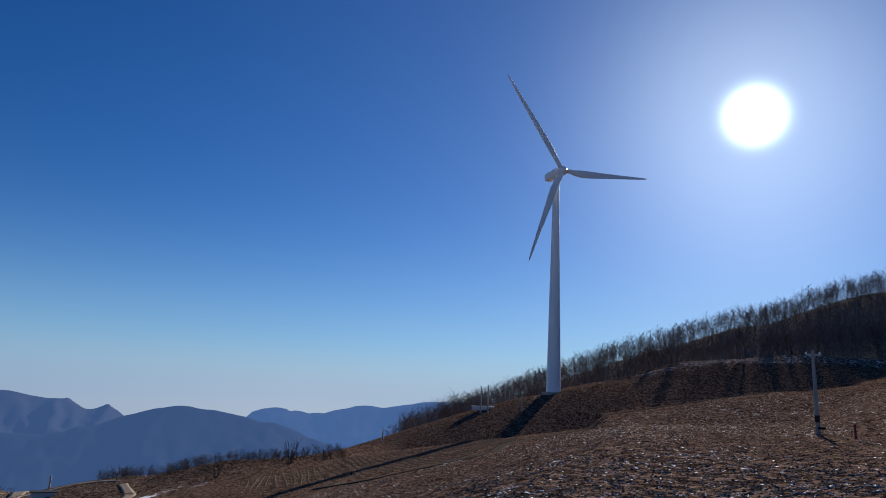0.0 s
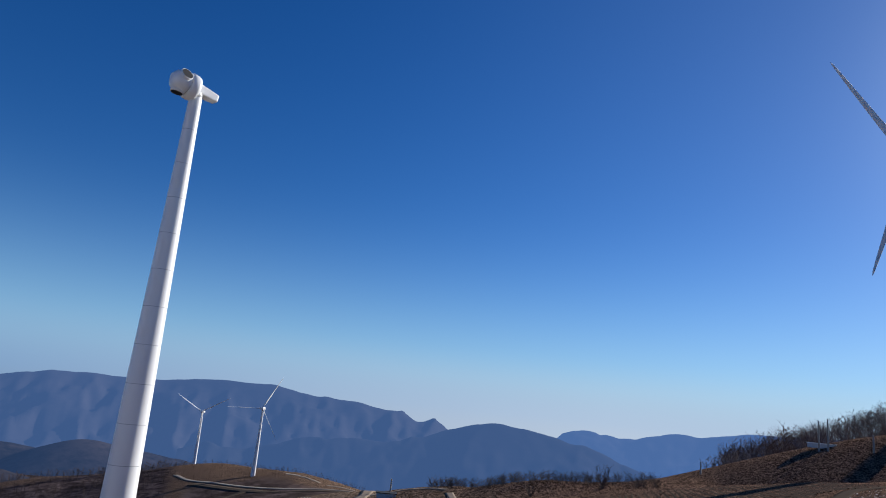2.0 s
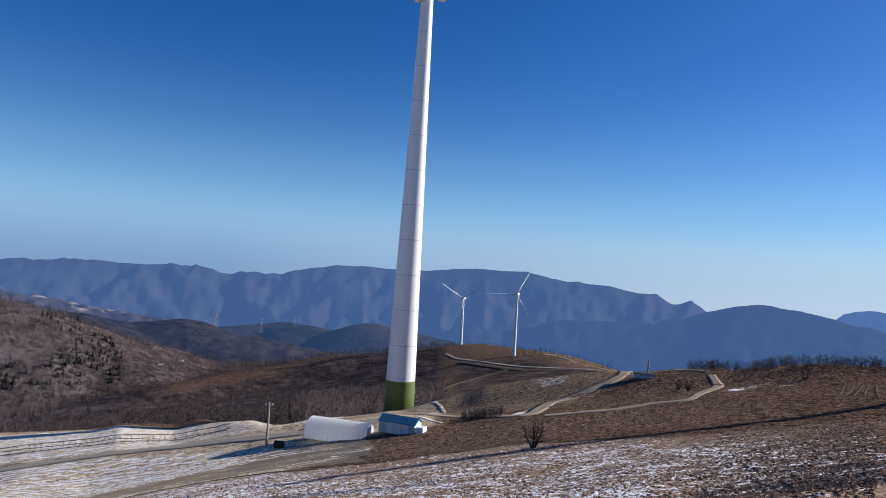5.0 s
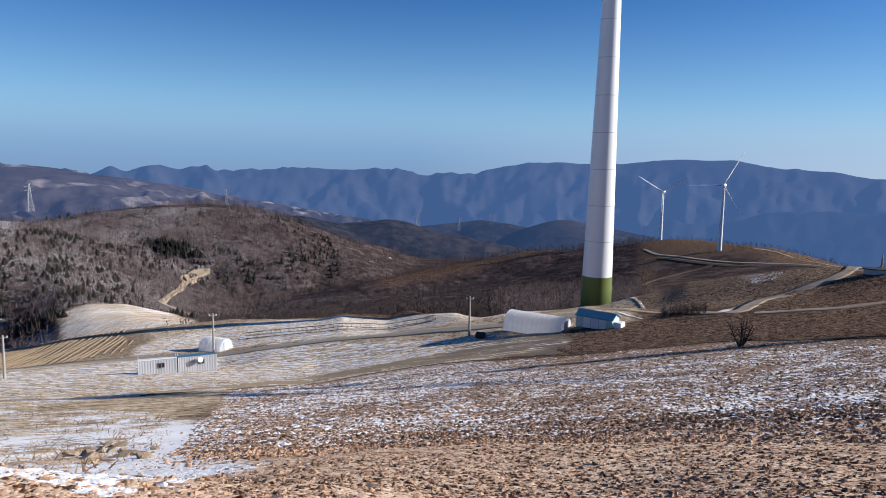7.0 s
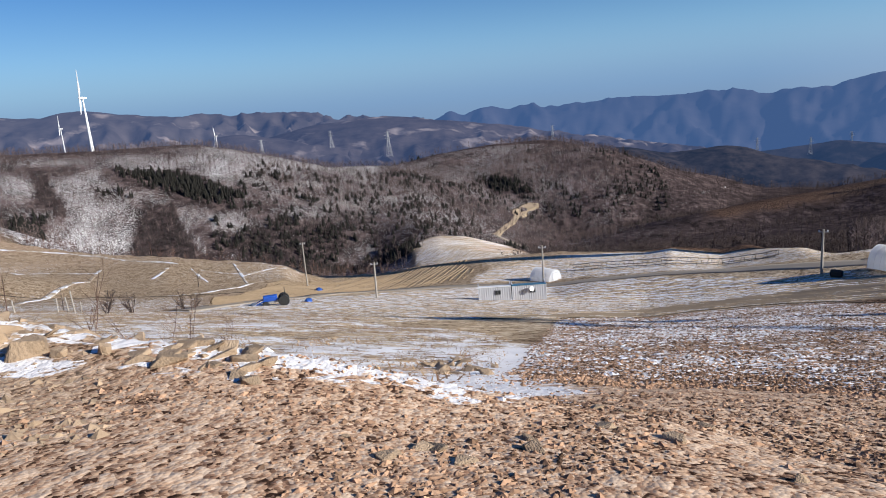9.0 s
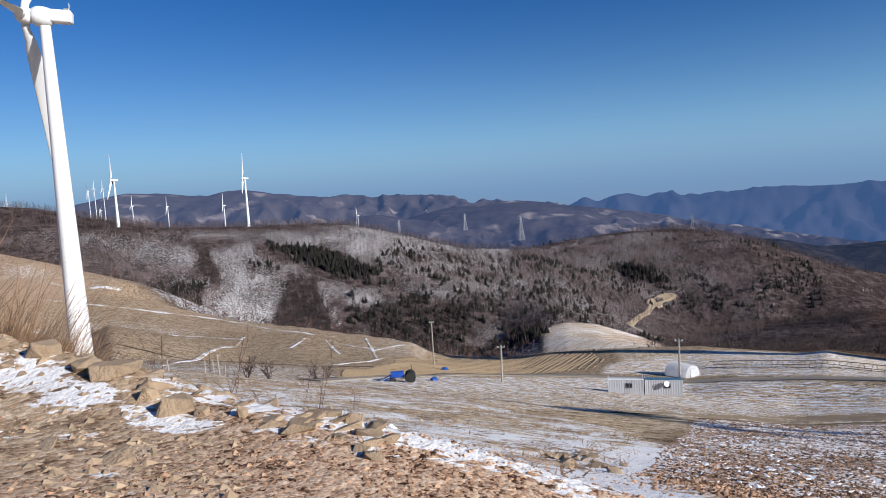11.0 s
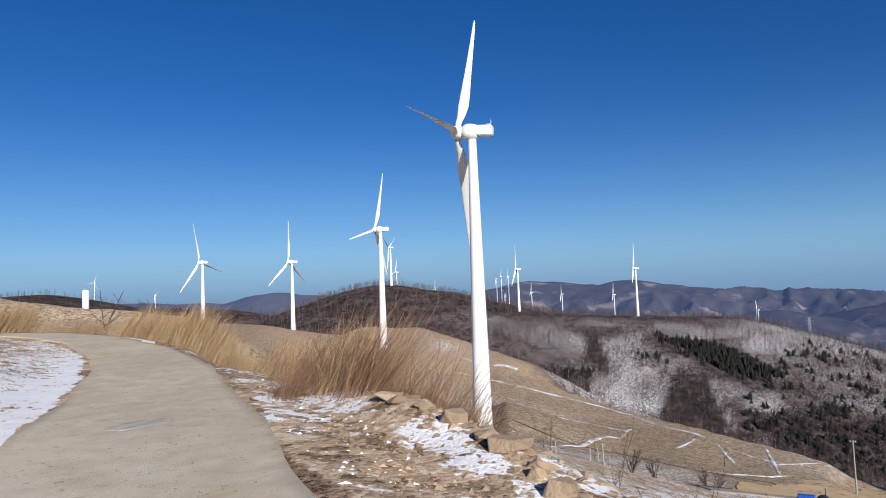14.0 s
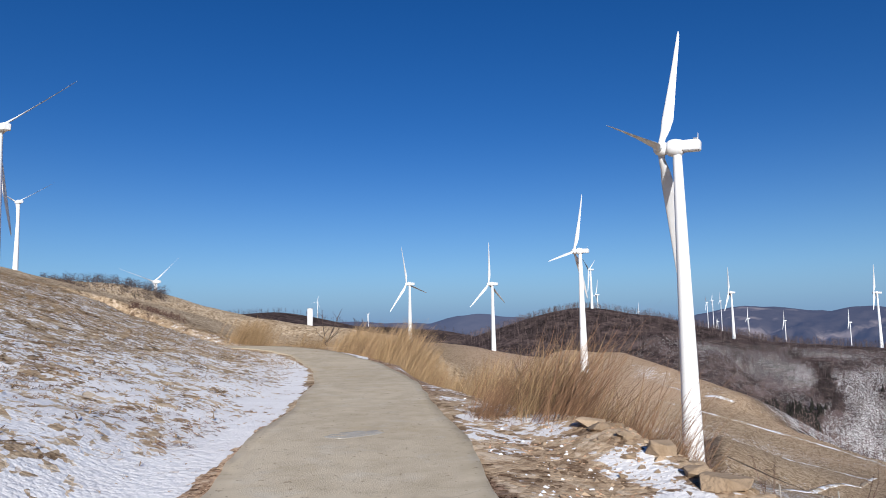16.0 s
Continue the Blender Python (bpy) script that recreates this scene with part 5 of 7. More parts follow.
# ---- the bladeless turbine: a faceted tower with a green foot ----
def bare_turbine():
    base = on_ground(48.25, 150, 0.25)
    tall = 1.6 + 151 * math.tan(radians(21.35)) - base.z
    t = thing("wind_turbine", "round white turbine tower without blades, green painted base", "wind turbine", base, 166, "wind turbines on the hills")
    n = 11
    rad = lambda z: 3.38 - 2.02 * z / tall
    green = 7.6
    sides, turn = 40, 0.0
    part("tower_base", lathe(bmesh.new(), [(rad(0), 0), (rad(green), green)], sides, cap=False, turn=turn), GREEN_BASE, t, "green painted tower base, darker below", soft=True)
    edges = [green] + [green + (tall - green) * k / n for k in range(1, n + 1)]
    for z0, z1 in zip(edges[:-1], edges[1:]):
        part("tower_section", lathe(bmesh.new(), [(rad(z0), z0 + 0.002), (rad(z1), z1 - 0.002)], sides, cap=False, turn=turn), WHITE_PAINT, t, soft=True)
        part("seam_ring", lathe(bmesh.new(), [(rad(z1) - 0.06, z1 - 0.08), (rad(z1) + 0.012, z1 - 0.05), (rad(z1) + 0.012, z1 + 0.03), (rad(z1) - 0.06, z1 + 0.05)], sides, turn=turn), GREY_METAL, t)
    up = pose(0, 0, tall + 1.8, 5) @ Matrix.Scale(1.46, 4)
    # ring generator housing, tail and bladeless hub
    ring = lathe(bmesh.new(), [(1.5, 0.2), (1.95, 0.4), (2.05, 0.8), (2.05, 1.5), (1.9, 1.75), (1.5, 1.8)], 28)
    bmesh.ops.rotate(ring, verts=ring.verts, matrix=Y_AXIS.to_3x3())
    part("generator_ring", ring, WHITE_PAINT, t, m=up, soft=True)
    tail = bmesh.new()
    box(tail, (1.9, 3.6, 1.6), (0, -1.5, 0.15), 0.2)
    for v in tail.verts:
        if v.co.y < -2.5:
            v.co.x *= 0.8
            v.co.z = 0.25 + (v.co.z - 0.25) * 0.75
    part("nacelle", tail, WHITE_PAINT, t, m=up)
    vent = box(bmesh.new(), (1.2, 0.1, 0.5), (0, -3.33, 0.3), 0.02)
    part("vent", vent, SOCKET_DARK, t, "dark vent", up)
    yaw = lathe(bmesh.new(), [(0.85, -1.25), (1.0, -0.8), (1.0, -0.4)], 20)
    part("yaw_bearing", yaw, WHITE_PAINT, t, m=up, soft=True)
    hub = lathe(bmesh.new(), [(1.5, 1.75), (1.78, 2.1), (1.85, 2.7), (1.7, 3.3), (1.3, 3.85), (0.7, 4.15), (0.1, 4.25)], 28)
    bmesh.ops.rotate(hub, verts=hub.verts, matrix=Y_AXIS.to_3x3())
    h = part("hub", hub, WHITE_PAINT, t, "round white hub with open blade sockets", up, soft=True)
    for k in range(3):
        m = Matrix.Translation((0, 2.85, 0)) @ pose(0, 0, 0, 0, 57 + 120 * k, 0)
        rim = lathe(bmesh.new(), [(0.95, 1.45), (0.95, 1.86), (0.84, 1.89), (0.84, 1.6)], 24, cap=False)
        part("socket_rim", rim, WHITE_PAINT, h, m=m, soft=True)
        # near-black filled disc paints the darkness inside the open socket
        part("socket", lathe(bmesh.new(), [(0.84, 1.5), (0.84, 1.9)], 24), SOCKET_DARK, h, "black disc for the shade inside an open blade socket", m)
    return t


bare_turbine()

# ---- farm buildings and fixtures ----
def corrugated(bm, length, tall, pitch=0.25, depth=0.04, y=0.0, flip=1):
    n = int(length / pitch) * 4
    prof = (0, 0, depth, depth)
    lo, hi = [], []
    for k in range(n + 1):
        x = -length / 2 + length * k / n
        d = prof[k % 4] * flip
        lo.append(bm.verts.new((x, y + d, 0)))
        hi.append(bm.verts.new((x, y + d, tall)))
    for k in range(n):
        bm.faces.new((lo[k], lo[k + 1], hi[k + 1], hi[k]))
    return bm


def site_cabin(place, turn, length, deep, tall, label, roof_mat, dish=False):
    t = thing("site_cabin", label, "cabin", place, turn, "cabins beside the lane")
    part("front_wall", corrugated(bmesh.new(), length, tall, pitch=0.3, depth=0.02, y=-deep / 2 - 0.02, flip=-1), CABIN_SHEET, t, "corrugated grey-white metal wall")
    part("back_wall", corrugated(bmesh.new(), length, tall - 0.6, y=deep / 2), CABIN_SHEET, t)
    body = box(bmesh.new(), (length - 0.02, deep, tall - 0.02), (0, 0, tall / 2))
    roof = box(bmesh.new(), (length + 0.16, deep + 0.2, 0.14), (0, 0, tall + 0.05), 0.03)
    # the roof falls away towards the back
    for v in list(body.verts) + list(roof.verts):
        if v.co.z > 1:
            v.co.z -= 0.6 * (v.co.y / deep + 0.5)
    part("body", body, CABIN_SHEET, t)
    part("roof", roof, roof_mat, t, "flat sheet-metal roof")
    for x in (-length / 2, length / 2):
        part("corner_post", box(bmesh.new(), (0.12, deep + 0.12, tall), (x, 0, tall / 2), 0.02), GREY_SHEET, t)
    part("plinth", box(bmesh.new(), (length, deep + 0.04, 1.1), (0, 0, -0.5)), POLE_CONCRETE, t)
    w = part("window", box(bmesh.new(), (0.8, 0.10, 0.7), (0.1 * length, -deep / 2 - 0.06, 1.45), 0.01), GREY_METAL, t, "small dark window")
    for x in (-0.2, 0.2):
        part("pane", box(bmesh.new(), (0.34, 0.06, 0.58), (0.1 * length + x, -deep / 2 - 0.10, 1.45)), DARK_GLASS, w)
    if dish:
        b = lathe(bmesh.new(), [(0.04, 0), (0.2, 0.04), (0.34, 0.13), (0.36, 0.13), (0.2, 0.01), (0.04, -0.03)], 18)
        d = part("satellite_dish", b, WHITE_PAINT, t, "white satellite dish", pose(0.3, -deep / 2 - 0.35, 1.75, 70, 0, 20), soft=True)
        part("bracket", rod(bmesh.new(), (0.3, -deep / 2 - 0.4, 1.75), (0.3, -deep / 2, 1.6), 0.03), GREY_METAL, t)
        for k, x in enumerate((-1.2, -0.9, -0.55, 0.7)):
            part("dark_stain_panel", box(bmesh.new(), (0.26, 0.03, 0.3 + 0.1 * (k % 2)), (x, -deep / 2 - 0.075, 1.35 + 0.12 * (k % 2))), GREY_METAL, t, "dark grey panel")
    return t


ca, cb = on_ground(86.3, 90.3), on_ground(80.3, 90.8)
along = (cb - ca)
cabin_turn = math.degrees(math.atan2(along.y, along.x))
mid_a, mid_b = ca.lerp(cb, 0.24), ca.lerp(cb, 0.745)
cabin_z = (ca.z + cb.z) / 2 - 0.25
behind = bearing(83.6) * 1.3
mid_a, mid_b = mid_a + behind, mid_b + behind
site_cabin((mid_a.x, mid_a.y, cabin_z), cabin_turn, along.length * 0.47, 2.6, 2.2, "white corrugated metal site cabin beside the lane", WHITE_SHEET)
site_cabin((mid_b.x, mid_b.y, cabin_z), cabin_turn, along.length * 0.49, 2.6, 2.25, "white metal site cabin with blue roof and satellite dish", BLUE_ROOF, True)


def tunnel(place, turn, length, wide, tall, label, ribs=12):
    t = thing("polytunnel", label, "greenhouse", place, turn)
    n = 16
    bm = bmesh.new()
    rows = []
    steps = ribs * 4
    for i in range(steps + 1):
        x = -length / 2 + length * i / steps
        bulge = 1 + 0.018 * abs(math.sin(math.pi * i / 4))
        row = []
        for k in range(n + 1):
            a = math.pi * k / n
            row.append(bm.verts.new((x, -math.cos(a) * wide / 2 * bulge, (math.sin(a) ** 0.75) * tall * bulge)))
        rows.append(row)
    for a, b in zip(rows[:-1], rows[1:]):
        for k in range(n):
            bm.faces.new((a[k], b[k], b[k + 1], a[k + 1]))
    part("film_cover", bm, PLASTIC_FILM, t, "taut white plastic film", soft=True)
    for sgn in (-1, 1):
        e = bmesh.new()
        vs = [e.verts.new((sgn * (length / 2 - 0.03), -math.cos(math.pi * k / n) * wide / 2, (math.sin(math.pi * k / n) ** 0.75) * tall)) for k in range(n + 1)]
        e.faces.new(vs if sgn > 0 else vs[::-1])
        end = part("end_wall", e, PLASTIC_FILM, t)
        part("door", box(bmesh.new(), (0.06, 1.3, 1.9), (sgn * (length / 2 + 0.02), 0, 0.95), 0.01), GREY_SHEET, end, "grey framed door")
    for k in range(ribs + 1):
        x = -length / 2 + length * k / ribs
        b = bmesh.new()
        prev = None
        for j in range(n + 1):
            a = math.pi * j / n
            p = Vector((x, -math.cos(a) * (wide / 2 + 0.02), (math.sin(a) ** 0.75) * (tall + 0.02)))
            if prev is not None:
                rod(b, prev, p, 0.022, sides=4)
            prev = p
        part("strap", b, WHITE_SHEET, t)
    return t


ga, gb = on_ground(55.5, 88.2), on_ground(50.5, 85.0)
gd = gb - ga
tunnel(((ga + gb) / 2) + bearing(53) * 2.0 - Vector((0, 0, 0.25)), math.degrees(math.atan2(gd.y, gd.x)), gd.length - 0.4, 4.2, 2.35, "white plastic polytunnel beside the turbine base")
sa, sb = on_ground(81.2, 121), on_ground(79.4, 118)
sd = sb - sa
tunnel(((sa + sb) / 2) - Vector((0, 0, 0.2)), math.degrees(math.atan2(sd.y, sd.x)), 4.3, 3.6, 2.3, "small white polytunnel above the lane", 5)


def bent_tube(points, radius, sides=4):
    """One unbroken tube along a line of points."""
    bm = bmesh.new()
    rings = []
    for k, p in enumerate(points):
        way = (points[min(k + 1, len(points) - 1)] - points[max(k - 1, 0)]).to_track_quat("Z", "Y").to_matrix()
        rings.append([bm.verts.new(p + way @ Vector((math.cos(math.tau * q / sides), math.sin(math.tau * q / sides), 0)) * radius) for q in range(sides)])
    for lo, hi in zip(rings[:-1], rings[1:]):
        for q in range(sides):
            bm.faces.new((lo[q], lo[(q + 1) % sides], hi[(q + 1) % sides], hi[q]))
    bm.faces.new(rings[0][::-1])
    bm.faces.new(rings[-1])
    return bm


def hoop_frame(a, b, count):
    t = thing("hoop_frame", "low uncovered dark steel hoops of a long greenhouse", "greenhouse frame", a)
    d = (b - a).normalized()
    n = Vector((-d.y, d.x, 0))
    for k in range(count):
        p = a.lerp(b, k / (count - 1))
        foot = Vector((p.x, p.y, gz(p.x, p.y) - 0.1)) - a
        part("hoop", bent_tube([foot + n * math.cos(math.pi * q / 8) * 1.6 + Vector((0, 0, math.sin(math.pi * q / 8) * 1.15)) for q in range(9)], 0.035), STEEL, t)
    for side, h in ((-1.6, 0.25), (1.6, 0.25), (0, 1.1)):
        line = [a.lerp(b, k / 16) + n * side for k in range(17)]
        part("rail", bent_tube([Vector((q.x, q.y, gz(q.x, q.y) + h)) - a for q in line], 0.05), STEEL, t)
    return t


hoop_frame(on_ground(78.2, 127), on_ground(62, 115.5), 22)


def hut():
    a, b = on_ground(49.6, 86.0), on_ground(46.4, 84.0)
    d = b - a
    p = (a + b) / 2 + bearing(48) * 1.5 - Vector((0, 0, 0.15))
    ln, deep, tall = d.length - 0.4, 2.4, 1.45
    t = thing("farm_hut", "small pale farm hut with a blue gabled metal roof", "hut", p, math.degrees(math.atan2(d.y, d.x)))
    bm = box(bmesh.new(), (ln, deep, tall), (0, 0, tall / 2))
    part("wall", bm, PALE_GREEN, t, "pale green painted wall")
    gable = bmesh.new()
    for x in (-ln / 2, ln / 2):
        vs = [gable.verts.new((x, y, z)) for y, z in ((-deep / 2, tall), (deep / 2, tall), (0, tall + 0.62))]
        gable.faces.new(vs)
    part("gable", gable, PALE_GREEN, t)
    for sgn in (-1, 1):
        r = box(bmesh.new(), (ln + 0.3, 1.5, 0.07), (0, 0, 0), 0.01)
        slab = part("roof_slope", r, BLUE_ROOF, t, "blue metal roof sheet", Matrix.Translation((0, sgn * deep / 4 * 1.08, tall + 0.31)) @ pose(0, 0, 0, -sgn * 27, 0, 0))
        for k in range(int(ln / 0.5) + 1):
            part("roof_rib", box(bmesh.new(), (0.05, 1.5, 0.03), (-ln / 2 + 0.5 * k, 0, 0.04)), BLUE_ROOF, slab)
    for k, x in enumerate((-0.9, 0.15, 1.2)):
        part("door_panel", box(bmesh.new(), (0.92, 0.06, 1.3), (x, -deep / 2 - 0.03, 0.68), 0.01), WHITE_SHEET, t, "white sliding door panel")
    part("side_box", box(bmesh.new(), (0.9, 1.4, 1.3), (ln / 2 + 0.75, -0.6, 0.65), 0.03), WHITE_SHEET, t, "white cupboard against the hut")
    return t


hut()


def utility_pole(az, r, top_el, label="slim grey concrete utility pole", lean=0.0, arm=True):
    p = on_ground(az, r, 0.2)
    tall = 1.6 + r * math.tan(radians(top_el)) - p.z
    t = thing("utility_pole", label, "utility pole", p, az, "utility poles of the farm")
    t.matrix_basis = pose(*p, 0, lean, az)
    part("pole", rod(bmesh.new(), (0, 0, 0), (0, 0, tall), 0.17, 0.11, 10), POLE_CONCRETE, t)
    if arm:
        part("crossarm", box(bmesh.new(), (1.1, 0.09, 0.09), (0, 0, tall - 0.35), 0.01), GREY_METAL, t)
        for x in (-0.45, 0.0, 0.45):
            part("insulator", lathe(bmesh.new(), [(0.05, tall - 0.3), (0.07, tall - 0.2), (0.04, tall - 0.12)], 8), WHITE_SHEET, t, m=Matrix.Translation((x, 0, 0)))
    return t


utility_pole(80.5, 95.5, -13.19)
utility_pole(95.2, 95.5, -13.51, lean=1.0)
utility_pole(58.9, 91.0, -12.06)
utility_pole(101.0, 150, -11.2)
upper_pole = utility_pole(-29.0, 58.5, 4.95, "slim pole on the upper field with a meter box")
part("meter_box", box(bmesh.new(), (0.35, 0.25, 0.5), (0, -0.22, 1.3), 0.03), SOCKET_DARK, upper_pole, "dark meter box")
part("cable_coil", lathe(bmesh.new(), [(0.22, 0.0), (0.3, 0.1), (0.22, 0.2)], 12), RUBBER, upper_pole, "black cable coil", Matrix.Translation((0.25, -0.3, 0.55)))
utility_pole(-3.85, 145, 1.27, arm=False)
utility_pole(-4.42, 144, 1.45, arm=False)
utility_pole(4.08, 143, -2.59, arm=False)
utility_pole(28.0, 124, -6.5, arm=False)
utility_pole(-7.18, 141, 0.66, arm=False)

def fence_post(az, r, tall, lean):
    p = on_ground(az, r, 0.15)
    t = thing("fence_post", "weathered wooden fence post at the field edge", "post", p, az, "fence posts at the field edge")
    t.matrix_basis = pose(*p, 0, lean, az)
    part("shaft", rod(bmesh.new(), (0, 0, 0), (0, 0, tall), 0.06, 0.05, 7), POLE_CONCRETE, t)
    part("top_notch", box(bmesh.new(), (0.14, 0.05, 0.05), (0, 0, tall - 0.15), 0.01), POLE_CONCRETE, t)


for post_az, post_r, post_tall, post_lean in ((118.8, 58, 2.0, -2), (119.9, 62, 1.3, 2), (119.2, 64, 1.5, -3), (118.4, 60, 1.1, 4), (122.6, 58, 1.2, -2)):
    fence_post(post_az, post_r, post_tall, post_lean)

drum_p = on_ground(57.9, 88.0)
drum = thing("plastic_drum", "black plastic drum lying beside the polytunnel", "drum", drum_p, 40)
drum_body = lathe(bmesh.new(), [(0.40, -0.6), (0.46, -0.55), (0.46, -0.2), (0.48, -0.17), (0.46, -0.14), (0.46, 0.14), (0.48, 0.17), (0.46, 0.2), (0.46, 0.55), (0.40, 0.6)], 18)
part("body", drum_body, RUBBER, drum, m=Matrix.Translation((0, 0, 0.42)) @ pose(0, 0, 0, 0, 90, 0), soft=False)
part("lid", lathe(bmesh.new(), [(0.3, 0.6), (0.3, 0.64), (0.1, 0.65)], 18), SOCKET_DARK, drum, "black screw lid", Matrix.Translation((0, 0, 0.42)) @ pose(0, 0, 0, 0, 90, 0))

# small hydrant-like posts near the upper pole
red_p = on_ground(-31.3, 54)
post = thing("marker_post", "short dark red marker post in the upper field", "post", red_p)
part("post", rod(bmesh.new(), (0, 0, 0), (0, 0, 0.75), 0.08, 0.07, 8), RED_BOX, post)
part("cap", lathe(bmesh.new(), [(0.1, 0.75), (0.12, 0.85), (0.05, 0.95)], 10), RED_BOX, post)

# low store on the brow of the field
store_p = on_ground(28.3, 117, 0.1)
store = thing("shed", "low dark-roofed field store beside the track", "shed", store_p, 30)
part("body", box(bmesh.new(), (3.2, 1.8, 0.75), (0, 0, 0.37), 0.03), GREY_SHEET, store)
part("roof", box(bmesh.new(), (3.5, 2.1, 0.12), (0, 0, 0.8), 0.02), SOCKET_DARK, store, "dark sheet roof")

# shed beside the first turbine
sh = on_ground(-4.0, 148, 0.1)
shed = thing("shed", "low pale shed beside bare trees", "shed", sh, -4)
part("body", box(bmesh.new(), (4.6, 1.6, 0.8), (0, 0, 0.4), 0.03), GREY_SHEET, shed)
part("roof", box(bmesh.new(), (5.0, 1.9, 0.12), (0, 0, 0.86), 0.02), WHITE_SHEET, shed)


def tractor():
    p = on_ground(103.6, 83)
    t = thing("tractor", "blue farm tractor parked by the row field", "tractor", p, 103 + 90)
    part("bonnet", box(bmesh.new(), (0.8, 1.7, 0.7), (0, 0.9, 1.05), 0.1), BLUE_PAINT, t)
    part("chassis", box(bmesh.new(), (0.6, 2.9, 0.35), (0, 0.2, 0.65), 0.04), GREY_METAL, t)
    part("seat", box(bmesh.new(), (0.5, 0.5, 0.5), (0, -0.6, 1.15), 0.06), SOCKET_DARK, t)
    bar = bmesh.new()
    for x in (-0.5, 0.5):
        rod(bar, (x, -0.9, 0.8), (x, -0.9, 2.1), 0.04)
    rod(bar, (-0.5, -0.9, 2.1), (0.5, -0.9, 2.1), 0.04)
    part("roll_bar", bar, SOCKET_DARK, t)
    for y, rad, w in ((-0.7, 0.68, 0.4), (1.5, 0.42, 0.28)):
        for x in (-0.65, 0.65):
            m = Matrix.Translation((x, y, rad)) @ pose(0, 0, 0, 0, 90, 0)
            wheel = part("wheel", lathe(bmesh.new(), [(rad * 0.6, -w / 2), (rad * 0.95, -w / 2), (rad, -w / 3), (rad, w / 3), (rad * 0.95, w / 2), (rad * 0.6, w / 2)], 20), RUBBER, t, m=m)
            part("rim", lathe(bmesh.new(), [(rad * 0.62, -w / 2.4), (rad * 0.3, -w / 5), (rad * 0.3, w / 5), (rad * 0.62, w / 2.4)], 16), BLUE_PAINT, wheel)
    part("loader_arm", rod(bmesh.new(), (-0.5, 0.6, 1.3), (-0.5, 2.7, 0.5), 0.07), BLUE_PAINT, t)
    part("loader_arm", rod(bmesh.new(), (0.5, 0.6, 1.3), (0.5, 2.7, 0.5), 0.07), BLUE_PAINT, t)
    part("bucket", box(bmesh.new(), (1.4, 0.5, 0.4), (0, 2.9, 0.4), 0.05), GREY_METAL, t)
    return t


tractor()


def tarp_heap(az, r, size, label):
    p = on_ground(az, r)
    rnd = random.Random(int(az))
    bm = bmesh.new()
    bmesh.ops.create_icosphere(bm, subdivisions=3, radius=1.0)
    for v in bm.verts:
        f = 1 + 0.22 * noise.noise(v.co * 2.2 + Vector((az, 0, 0))) + 0.1 * noise.noise(v.co * 6)
        v.co *= f
        v.co.z = max(v.co.z, -0.15)
    t = thing("tarpaulin", label, "tarpaulin", p)
    part("cover", bm, BLUE_TARP, t, m=Matrix.Diagonal((size, size * 0.7, size * 0.62, 1)), soft=True)
    for k in range(4):
        a = math.tau * k / 4 + 0.5
        part("weight", box(bmesh.new(), (0.25, 0.2, 0.16), (math.cos(a) * size * 1.15, math.sin(a) * size * 0.85, 0.05), 0.03), CLOD, t, "stone weight")


tarp_heap(101.1, 89, 0.75, "heap under a crumpled blue tarpaulin")
tarp_heap(100.1, 139, 1.0, "blue tarpaulin at the edge of the scrub")


def pylon(az, r, top_el, tall=42):
    x, y, z = sight(az, r, top_el)
    t = thing("pylon", "grey steel lattice power pylon on a distant ridge", "pylon", (x, y, z - tall), az + 20, "power pylons across the valley")
    half = lambda h: 3.6 * (1 - h / tall) ** 1.3 + 0.7
    levels = [tall * k / 7 for k in range(8)]
    for sx in (-1, 1):
        for sy in (-1, 1):
            bm = bmesh.new()
            for a, b in zip(levels[:-1], levels[1:]):
                rod(bm, (sx * half(a), sy * half(a), a), (sx * half(b), sy * half(b), b), 0.22, sides=4)
            part("leg", bm, GREY_METAL, t)
    for k, (a, b) in enumerate(zip(levels[:-1], levels[1:])):
        bm = bmesh.new()
        for sx, sy, ex, ey in ((-1, -1, 1, -1), (1, -1, 1, 1), (1, 1, -1, 1), (-1, 1, -1, -1)):
            rod(bm, (sx * half(a), sy * half(a), a), (ex * half(b), ey * half(b), b), 0.13, sides=3)
            rod(bm, (ex * half(a), ey * half(a), a), (sx * half(b), sy * half(b), b), 0.13, sides=3)
        part("bracing", bm, GREY_METAL, t)
    for h, w in ((tall * 0.98, 5), (tall * 0.86, 7), (tall * 0.74, 6)):
        bm = bmesh.new()
        rod(bm, (-w, 0, h), (w, 0, h), 0.2, sides=4)
        rod(bm, (-w, 0, h), (0, 0, h + 1.8), 0.12, sides=3)
        rod(bm, (w, 0, h), (0, 0, h + 1.8), 0.12, sides=3)
        part("crossarm", bm, GREY_METAL, t)
    return t


for p_az, p_r, p_el in ((92.9, 1150, -2.75), (97.6, 1700, -2.3), (103.2, 1500, -2.55), (79.2, 1700, -3.3), (60.0, 1900, -5.3), (57.4, 2000, -5.0), (63.6, 1800, -5.2), (23.6, 900, -6.1)):
    pylon(p_az, p_r, p_el)

# ---- woods ----


def stand(n, az0, az1, r0, r1, where, seed):
    """Places spread evenly over a part of the land."""
    g = np.random.default_rng(seed)
    az, r = np.radians(g.uniform(az0, az1, n)), np.sqrt(g.uniform(r0 ** 2, r1 ** 2, n))
    x, y = -r * np.sin(az), r * np.cos(az)
    ok = where(x, y) > g.uniform(0.15, 0.85, n)
    x, y = x[ok], y[ok]
    return np.stack([x, y, height(x, y)], 1)


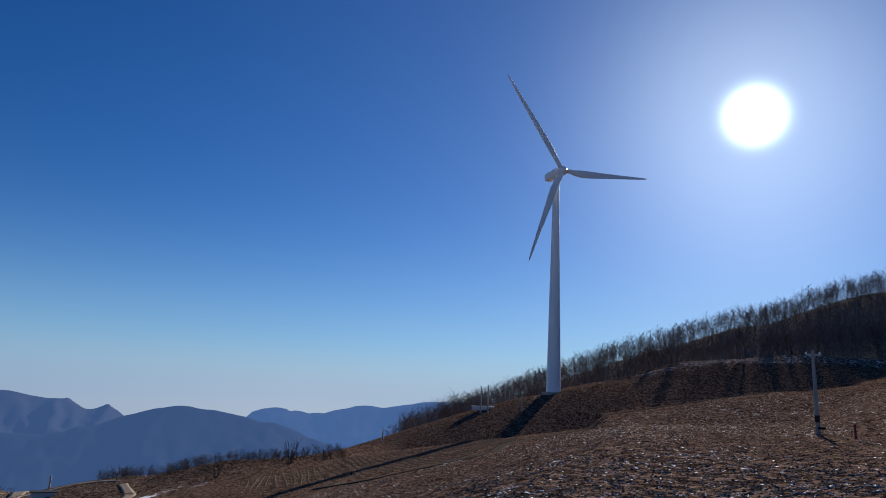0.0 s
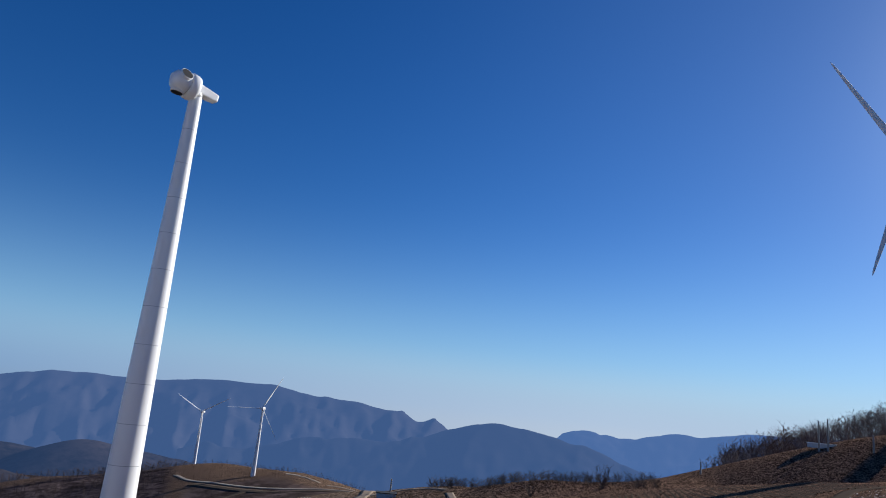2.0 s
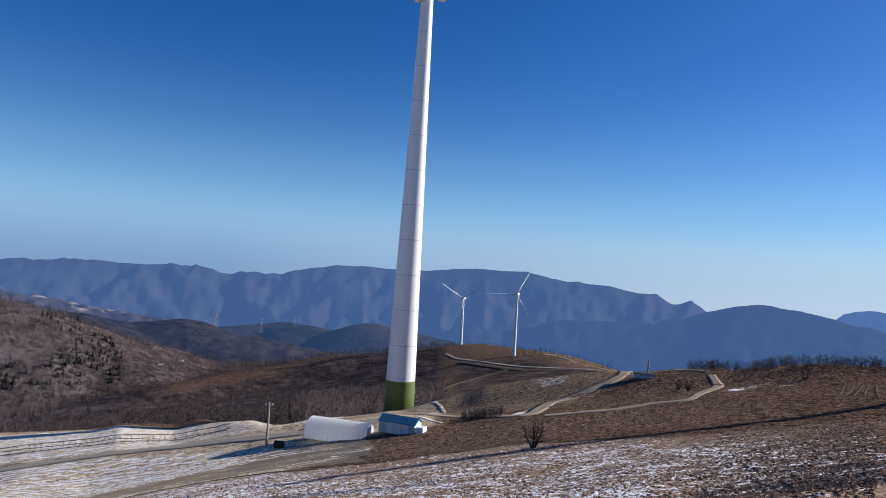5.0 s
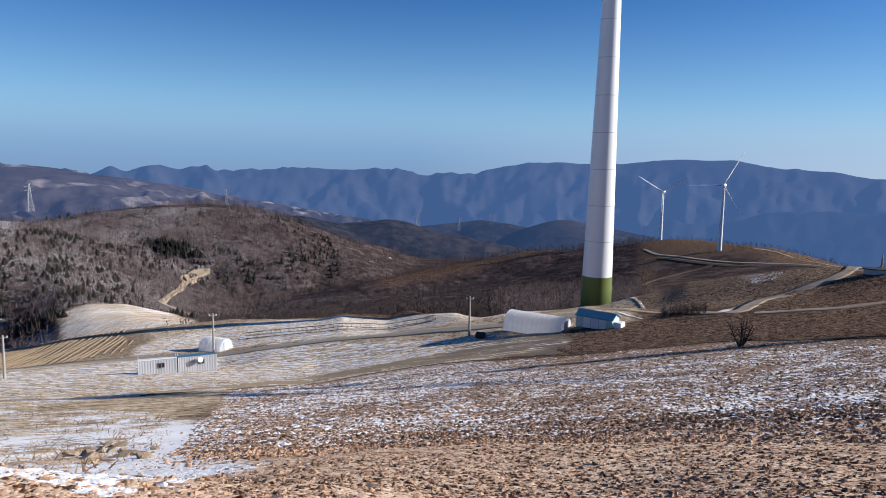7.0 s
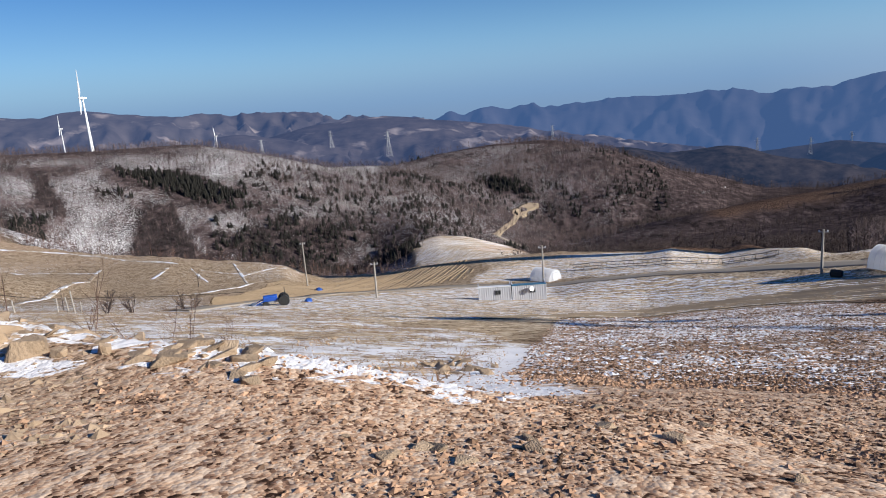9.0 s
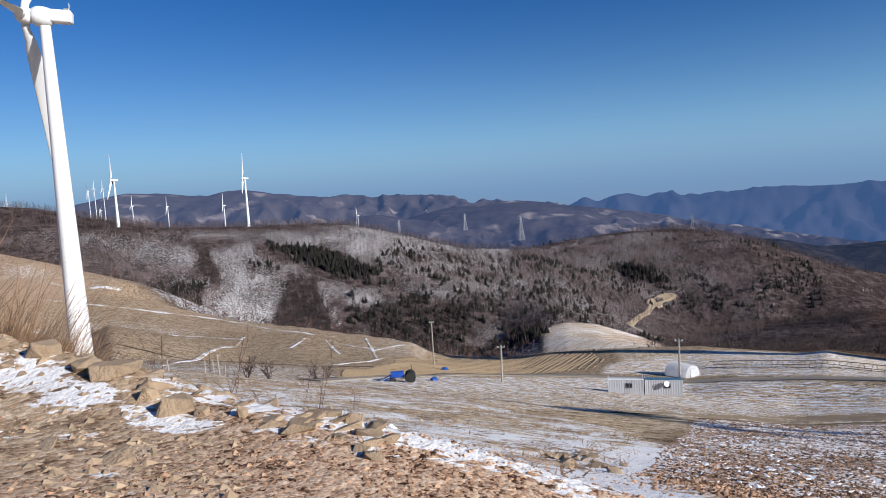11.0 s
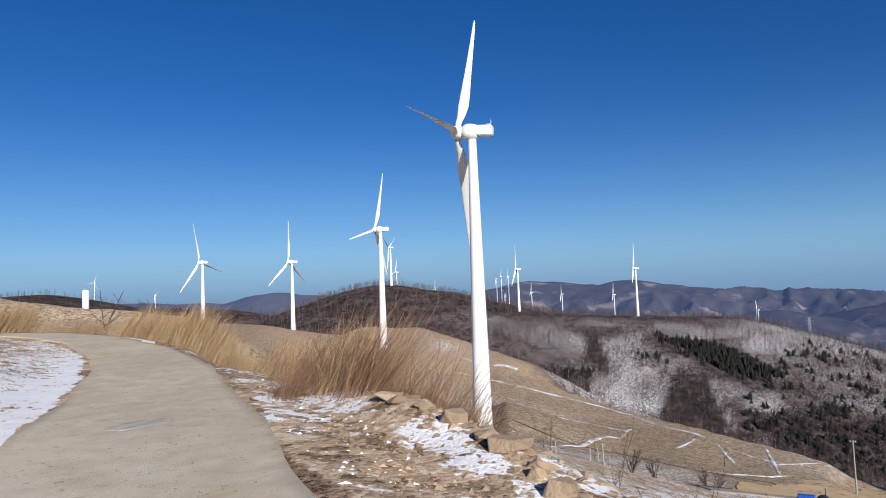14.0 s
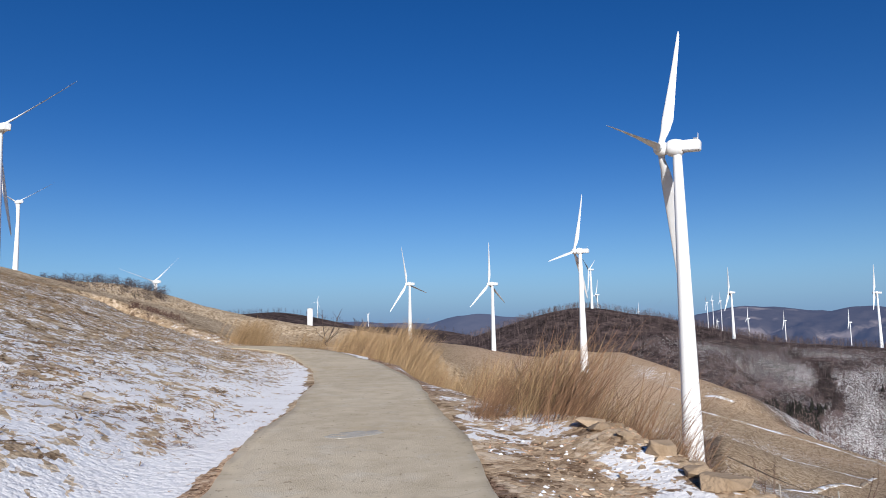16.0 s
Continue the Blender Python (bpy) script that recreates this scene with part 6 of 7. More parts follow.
def template(seed, thick=1.5, **kw):
    """A small bare tree of height 1 for the far woods: three-sided boughs that end in a point."""
    co, faces = [], []
    for a, b, r0, r1 in branches(seed, 1.0, **kw):
        q = (b - a).to_track_quat("Z", "Y").to_matrix()
        i = len(co)
        for k in range(3):
            co.append(a + q @ Vector((math.cos(math.tau * k / 3), math.sin(math.tau * k / 3), 0)) * max(r0, 0.009) * thick)
        co.append(b)
        faces += [(i, i + 1, i + 3), (i + 1, i + 2, i + 3), (i + 2, i, i + 3)]
    return np.array([tuple(c) for c in co]), np.array(faces)


def wood(name, places, seed, low, high, mat, label, category="woodland", kw=None, wide=1.15):
    g = np.random.default_rng(seed)
    kinds = [template(seed * 10 + k, **(kw or dict(limbs=6, twigs=0, spread=0.75, up=0.35, start=0.25))) for k in range(3)]
    for k, (co, faces) in enumerate(kinds):
        p = places[k::3]
        h = g.uniform(low, high, len(p))
        w = h * g.uniform(0.85, 1.3, len(p)) * wide
        scatter(name, co, faces, p - np.array([0, 0, 0.3]), g.uniform(0, math.tau, len(p)), np.stack([w, w, h], 1), mat, label, category)


def bare(x, y):
    return wooded(x, y) * (1 - in_any(x, y, PINES)) * (1 - 0.5 * smooth(fbm(x, y, 90, 61, 4), 0.02, 0.2))


wood("bare_woodland", stand(7800, 78, 152, 225, 860, bare, 1), 1, 5.5, 9.5, PALE_BARK, "grey leafless woodland covering the snowy hillside")
wood("bare_woodland", stand(9500, 84, 142, 300, 840, bare, 7), 7, 4.5, 9.0, BARK, "grey leafless woodland covering the snowy hillside")
wood("bare_woodland", stand(2500, 74, 84, 480, 960, bare, 8), 8, 5.0, 8.5, PALE_BARK, "grey leafless woodland on the round hill")
wood("bare_woodland", stand(2400, 42, 57, 150, 420, bare, 9), 9, 4.0, 7.0, PALE_BARK, "grey leafless woodland below the tower yard")
wood("bare_woodland", stand(3000, 56, 84, 150, 330, bare, 10), 10, 4.0, 7.0, BARK, "dark leafless woodland below the fields")
wood("bare_woodland", stand(6800, 44, 82, 300, 960, bare, 2), 2, 5.0, 8.5, BARK, "dark leafless woodland on the valley slopes")
wood("bare_woodland", stand(3800, 50, 100, 900, 1650, wooded, 3), 3, 8, 12, BARK, "brown leafless woods on the hills behind", kw=dict(limbs=4, twigs=0, spread=0.8, up=0.3, start=0.2), wide=1.5)
wood("bare_thicket", stand(9000, 108, 123, 500, 700, lambda x, y: in_any(x, y, DENSE, 40), 4), 4, 4, 7, THICKET, "dense dark grey larch thicket on the hillside")
wood("bare_thicket", stand(6000, 90, 108, 390, 560, lambda x, y: 0.85 * in_any(x, y, LOW_SCRUB, 60), 15), 15, 3, 6, THICKET, "dark tangled scrub at the foot of the hillside")
wood("bare_thicket", stand(900, 93, 126, 165, 260, lambda x, y: (np.abs(toward(x, y, 72) - 166) < 7) * 1.0, 5), 5, 3, 6, RED_TWIG, "brown scrub along the edge of the fields")
wood("bare_woodland", stand(1500, 128, 170, 600, 1050, wooded, 6), 6, 6, 10, BARK, "brown leafless woods on the round hill")


def pine_template(seed):
    rnd = random.Random(seed)
    co, faces = [], []
    for tier in range(6):
        z0, z1 = 0.08 + tier * 0.145, 0.32 + tier * 0.145
        rad = 0.24 * (1 - tier / 6.6)
        for k in range(6):
            a = math.tau * (k + rnd.random() * 0.6) / 6
            d = rad * rnd.uniform(0.7, 1.2)
            i = len(co)
            wob = rnd.uniform(-0.04, 0.02)
            co += [(0.0, 0.0, min(1.0, z1)), (d * math.cos(a - 0.55), d * math.sin(a - 0.55), z0 + wob), (d * 1.15 * math.cos(a), d * 1.15 * math.sin(a), z0 + wob - 0.03), (d * math.cos(a + 0.55), d * math.sin(a + 0.55), z0 + wob)]
            faces += [(i, i + 1, i + 2), (i, i + 2, i + 3)]
    i = len(co)
    co += [(0.02, 0, 0), (-0.01, 0.017, 0), (-0.01, -0.017, 0), (0, 0, 0.5)]
    faces += [(i, i + 1, i + 3), (i + 1, i + 2, i + 3), (i + 2, i, i + 3)]
    return np.array(co), np.array(faces)


def pines(places, seed, low, high, label, wide=1.0):
    g = np.random.default_rng(seed)
    co, faces = pine_template(seed)
    h = g.uniform(low, high, len(places))
    w = h * g.uniform(0.8, 1.35, len(places)) * wide
    scatter("pine_stand", co, faces, places - np.array([0, 0, 0.3]), g.uniform(0, math.tau, len(places)), np.stack([w, w, h], 1), NEEDLE, label, "conifers")


pines(stand(26000, 79, 124, 380, 820, lambda x, y: in_any(x, y, PINES, 14), 11), 11, 4.5, 7.5, "dark green pine plantation among bare woods")
pines(stand(2800, 70, 108, 240, 900, lambda x, y: wooded(x, y) * smooth(fbm(x, y, 120, 71, 4), -0.02, 0.25), 12), 12, 3, 6, "scattered dark pines on the snowy hillside", 1.45)
pines(stand(900, 90, 108, 390, 560, lambda x, y: 0.7 * in_any(x, y, LOW_SCRUB, 60), 16), 16, 3, 6, "dark pines scattered through the scrub", 1.5)

# the wood on the ridge towards the sun: every tree of its front rows
TREE_PARTS = [branches(500 + k, 1.0, stems=1 + (k % 3 == 2), limbs=13, twigs=5, spread=0.75, up=0.45, start=0.36) for k in range(6)]
TRUNKS = [bough_mesh("trunk", [q for q in p if q[2] > 0.0057], PALE_BARK, 1.0, 5) for p in TREE_PARTS]
CROWNS = [bough_mesh("crown", [q for q in p if q[2] <= 0.0057], RED_TWIG if k % 2 else PALE_BARK, 0.95) for k, p in enumerate(TREE_PARTS)]
edge_trees = stand(4200, -44, 8, 160, 300, wooded, 21)
order = np.argsort(np.hypot(edge_trees[:, 0], edge_trees[:, 1]) + 0.55 * np.degrees(np.arctan2(edge_trees[:, 0], edge_trees[:, 1])) * -1.0)
spots = edge_trees[order]
first = None
g = np.random.default_rng(22)
for k, p in enumerate(spots[:290]):
    s = g.uniform(6.0, 8.6) * (1 + 0.25 * float(smooth(math.degrees(math.atan2(p[0], p[1])), 14, 34)))
    t = thing("bare_tree", "leafless grey-brown tree at the edge of the ridge wood", "tree", p - np.array([0, 0, 0.2]), g.uniform(0, 360), "bare trees of the ridge wood")
    t.scale = (s * 1.1, s * 1.1, s)
    part("trunk", None, None, t, mesh=TRUNKS[k % 6])
    part("crown", None, None, t, mesh=CROWNS[k % 6])
rest = spots[290:]
wood("bare_woodland", rest, 23, 6.2, 8.8, PALE_BARK, "leafless wood rising over the ridge", kw=dict(thick=0.8, limbs=11, twigs=1, spread=0.75, up=0.45, start=0.38), wide=1.1)

# scrub along the field edge and on the far rise
wood("scrub", stand(620, 7, 25, 118, 130, lambda x, y: x * 0 + 1.0, 31), 31, 0.7, 2.2, BARK, "leafless scrub along the edge of the upper field", kw=dict(thick=0.8, limbs=12, twigs=3, spread=0.8, up=0.5, start=0.1), wide=1.3)
wood("scrub", stand(260, 170.5, 179, 150, 172, lambda x, y: x * 0 + 1.0, 32), 32, 1.2, 2.6, BARK, "low dark scrub on the brow of the field", kw=dict(limbs=9, twigs=1, spread=0.9, up=0.4, start=0.05), wide=1.6)
wood("scrub", stand(160, 39.5, 43, 92, 98, lambda x, y: x * 0 + 1.0, 33), 33, 0.8, 2.0, BARK, "leafless scrub below the turbine field", kw=dict(limbs=8, twigs=1, spread=0.8, up=0.5, start=0.1), wide=1.2)
wood("scrub", stand(200, 169, 173, 60, 70, lambda x, y: x * 0 + 1.0, 34), 34, 0.4, 0.9, RED_TWIG, "low brown brambles on the bank", kw=dict(limbs=8, twigs=1, spread=1.0, up=0.3, start=0.05), wide=1.8)
wood("scrub", stand(900, 30, 48, 500, 680, lambda x, y: smooth(height(x, y) + 0.115 * np.hypot(x, y), -14, -8) * 0.9, 35), 35, 2.0, 4.5, BARK, "leafless scrub on the crest of the turbine knoll", wide=1.4)


def shrub(az, r, tall, label, seed, stems=4, mat=None, limbs=8, spread=0.8, up=0.4, thick=1.3):
    p = on_ground(az, r, 0.1)
    t = thing("bare_shrub", label, "shrub", p, seed * 40, "bare shrubs in the fields")
    parts = branches(900 + seed, tall, stems=stems, limbs=limbs, twigs=4, spread=spread, up=up, start=0.15)
    stems_only, twigs_only = [q for q in parts if q[2] > tall * 0.006], [q for q in parts if q[2] <= tall * 0.006]
    part("stem", None, None, t, mesh=bough_mesh("stem", stems_only, mat or BARK, thick, 4))
    part("crown", None, None, t, mesh=bough_mesh("crown", twigs_only, mat or BARK, thick * 1.4))
    return t


shrub(36.8, 50.5, 2.2, "gnarled black leafless shrub on the stony field", 1, 5, SOCKET_DARK, 10, 0.9, 0.25, 2.2)
shrub(116.7, 60, 2.4, "bushy leafless shrub beside the lower field", 2, 6)
shrub(114.9, 62, 2.2, "bushy leafless shrub beside the lower field", 3, 6)
shrub(111.1, 81, 2.6, "leafless shrub at the end of the lane", 4, 5)
shrub(110.2, 84, 2.2, "leafless shrub at the end of the lane", 5, 5)
shrub(109.7, 143, 4.0, "small leafless tree in the stubble field", 6, 1)
shrub(119.5, 78, 2.6, "small leafless tree in the stubble field", 7, 1)
shrub(90.6, 178, 3.4, "dark little tree before the snowy field", 8, 2)
shrub(16.8, 111, 2.4, "dark leafless bush on the field edge", 9, 6, thick=2.0)
# two bushes added to stand in for a dark, shaded mound of soil
shrub(24.9, 105, 1.8, "dark low bush added in place of a shaded soil mound", 13, 7, thick=2.4)
shrub(25.6, 107, 1.4, "dark low bush added in place of a shaded soil mound", 14, 7, thick=2.4)
shrub(11.3, 118, 4.2, "rounded leafless tree on the field edge", 10, 5)
shrub(158.0, 55, 3.4, "leafless sapling behind the roadside grass", 11, 2)
shrub(155.5, 60, 2.8, "leafless sapling behind the roadside grass", 12, 2)
for k, (az, r, tall) in enumerate(((122.4, 8.4, 1.25), (119.2, 7.3, 1.1), (113.8, 6.6, 0.95), (111.5, 6.4, 0.9), (109.0, 6.1, 0.75), (105.6, 6.2, 0.6), (126.8, 9.8, 1.2))):
    shrub(az, r, tall, "thin reddish bare twigs growing from the spoil bank", 20 + k, 2, RED_TWIG, 7, 0.6, 0.6, 0.4)

# ---- dry roadside grass ----
def stalk_template(seed, w):
    """A few withered stalks lying this way and that."""
    rnd = random.Random(seed)
    co, faces = [], []
    for k in range(6):
        a, x, y, n = rnd.uniform(0, math.tau), rnd.uniform(-0.9, 0.9), rnd.uniform(-0.9, 0.9), rnd.uniform(0.5, 1.3)
        dx, dy, h = math.cos(a), math.sin(a), rnd.uniform(0.05, 0.4)
        i = len(co)
        co += [(x - dy * w, y + dx * w, 0.0), (x + dy * w, y - dx * w, 0.02), (x + dx * n, y + dy * n, h)]
        faces.append((i, i + 1, i + 2))
    return np.array(co), np.array(faces)


def blade_template(seed):
    """A tuft of thin dry stems that bend over, some with a slack plume."""
    rnd = random.Random(seed)
    co, faces = [], []
    for k in range(7):
        a, lean, h, x, y = rnd.uniform(0, math.tau), rnd.uniform(0.08, 0.5), rnd.uniform(0.3, 1.0), rnd.uniform(-0.2, 0.2), rnd.uniform(-0.2, 0.2)
        dx, dy, w = math.cos(a) * lean, math.sin(a) * lean, 0.0030
        sx, sy = -math.sin(a) * w, math.cos(a) * w
        i = len(co)
        for f, ww in ((0, 1.0), (0.4, 0.9), (0.75, 0.7)):
            cx, cy = x + dx * f ** 1.8, y + dy * f ** 1.8
            co += [(cx + sx * ww, cy + sy * ww, h * f), (cx - sx * ww, cy - sy * ww, h * f)]
        co.append((x + dx * 1.25, y + dy * 1.25, h * rnd.uniform(0.9, 1.0)))
        faces += [(i, i + 1, i + 3), (i, i + 3, i + 2), (i + 2, i + 3, i + 5), (i + 2, i + 5, i + 4), (i + 4, i + 5, i + 6)]
    return np.array(co), np.array(faces)


def road_side(n, s0, s1, o0, o1, seed):
    """Places beside the road: s metres along it from the camera, o metres to its right."""
    g = np.random.default_rng(seed)
    line = curve_points(ROAD[5:], 0.5)
    seg = np.cumsum(np.r_[6.0, np.linalg.norm(np.diff(line, axis=0), axis=1)])
    s, o = g.uniform(s0, s1, n), g.uniform(o0, o1, n)
    px, py = np.interp(s, seg, line[:, 0]), np.interp(s, seg, line[:, 1])
    qx, qy = np.interp(s + 0.5, seg, line[:, 0]), np.interp(s + 0.5, seg, line[:, 1])
    d = np.stack([qx - px, qy - py], 1)
    d /= np.linalg.norm(d, axis=1)[:, None]
    x, y = px + d[:, 1] * o, py - d[:, 0] * o
    # it grows in tussocks
    ok = value_noise(x, y, 1.1, 500 + seed) + 0.6 * value_noise(x, y, 4.0, 510) > 0.72
    # nothing tall on the bare brow of the spoil
    ok &= (np.degrees(np.arctan2(-x, y)) > 128.6 + 2 * value_noise(x, y, 2.0, 530)) | (np.hypot(x, y) > 26)
    x, y = x[ok], y[ok]
    return np.stack([x, y, height(x, y) - 0.03], 1)


def grass(places, seed, low, high, mat, label, lean, lying=0.0):
    g = np.random.default_rng(seed)
    co, faces = stalk_template(seed, lying) if lying else blade_template(seed)
    h = g.uniform(low, high, len(places)) * (0.55 + 0.75 * value_noise(places[:, 0], places[:, 1], 2.6, 540))
    w = h * g.uniform(0.7, 1.2, len(places))
    turn = g.uniform(0, math.tau, len(places))
    # the wind leans all of it one way
    lx, ly = lean
    l2 = np.stack([lx * np.cos(turn) + ly * np.sin(turn), -lx * np.sin(turn) + ly * np.cos(turn)], 1) * g.uniform(0.5, 1.4, len(places))[:, None]
    l3 = np.concatenate([l2, np.zeros((len(places), 1))], 1)
    return scatter("dry_grass", co, faces, places, turn, np.stack([w, w, h], 1), mat, label, "grass", lean=l3)


LEAN = (-0.42, 0.36)
grass(road_side(6400, 10.5, 26, 2.7, 5.8, 41), 41, 0.4, 1.45, STRAW, "tall dry straw-coloured grass along the road", LEAN)
grass(road_side(6000, 24, 52, 2.3, 6.5, 42), 42, 0.9, 2.4, STRAW, "tall dry straw-coloured grass along the road", LEAN)
grass(road_side(6600, 9.5, 40, 2.8, 6.4, 43), 43, 0.4, 1.7, RED_STRAW, "reddish dry weeds among the roadside grass", LEAN)
grass(road_side(150, 10.8, 12.6, 1.9, 2.5, 44), 44, 0.5, 0.9, RED_STRAW, "low reddish weeds at the road edge", LEAN)
grass(road_side(260, 9.4, 13, 3.9, 5.6, 45), 45, 0.4, 1.0, RED_STRAW, "sparse dry stems on the spoil bank", LEAN)
grass(road_side(240, 8, 26, 2.0, 3.4, 49), 49, 0.1, 0.4, RED_STRAW, "short brown tufts on the snowy verge", LEAN)
grass(stand(5000, 84, 126, 6, 66, lambda x, y: inside(x, y, LOWER_GRASS) * 0.9, 46), 46, 0.1, 0.28, STRAW, "short withered grass on the lower field", (0.5, 0.3), 0.06)
grass(stand(2500, 84, 126, 6, 66, lambda x, y: inside(x, y, LOWER_GRASS) * 0.9, 50), 50, 0.1, 0.28, RED_STRAW, "brown withered weeds on the lower field", (0.5, 0.3), 0.06)
# withered stalks lying through the snow of the bank
bank_spots = stand(6500, 155, 188, 4, 60, lambda x, y: (toward(x, y, 244.5) > 1.7) * smooth(toward(x, y, 244.5), 1.4, 7.5), 47)
near_bank = np.hypot(bank_spots[:, 0], bank_spots[:, 1]) < 22
grass(bank_spots[near_bank], 47, 0.10, 0.22, RED_STRAW, "withered brown stalks lying in the snow", (0.6, 0.4), 0.05)
grass(bank_spots[~near_bank], 51, 0.12, 0.3, STRAW, "withered pale brown stalks lying in the snow", (0.6, 0.4), 0.07)
grass(stand(5000, 155, 186, 5, 60, lambda x, y: (toward(x, y, 244.5) > 2.5) * 0.9, 48), 48, 0.1, 0.24, STRAW, "withered pale stalks lying in the snow", (0.6, 0.4), 0.06)
near_weeds = stand(1500, 155, 188, 3.5, 16, lambda x, y: (toward(x, y, 244.5) > 2.2) * smooth(value_noise(x, y, 1.6, 520), 0.45, 0.8), 52)
grass(near_weeds, 52, 0.08, 0.2, RED_STRAW, "tufts of dead brown weeds poking through the snow", (0.5, 0.3), 0.05)

# ---- stones and clods ----
def stone_mesh(seed, flat=0.7):
    """A broken angular block: the hull of a few corners, its edges slightly worn."""
    rnd = random.Random(seed)
    bm = bmesh.new()
    for k in range(13):
        v = Vector((rnd.uniform(-1, 1), rnd.uniform(-1, 1), rnd.uniform(-1, 1)))
        v = v / max(abs(v.x), abs(v.y), abs(v.z)) * rnd.uniform(0.8, 1.0)
        bm.verts.new((v.x * 0.5, v.y * 0.46, v.z * 0.5 * flat))
    out = bmesh.ops.convex_hull(bm, input=bm.verts)
    bmesh.ops.delete(bm, geom=[g for g in out["geom_interior"] if isinstance(g, bmesh.types.BMVert)], context="VERTS")
    bmesh.ops.bevel(bm, geom=list(bm.edges), offset=0.018, segments=1, affect="EDGES")
    me = bpy.data.meshes.new("stone")
    bm.to_mesh(me)
    bm.free()
    me.materials.append(STONE)
    return me


STONES = [stone_mesh(k, flat=(0.4, 0.6, 0.5, 0.75, 0.35, 0.55)[k]) for k in range(6)]
rs = random.Random(5)


def stone(az, r, size, label="angular ochre rock on the spoil bank", lift=0.0, group="rocks of the spoil bank", name="rock"):
    p = on_ground(az, r)
    ob = tagged(new(name, STONES[rs.randrange(6)]), label, "rock", group)
    ob.matrix_basis = pose(p.x, p.y, p.z + size * (lift - 0.1), rs.uniform(-25, 25), rs.uniform(-25, 25), rs.uniform(0, 360)) @ Matrix.Diagonal((size * rs.uniform(1.0, 1.5), size * rs.uniform(0.8, 1.1), size * rs.uniform(0.8, 1.1), 1))
    return ob


# the big blocks along the brow of the bank
for az, r, size in ((132.4, 9.4, 0.62), (131.0, 9.0, 0.45), (128.6, 8.5, 0.30), (126.6, 8.0, 0.34), (125.4, 7.6, 0.5), (124.2, 7.2, 0.42), (123.1, 7.0, 0.5), (121.6, 6.7, 0.5), (120.4, 6.5, 0.46), (119.2, 6.2, 0.36),
                    (118.0, 6.0, 0.42), (116.2, 5.8, 0.30), (114.2, 5.5, 0.42), (112.6, 5.35, 0.34), (110.8, 5.2, 0.24), (108.4, 5.1, 0.16), (135.0, 9.6, 0.4), (137.2, 9.2, 0.22), (128.4, 7.0, 0.14), (133.5, 7.6, 0.16)):
    stone(az + rs.uniform(-0.6, 0.6), r + rs.uniform(-0.25, 0.3), size * rs.uniform(0.65, 0.95), lift=-0.1)
def block(az, r, wide, deep, tall, turn, kind):
    p = on_ground(az, r)
    ob = tagged(new("rock", STONES[kind]), "large split slab of tan rock on the spoil bank", "rock", "rocks of the spoil bank")
    size = STONES[kind].vertices
    k = 0.5 / max(abs(v.co.z) for v in size)
    ob.matrix_basis = pose(p.x, p.y, p.z + tall * 0.04, rs.uniform(-7, 7), rs.uniform(-7, 7), turn) @ Matrix.Diagonal((wide * 0.78, deep * 0.8, tall * k * 0.72, 1))


for spec in ((131.0, 8.3, 0.56, 0.4, 0.42, 128, 3), (128.2, 7.6, 0.42, 0.34, 0.2, 140, 1), (126.3, 7.25, 0.66, 0.4, 0.28, 118, 4), (124.3, 6.5, 0.32, 0.26, 0.27, 150, 3), (122.4, 6.1, 0.46, 0.36, 0.32, 125, 5), (136.3, 9.75, 0.66, 0.5, 0.2, 140, 0),
             (113.0, 5.25, 0.38, 0.24, 0.17, 110, 2), (117.4, 5.75, 0.17, 0.16, 0.24, 100, 3), (120.4, 5.9, 0.2, 0.16, 0.16, 80, 5), (133.6, 8.9, 0.3, 0.26, 0.16, 95, 1)):
    block(*spec)
for k in range(70):
    along = rs.uniform(0, 1)
    stone(106 + 30 * along + rs.uniform(-1, 1), 5.0 + 4.4 * along + rs.uniform(-0.7, 0.5), rs.uniform(0.07, 0.26))
# the heap at the corner of the lower field
for k in range(26):
    stone(rs.uniform(85.0, 92), rs.uniform(9.0, 13.5), rs.uniform(0.12, 0.34), "weathered rock in the heap at the field corner", rs.uniform(0, 0.15), "rocks at the field corner")
# single stones on the rubble
for k in range(34):
    r = 3.0 * (16 / 3.0) ** rs.random()
    stone(rs.uniform(46, 118), r, rs.uniform(0.05, 0.12), "loose angular stone on the rubble", 0.0, "loose stones on the rubble", "stone")
for az, r, size in ((92.9, 3.3, 0.14), (91.8, 3.35, 0.18), (88.2, 3.1, 0.14), (75.6, 3.9, 0.14), (69.6, 3.8, 0.17), (82.0, 3.3, 0.13), (95.5, 3.2, 0.14), (127.5, 5.0, 0.26), (131.5, 5.6, 0.24), (138, 6.6, 0.2)):
    stone(az, r, size, "loose angular stone on the rubble", 0.0, "loose stones on the rubble", "stone")

octa = np.array([(0.5, 0.1, 0), (-0.5, -0.06, 0), (0.04, 0.46, 0.03), (-0.05, -0.5, -0.02), (0.1, 0.05, 0.38), (0, 0, -0.3)])
octa_faces = np.array([(0, 2, 4), (2, 1, 4), (1, 3, 4), (3, 0, 4)])


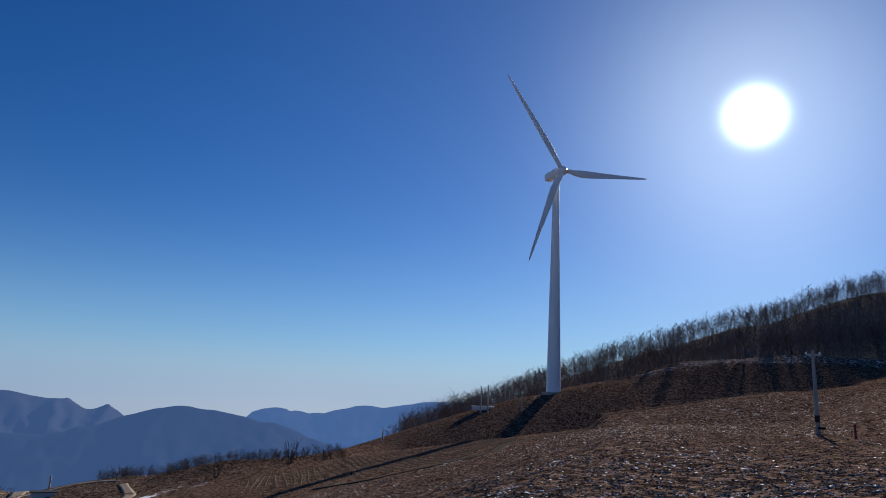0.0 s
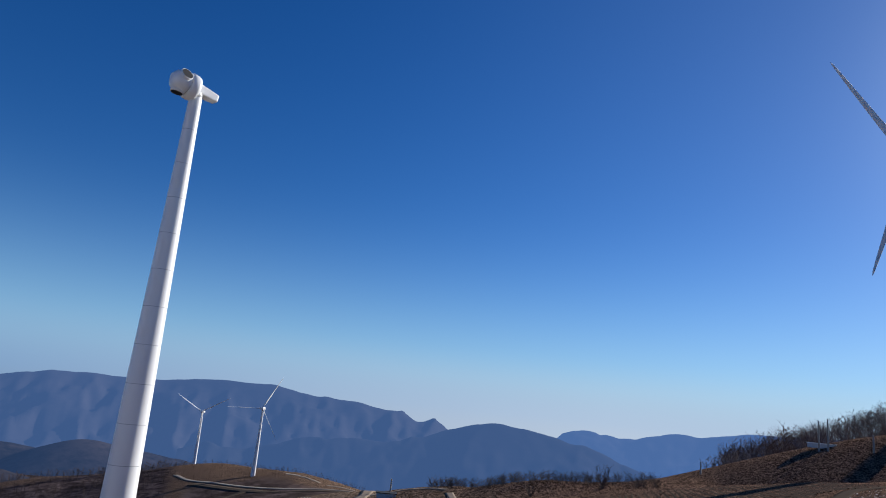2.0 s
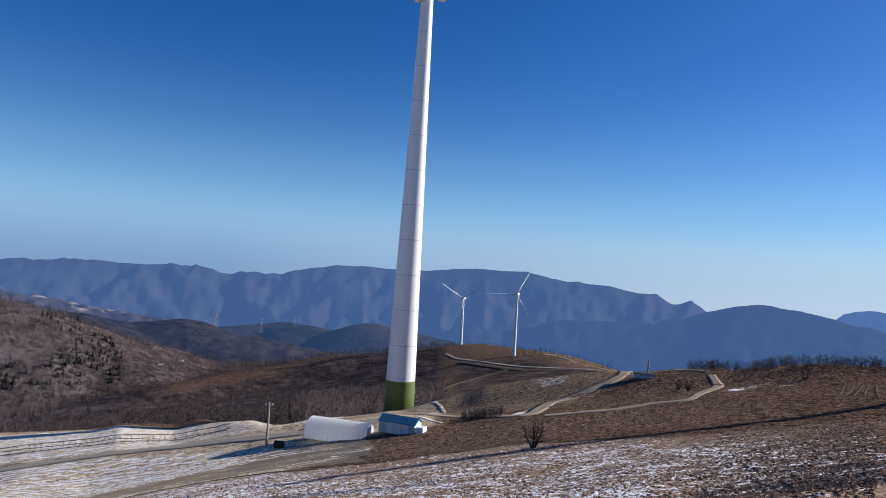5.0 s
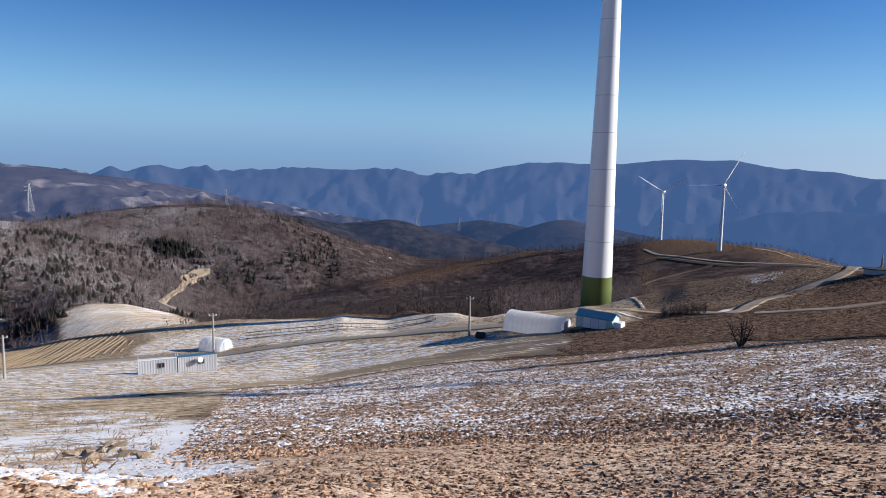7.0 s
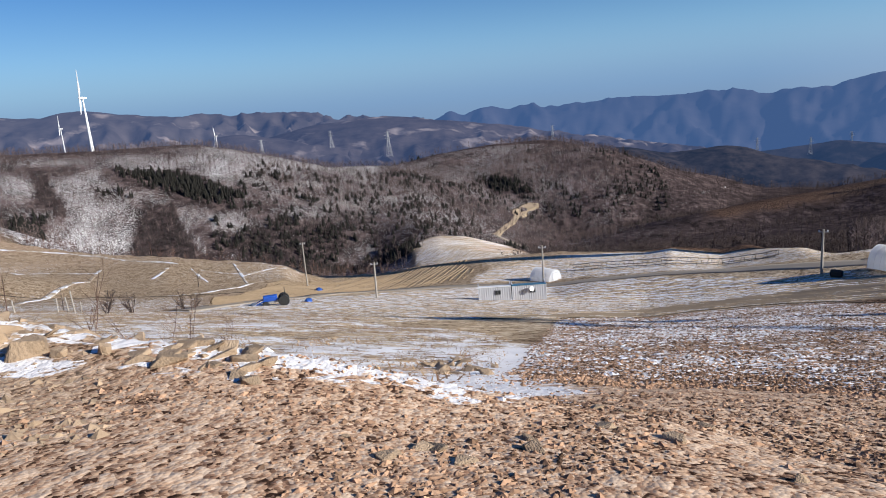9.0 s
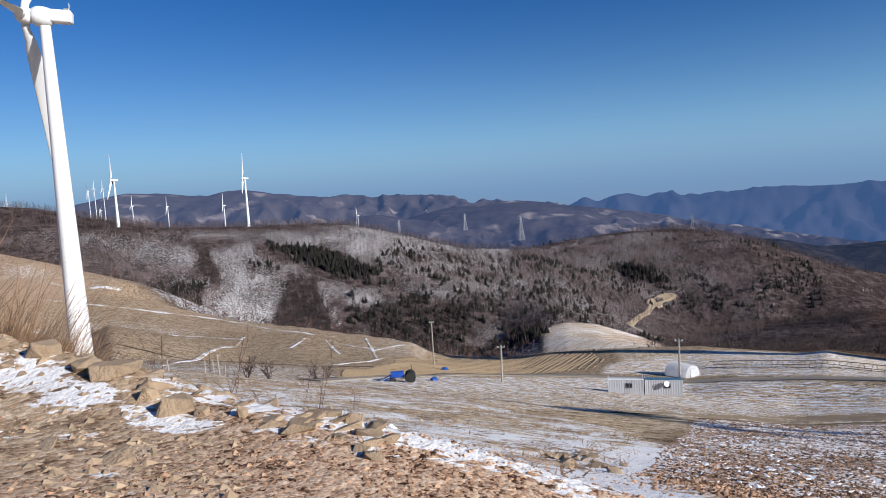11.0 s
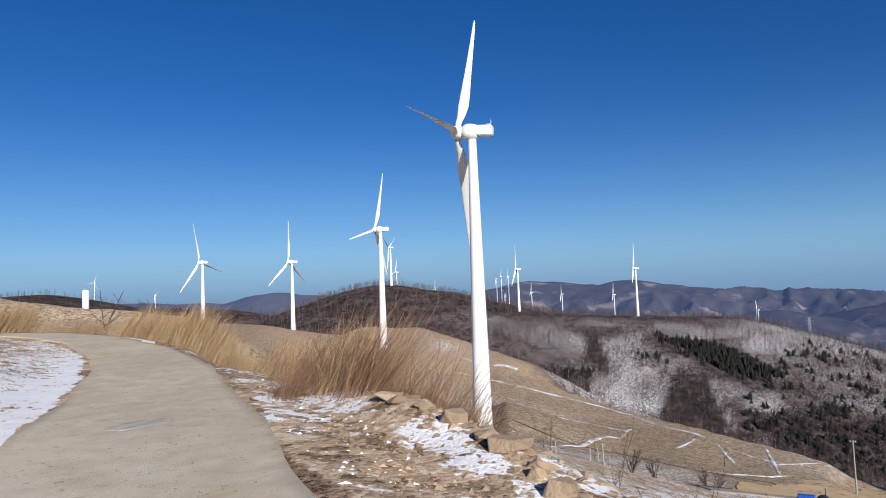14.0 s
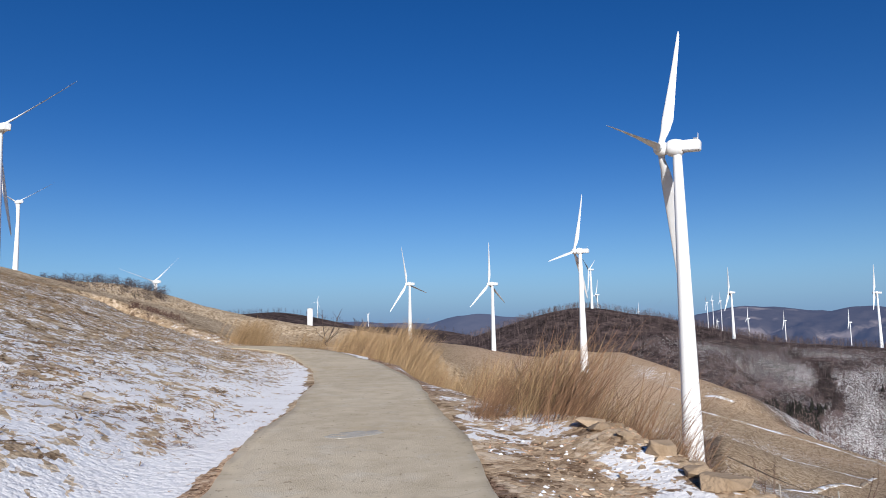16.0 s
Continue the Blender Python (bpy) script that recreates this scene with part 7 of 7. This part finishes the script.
def clods(n, az0, az1, r0, r1, low, high, where, mat, label, seed, grow=0.0):
    g = np.random.default_rng(seed)
    az, r = np.radians(g.uniform(az0, az1, n)), r0 * (r1 / r0) ** g.random(n)
    x, y = -r * np.sin(az), r * np.cos(az)
    ok = (where(x, y) > g.random(n)) & (near_line(x, y, ROAD) > 1.7)
    x, y, r = x[ok], y[ok], r[ok]
    s = low * (high / low) ** (g.random(len(x)) ** 1.7) + grow * r * g.random(len(x))
    sc = np.stack([s * g.uniform(0.7, 1.5, len(x)), s * g.uniform(0.6, 1.2, len(x)), s * g.uniform(0.4, 1.0, len(x))], 1)
    pos = np.stack([x, y, height(x, y) - 0.03 * s], 1)
    lean = np.concatenate([g.uniform(-0.5, 0.5, (len(x), 2)), np.zeros((len(x), 1))], 1)
    return scatter("clods", octa, octa_faces, pos, g.uniform(0, math.tau, len(x)), sc, mat, label, "clods", lean=lean)


field_at = lambda x, y: inside(x, y, CLOD_FIELD)
clods(42000, 12, 150, 2.4, 14, 0.008, 0.075, lambda x, y: smooth(fbm(x, y, 1.6, 171, 3), -0.28, 0.12) * smooth(toward(x, y, 72), 1.0, 2.5) * (1 - 0.6 * inside(x, y, LOWER_GRASS)), CLOD, "reddish rubble and broken stone beside the road", 61)
clods(33000, 12, 86, 7, 66, 0.03, 0.10, field_at, CLOD, "brown clods and stones of the rough field", 62, 0.003)
clods(26000, 12, 86, 9, 66, 0.03, 0.11, field_at, DARK_CLOD, "dark clods of the rough field", 63, 0.003)
clods(22000, -42, 24, 12, 118, 0.05, 0.13, field_at, GREY_CLOD, "dark clods of the upper field", 64, 0.002)
clods(7000, -42, 20, 12, 118, 0.04, 0.12, field_at, TAN_SOIL, "pale stones among the clods of the upper field", 65, 0.0015)
clods(3500, 60, 110, 30, 115, 0.1, 0.25, lambda x, y: inside(x, y, PALE_FURROWS), TAN_SOIL, "pale crop litter between the furrows", 66, 0.001)
clods(6000, 118, 160, 4, 32, 0.02, 0.13, lambda x, y: (toward(x, y, 244.5) < -1.8) * 1.0, STONE, "rubble on the road verge", 67)
clods(15000, 12, 80, 3, 13, 0.012, 0.07, lambda x, y: smooth(fbm(x, y, 1.6, 171, 3), -0.2, 0.2) * smooth(toward(x, y, 72), 1.0, 2.5) * 1.0, DARK_CLOD, "dark broken stone among the rubble", 70)


def lumps(n, az0, az1, r0, r1, where, seed, low=0.08, high=0.3):
    """Frozen lumps of snow."""
    ob = clods(n, az0, az1, r0, r1, low, high, where, SNOW, "frozen snow lumps", seed)
    ob.name = "snow_lumps"
    tagged(ob, "frozen snow lumps beside the road", "snow")
    return ob


lumps(900, 134, 166, 6, 42, lambda x, y: (toward(x, y, 244.5) < -1.5) * (near_line(x, y, ROAD) < 2.9) * 1.0, 68, 0.02, 0.11)
lumps(260, 84, 126, 4, 12, lambda x, y: np.exp(-((toward(x, y, 72) - 4.9) / 0.4) ** 2), 69, 0.06, 0.25)


def flecks(n, az0, az1, r0, r1, low, high, seed):
    """Thin leftovers of snow lying between the clods."""
    g = np.random.default_rng(seed)
    az, r = np.radians(g.uniform(az0, az1, n)), r0 * (r1 / r0) ** g.random(n)
    x, y = -r * np.sin(az), r * np.cos(az)
    ok = (field_at(x, y) > 0.5) & (smooth(r, 8, 19) > g.random(n)) & (fbm(x, y, 7, 163, 4) + 0.5 * fbm(x, y, 1.5, 165, 2) > g.uniform(-0.25, 0.5, n))
    x, y, r = x[ok], y[ok], r[ok]
    s = (low + (high - low) * g.random(len(x)) ** 2) * (0.6 + 0.02 * r)
    sc = np.stack([s * g.uniform(0.8, 1.6, len(x)), s * g.uniform(0.4, 1.0, len(x)), 0.03 + 0.15 * s * g.random(len(x))], 1)
    ob = scatter("snow_flecks", octa, octa_faces, np.stack([x, y, height(x, y) + 0.015], 1), g.uniform(0, math.tau, len(x)), sc, SNOW, "thin flecks of snow between the clods", "snow")
    return ob


flecks(11500, 27, 82, 9, 62, 0.03, 0.19, 71)
flecks(12000, -42, 10, 12, 112, 0.03, 0.12, 72)
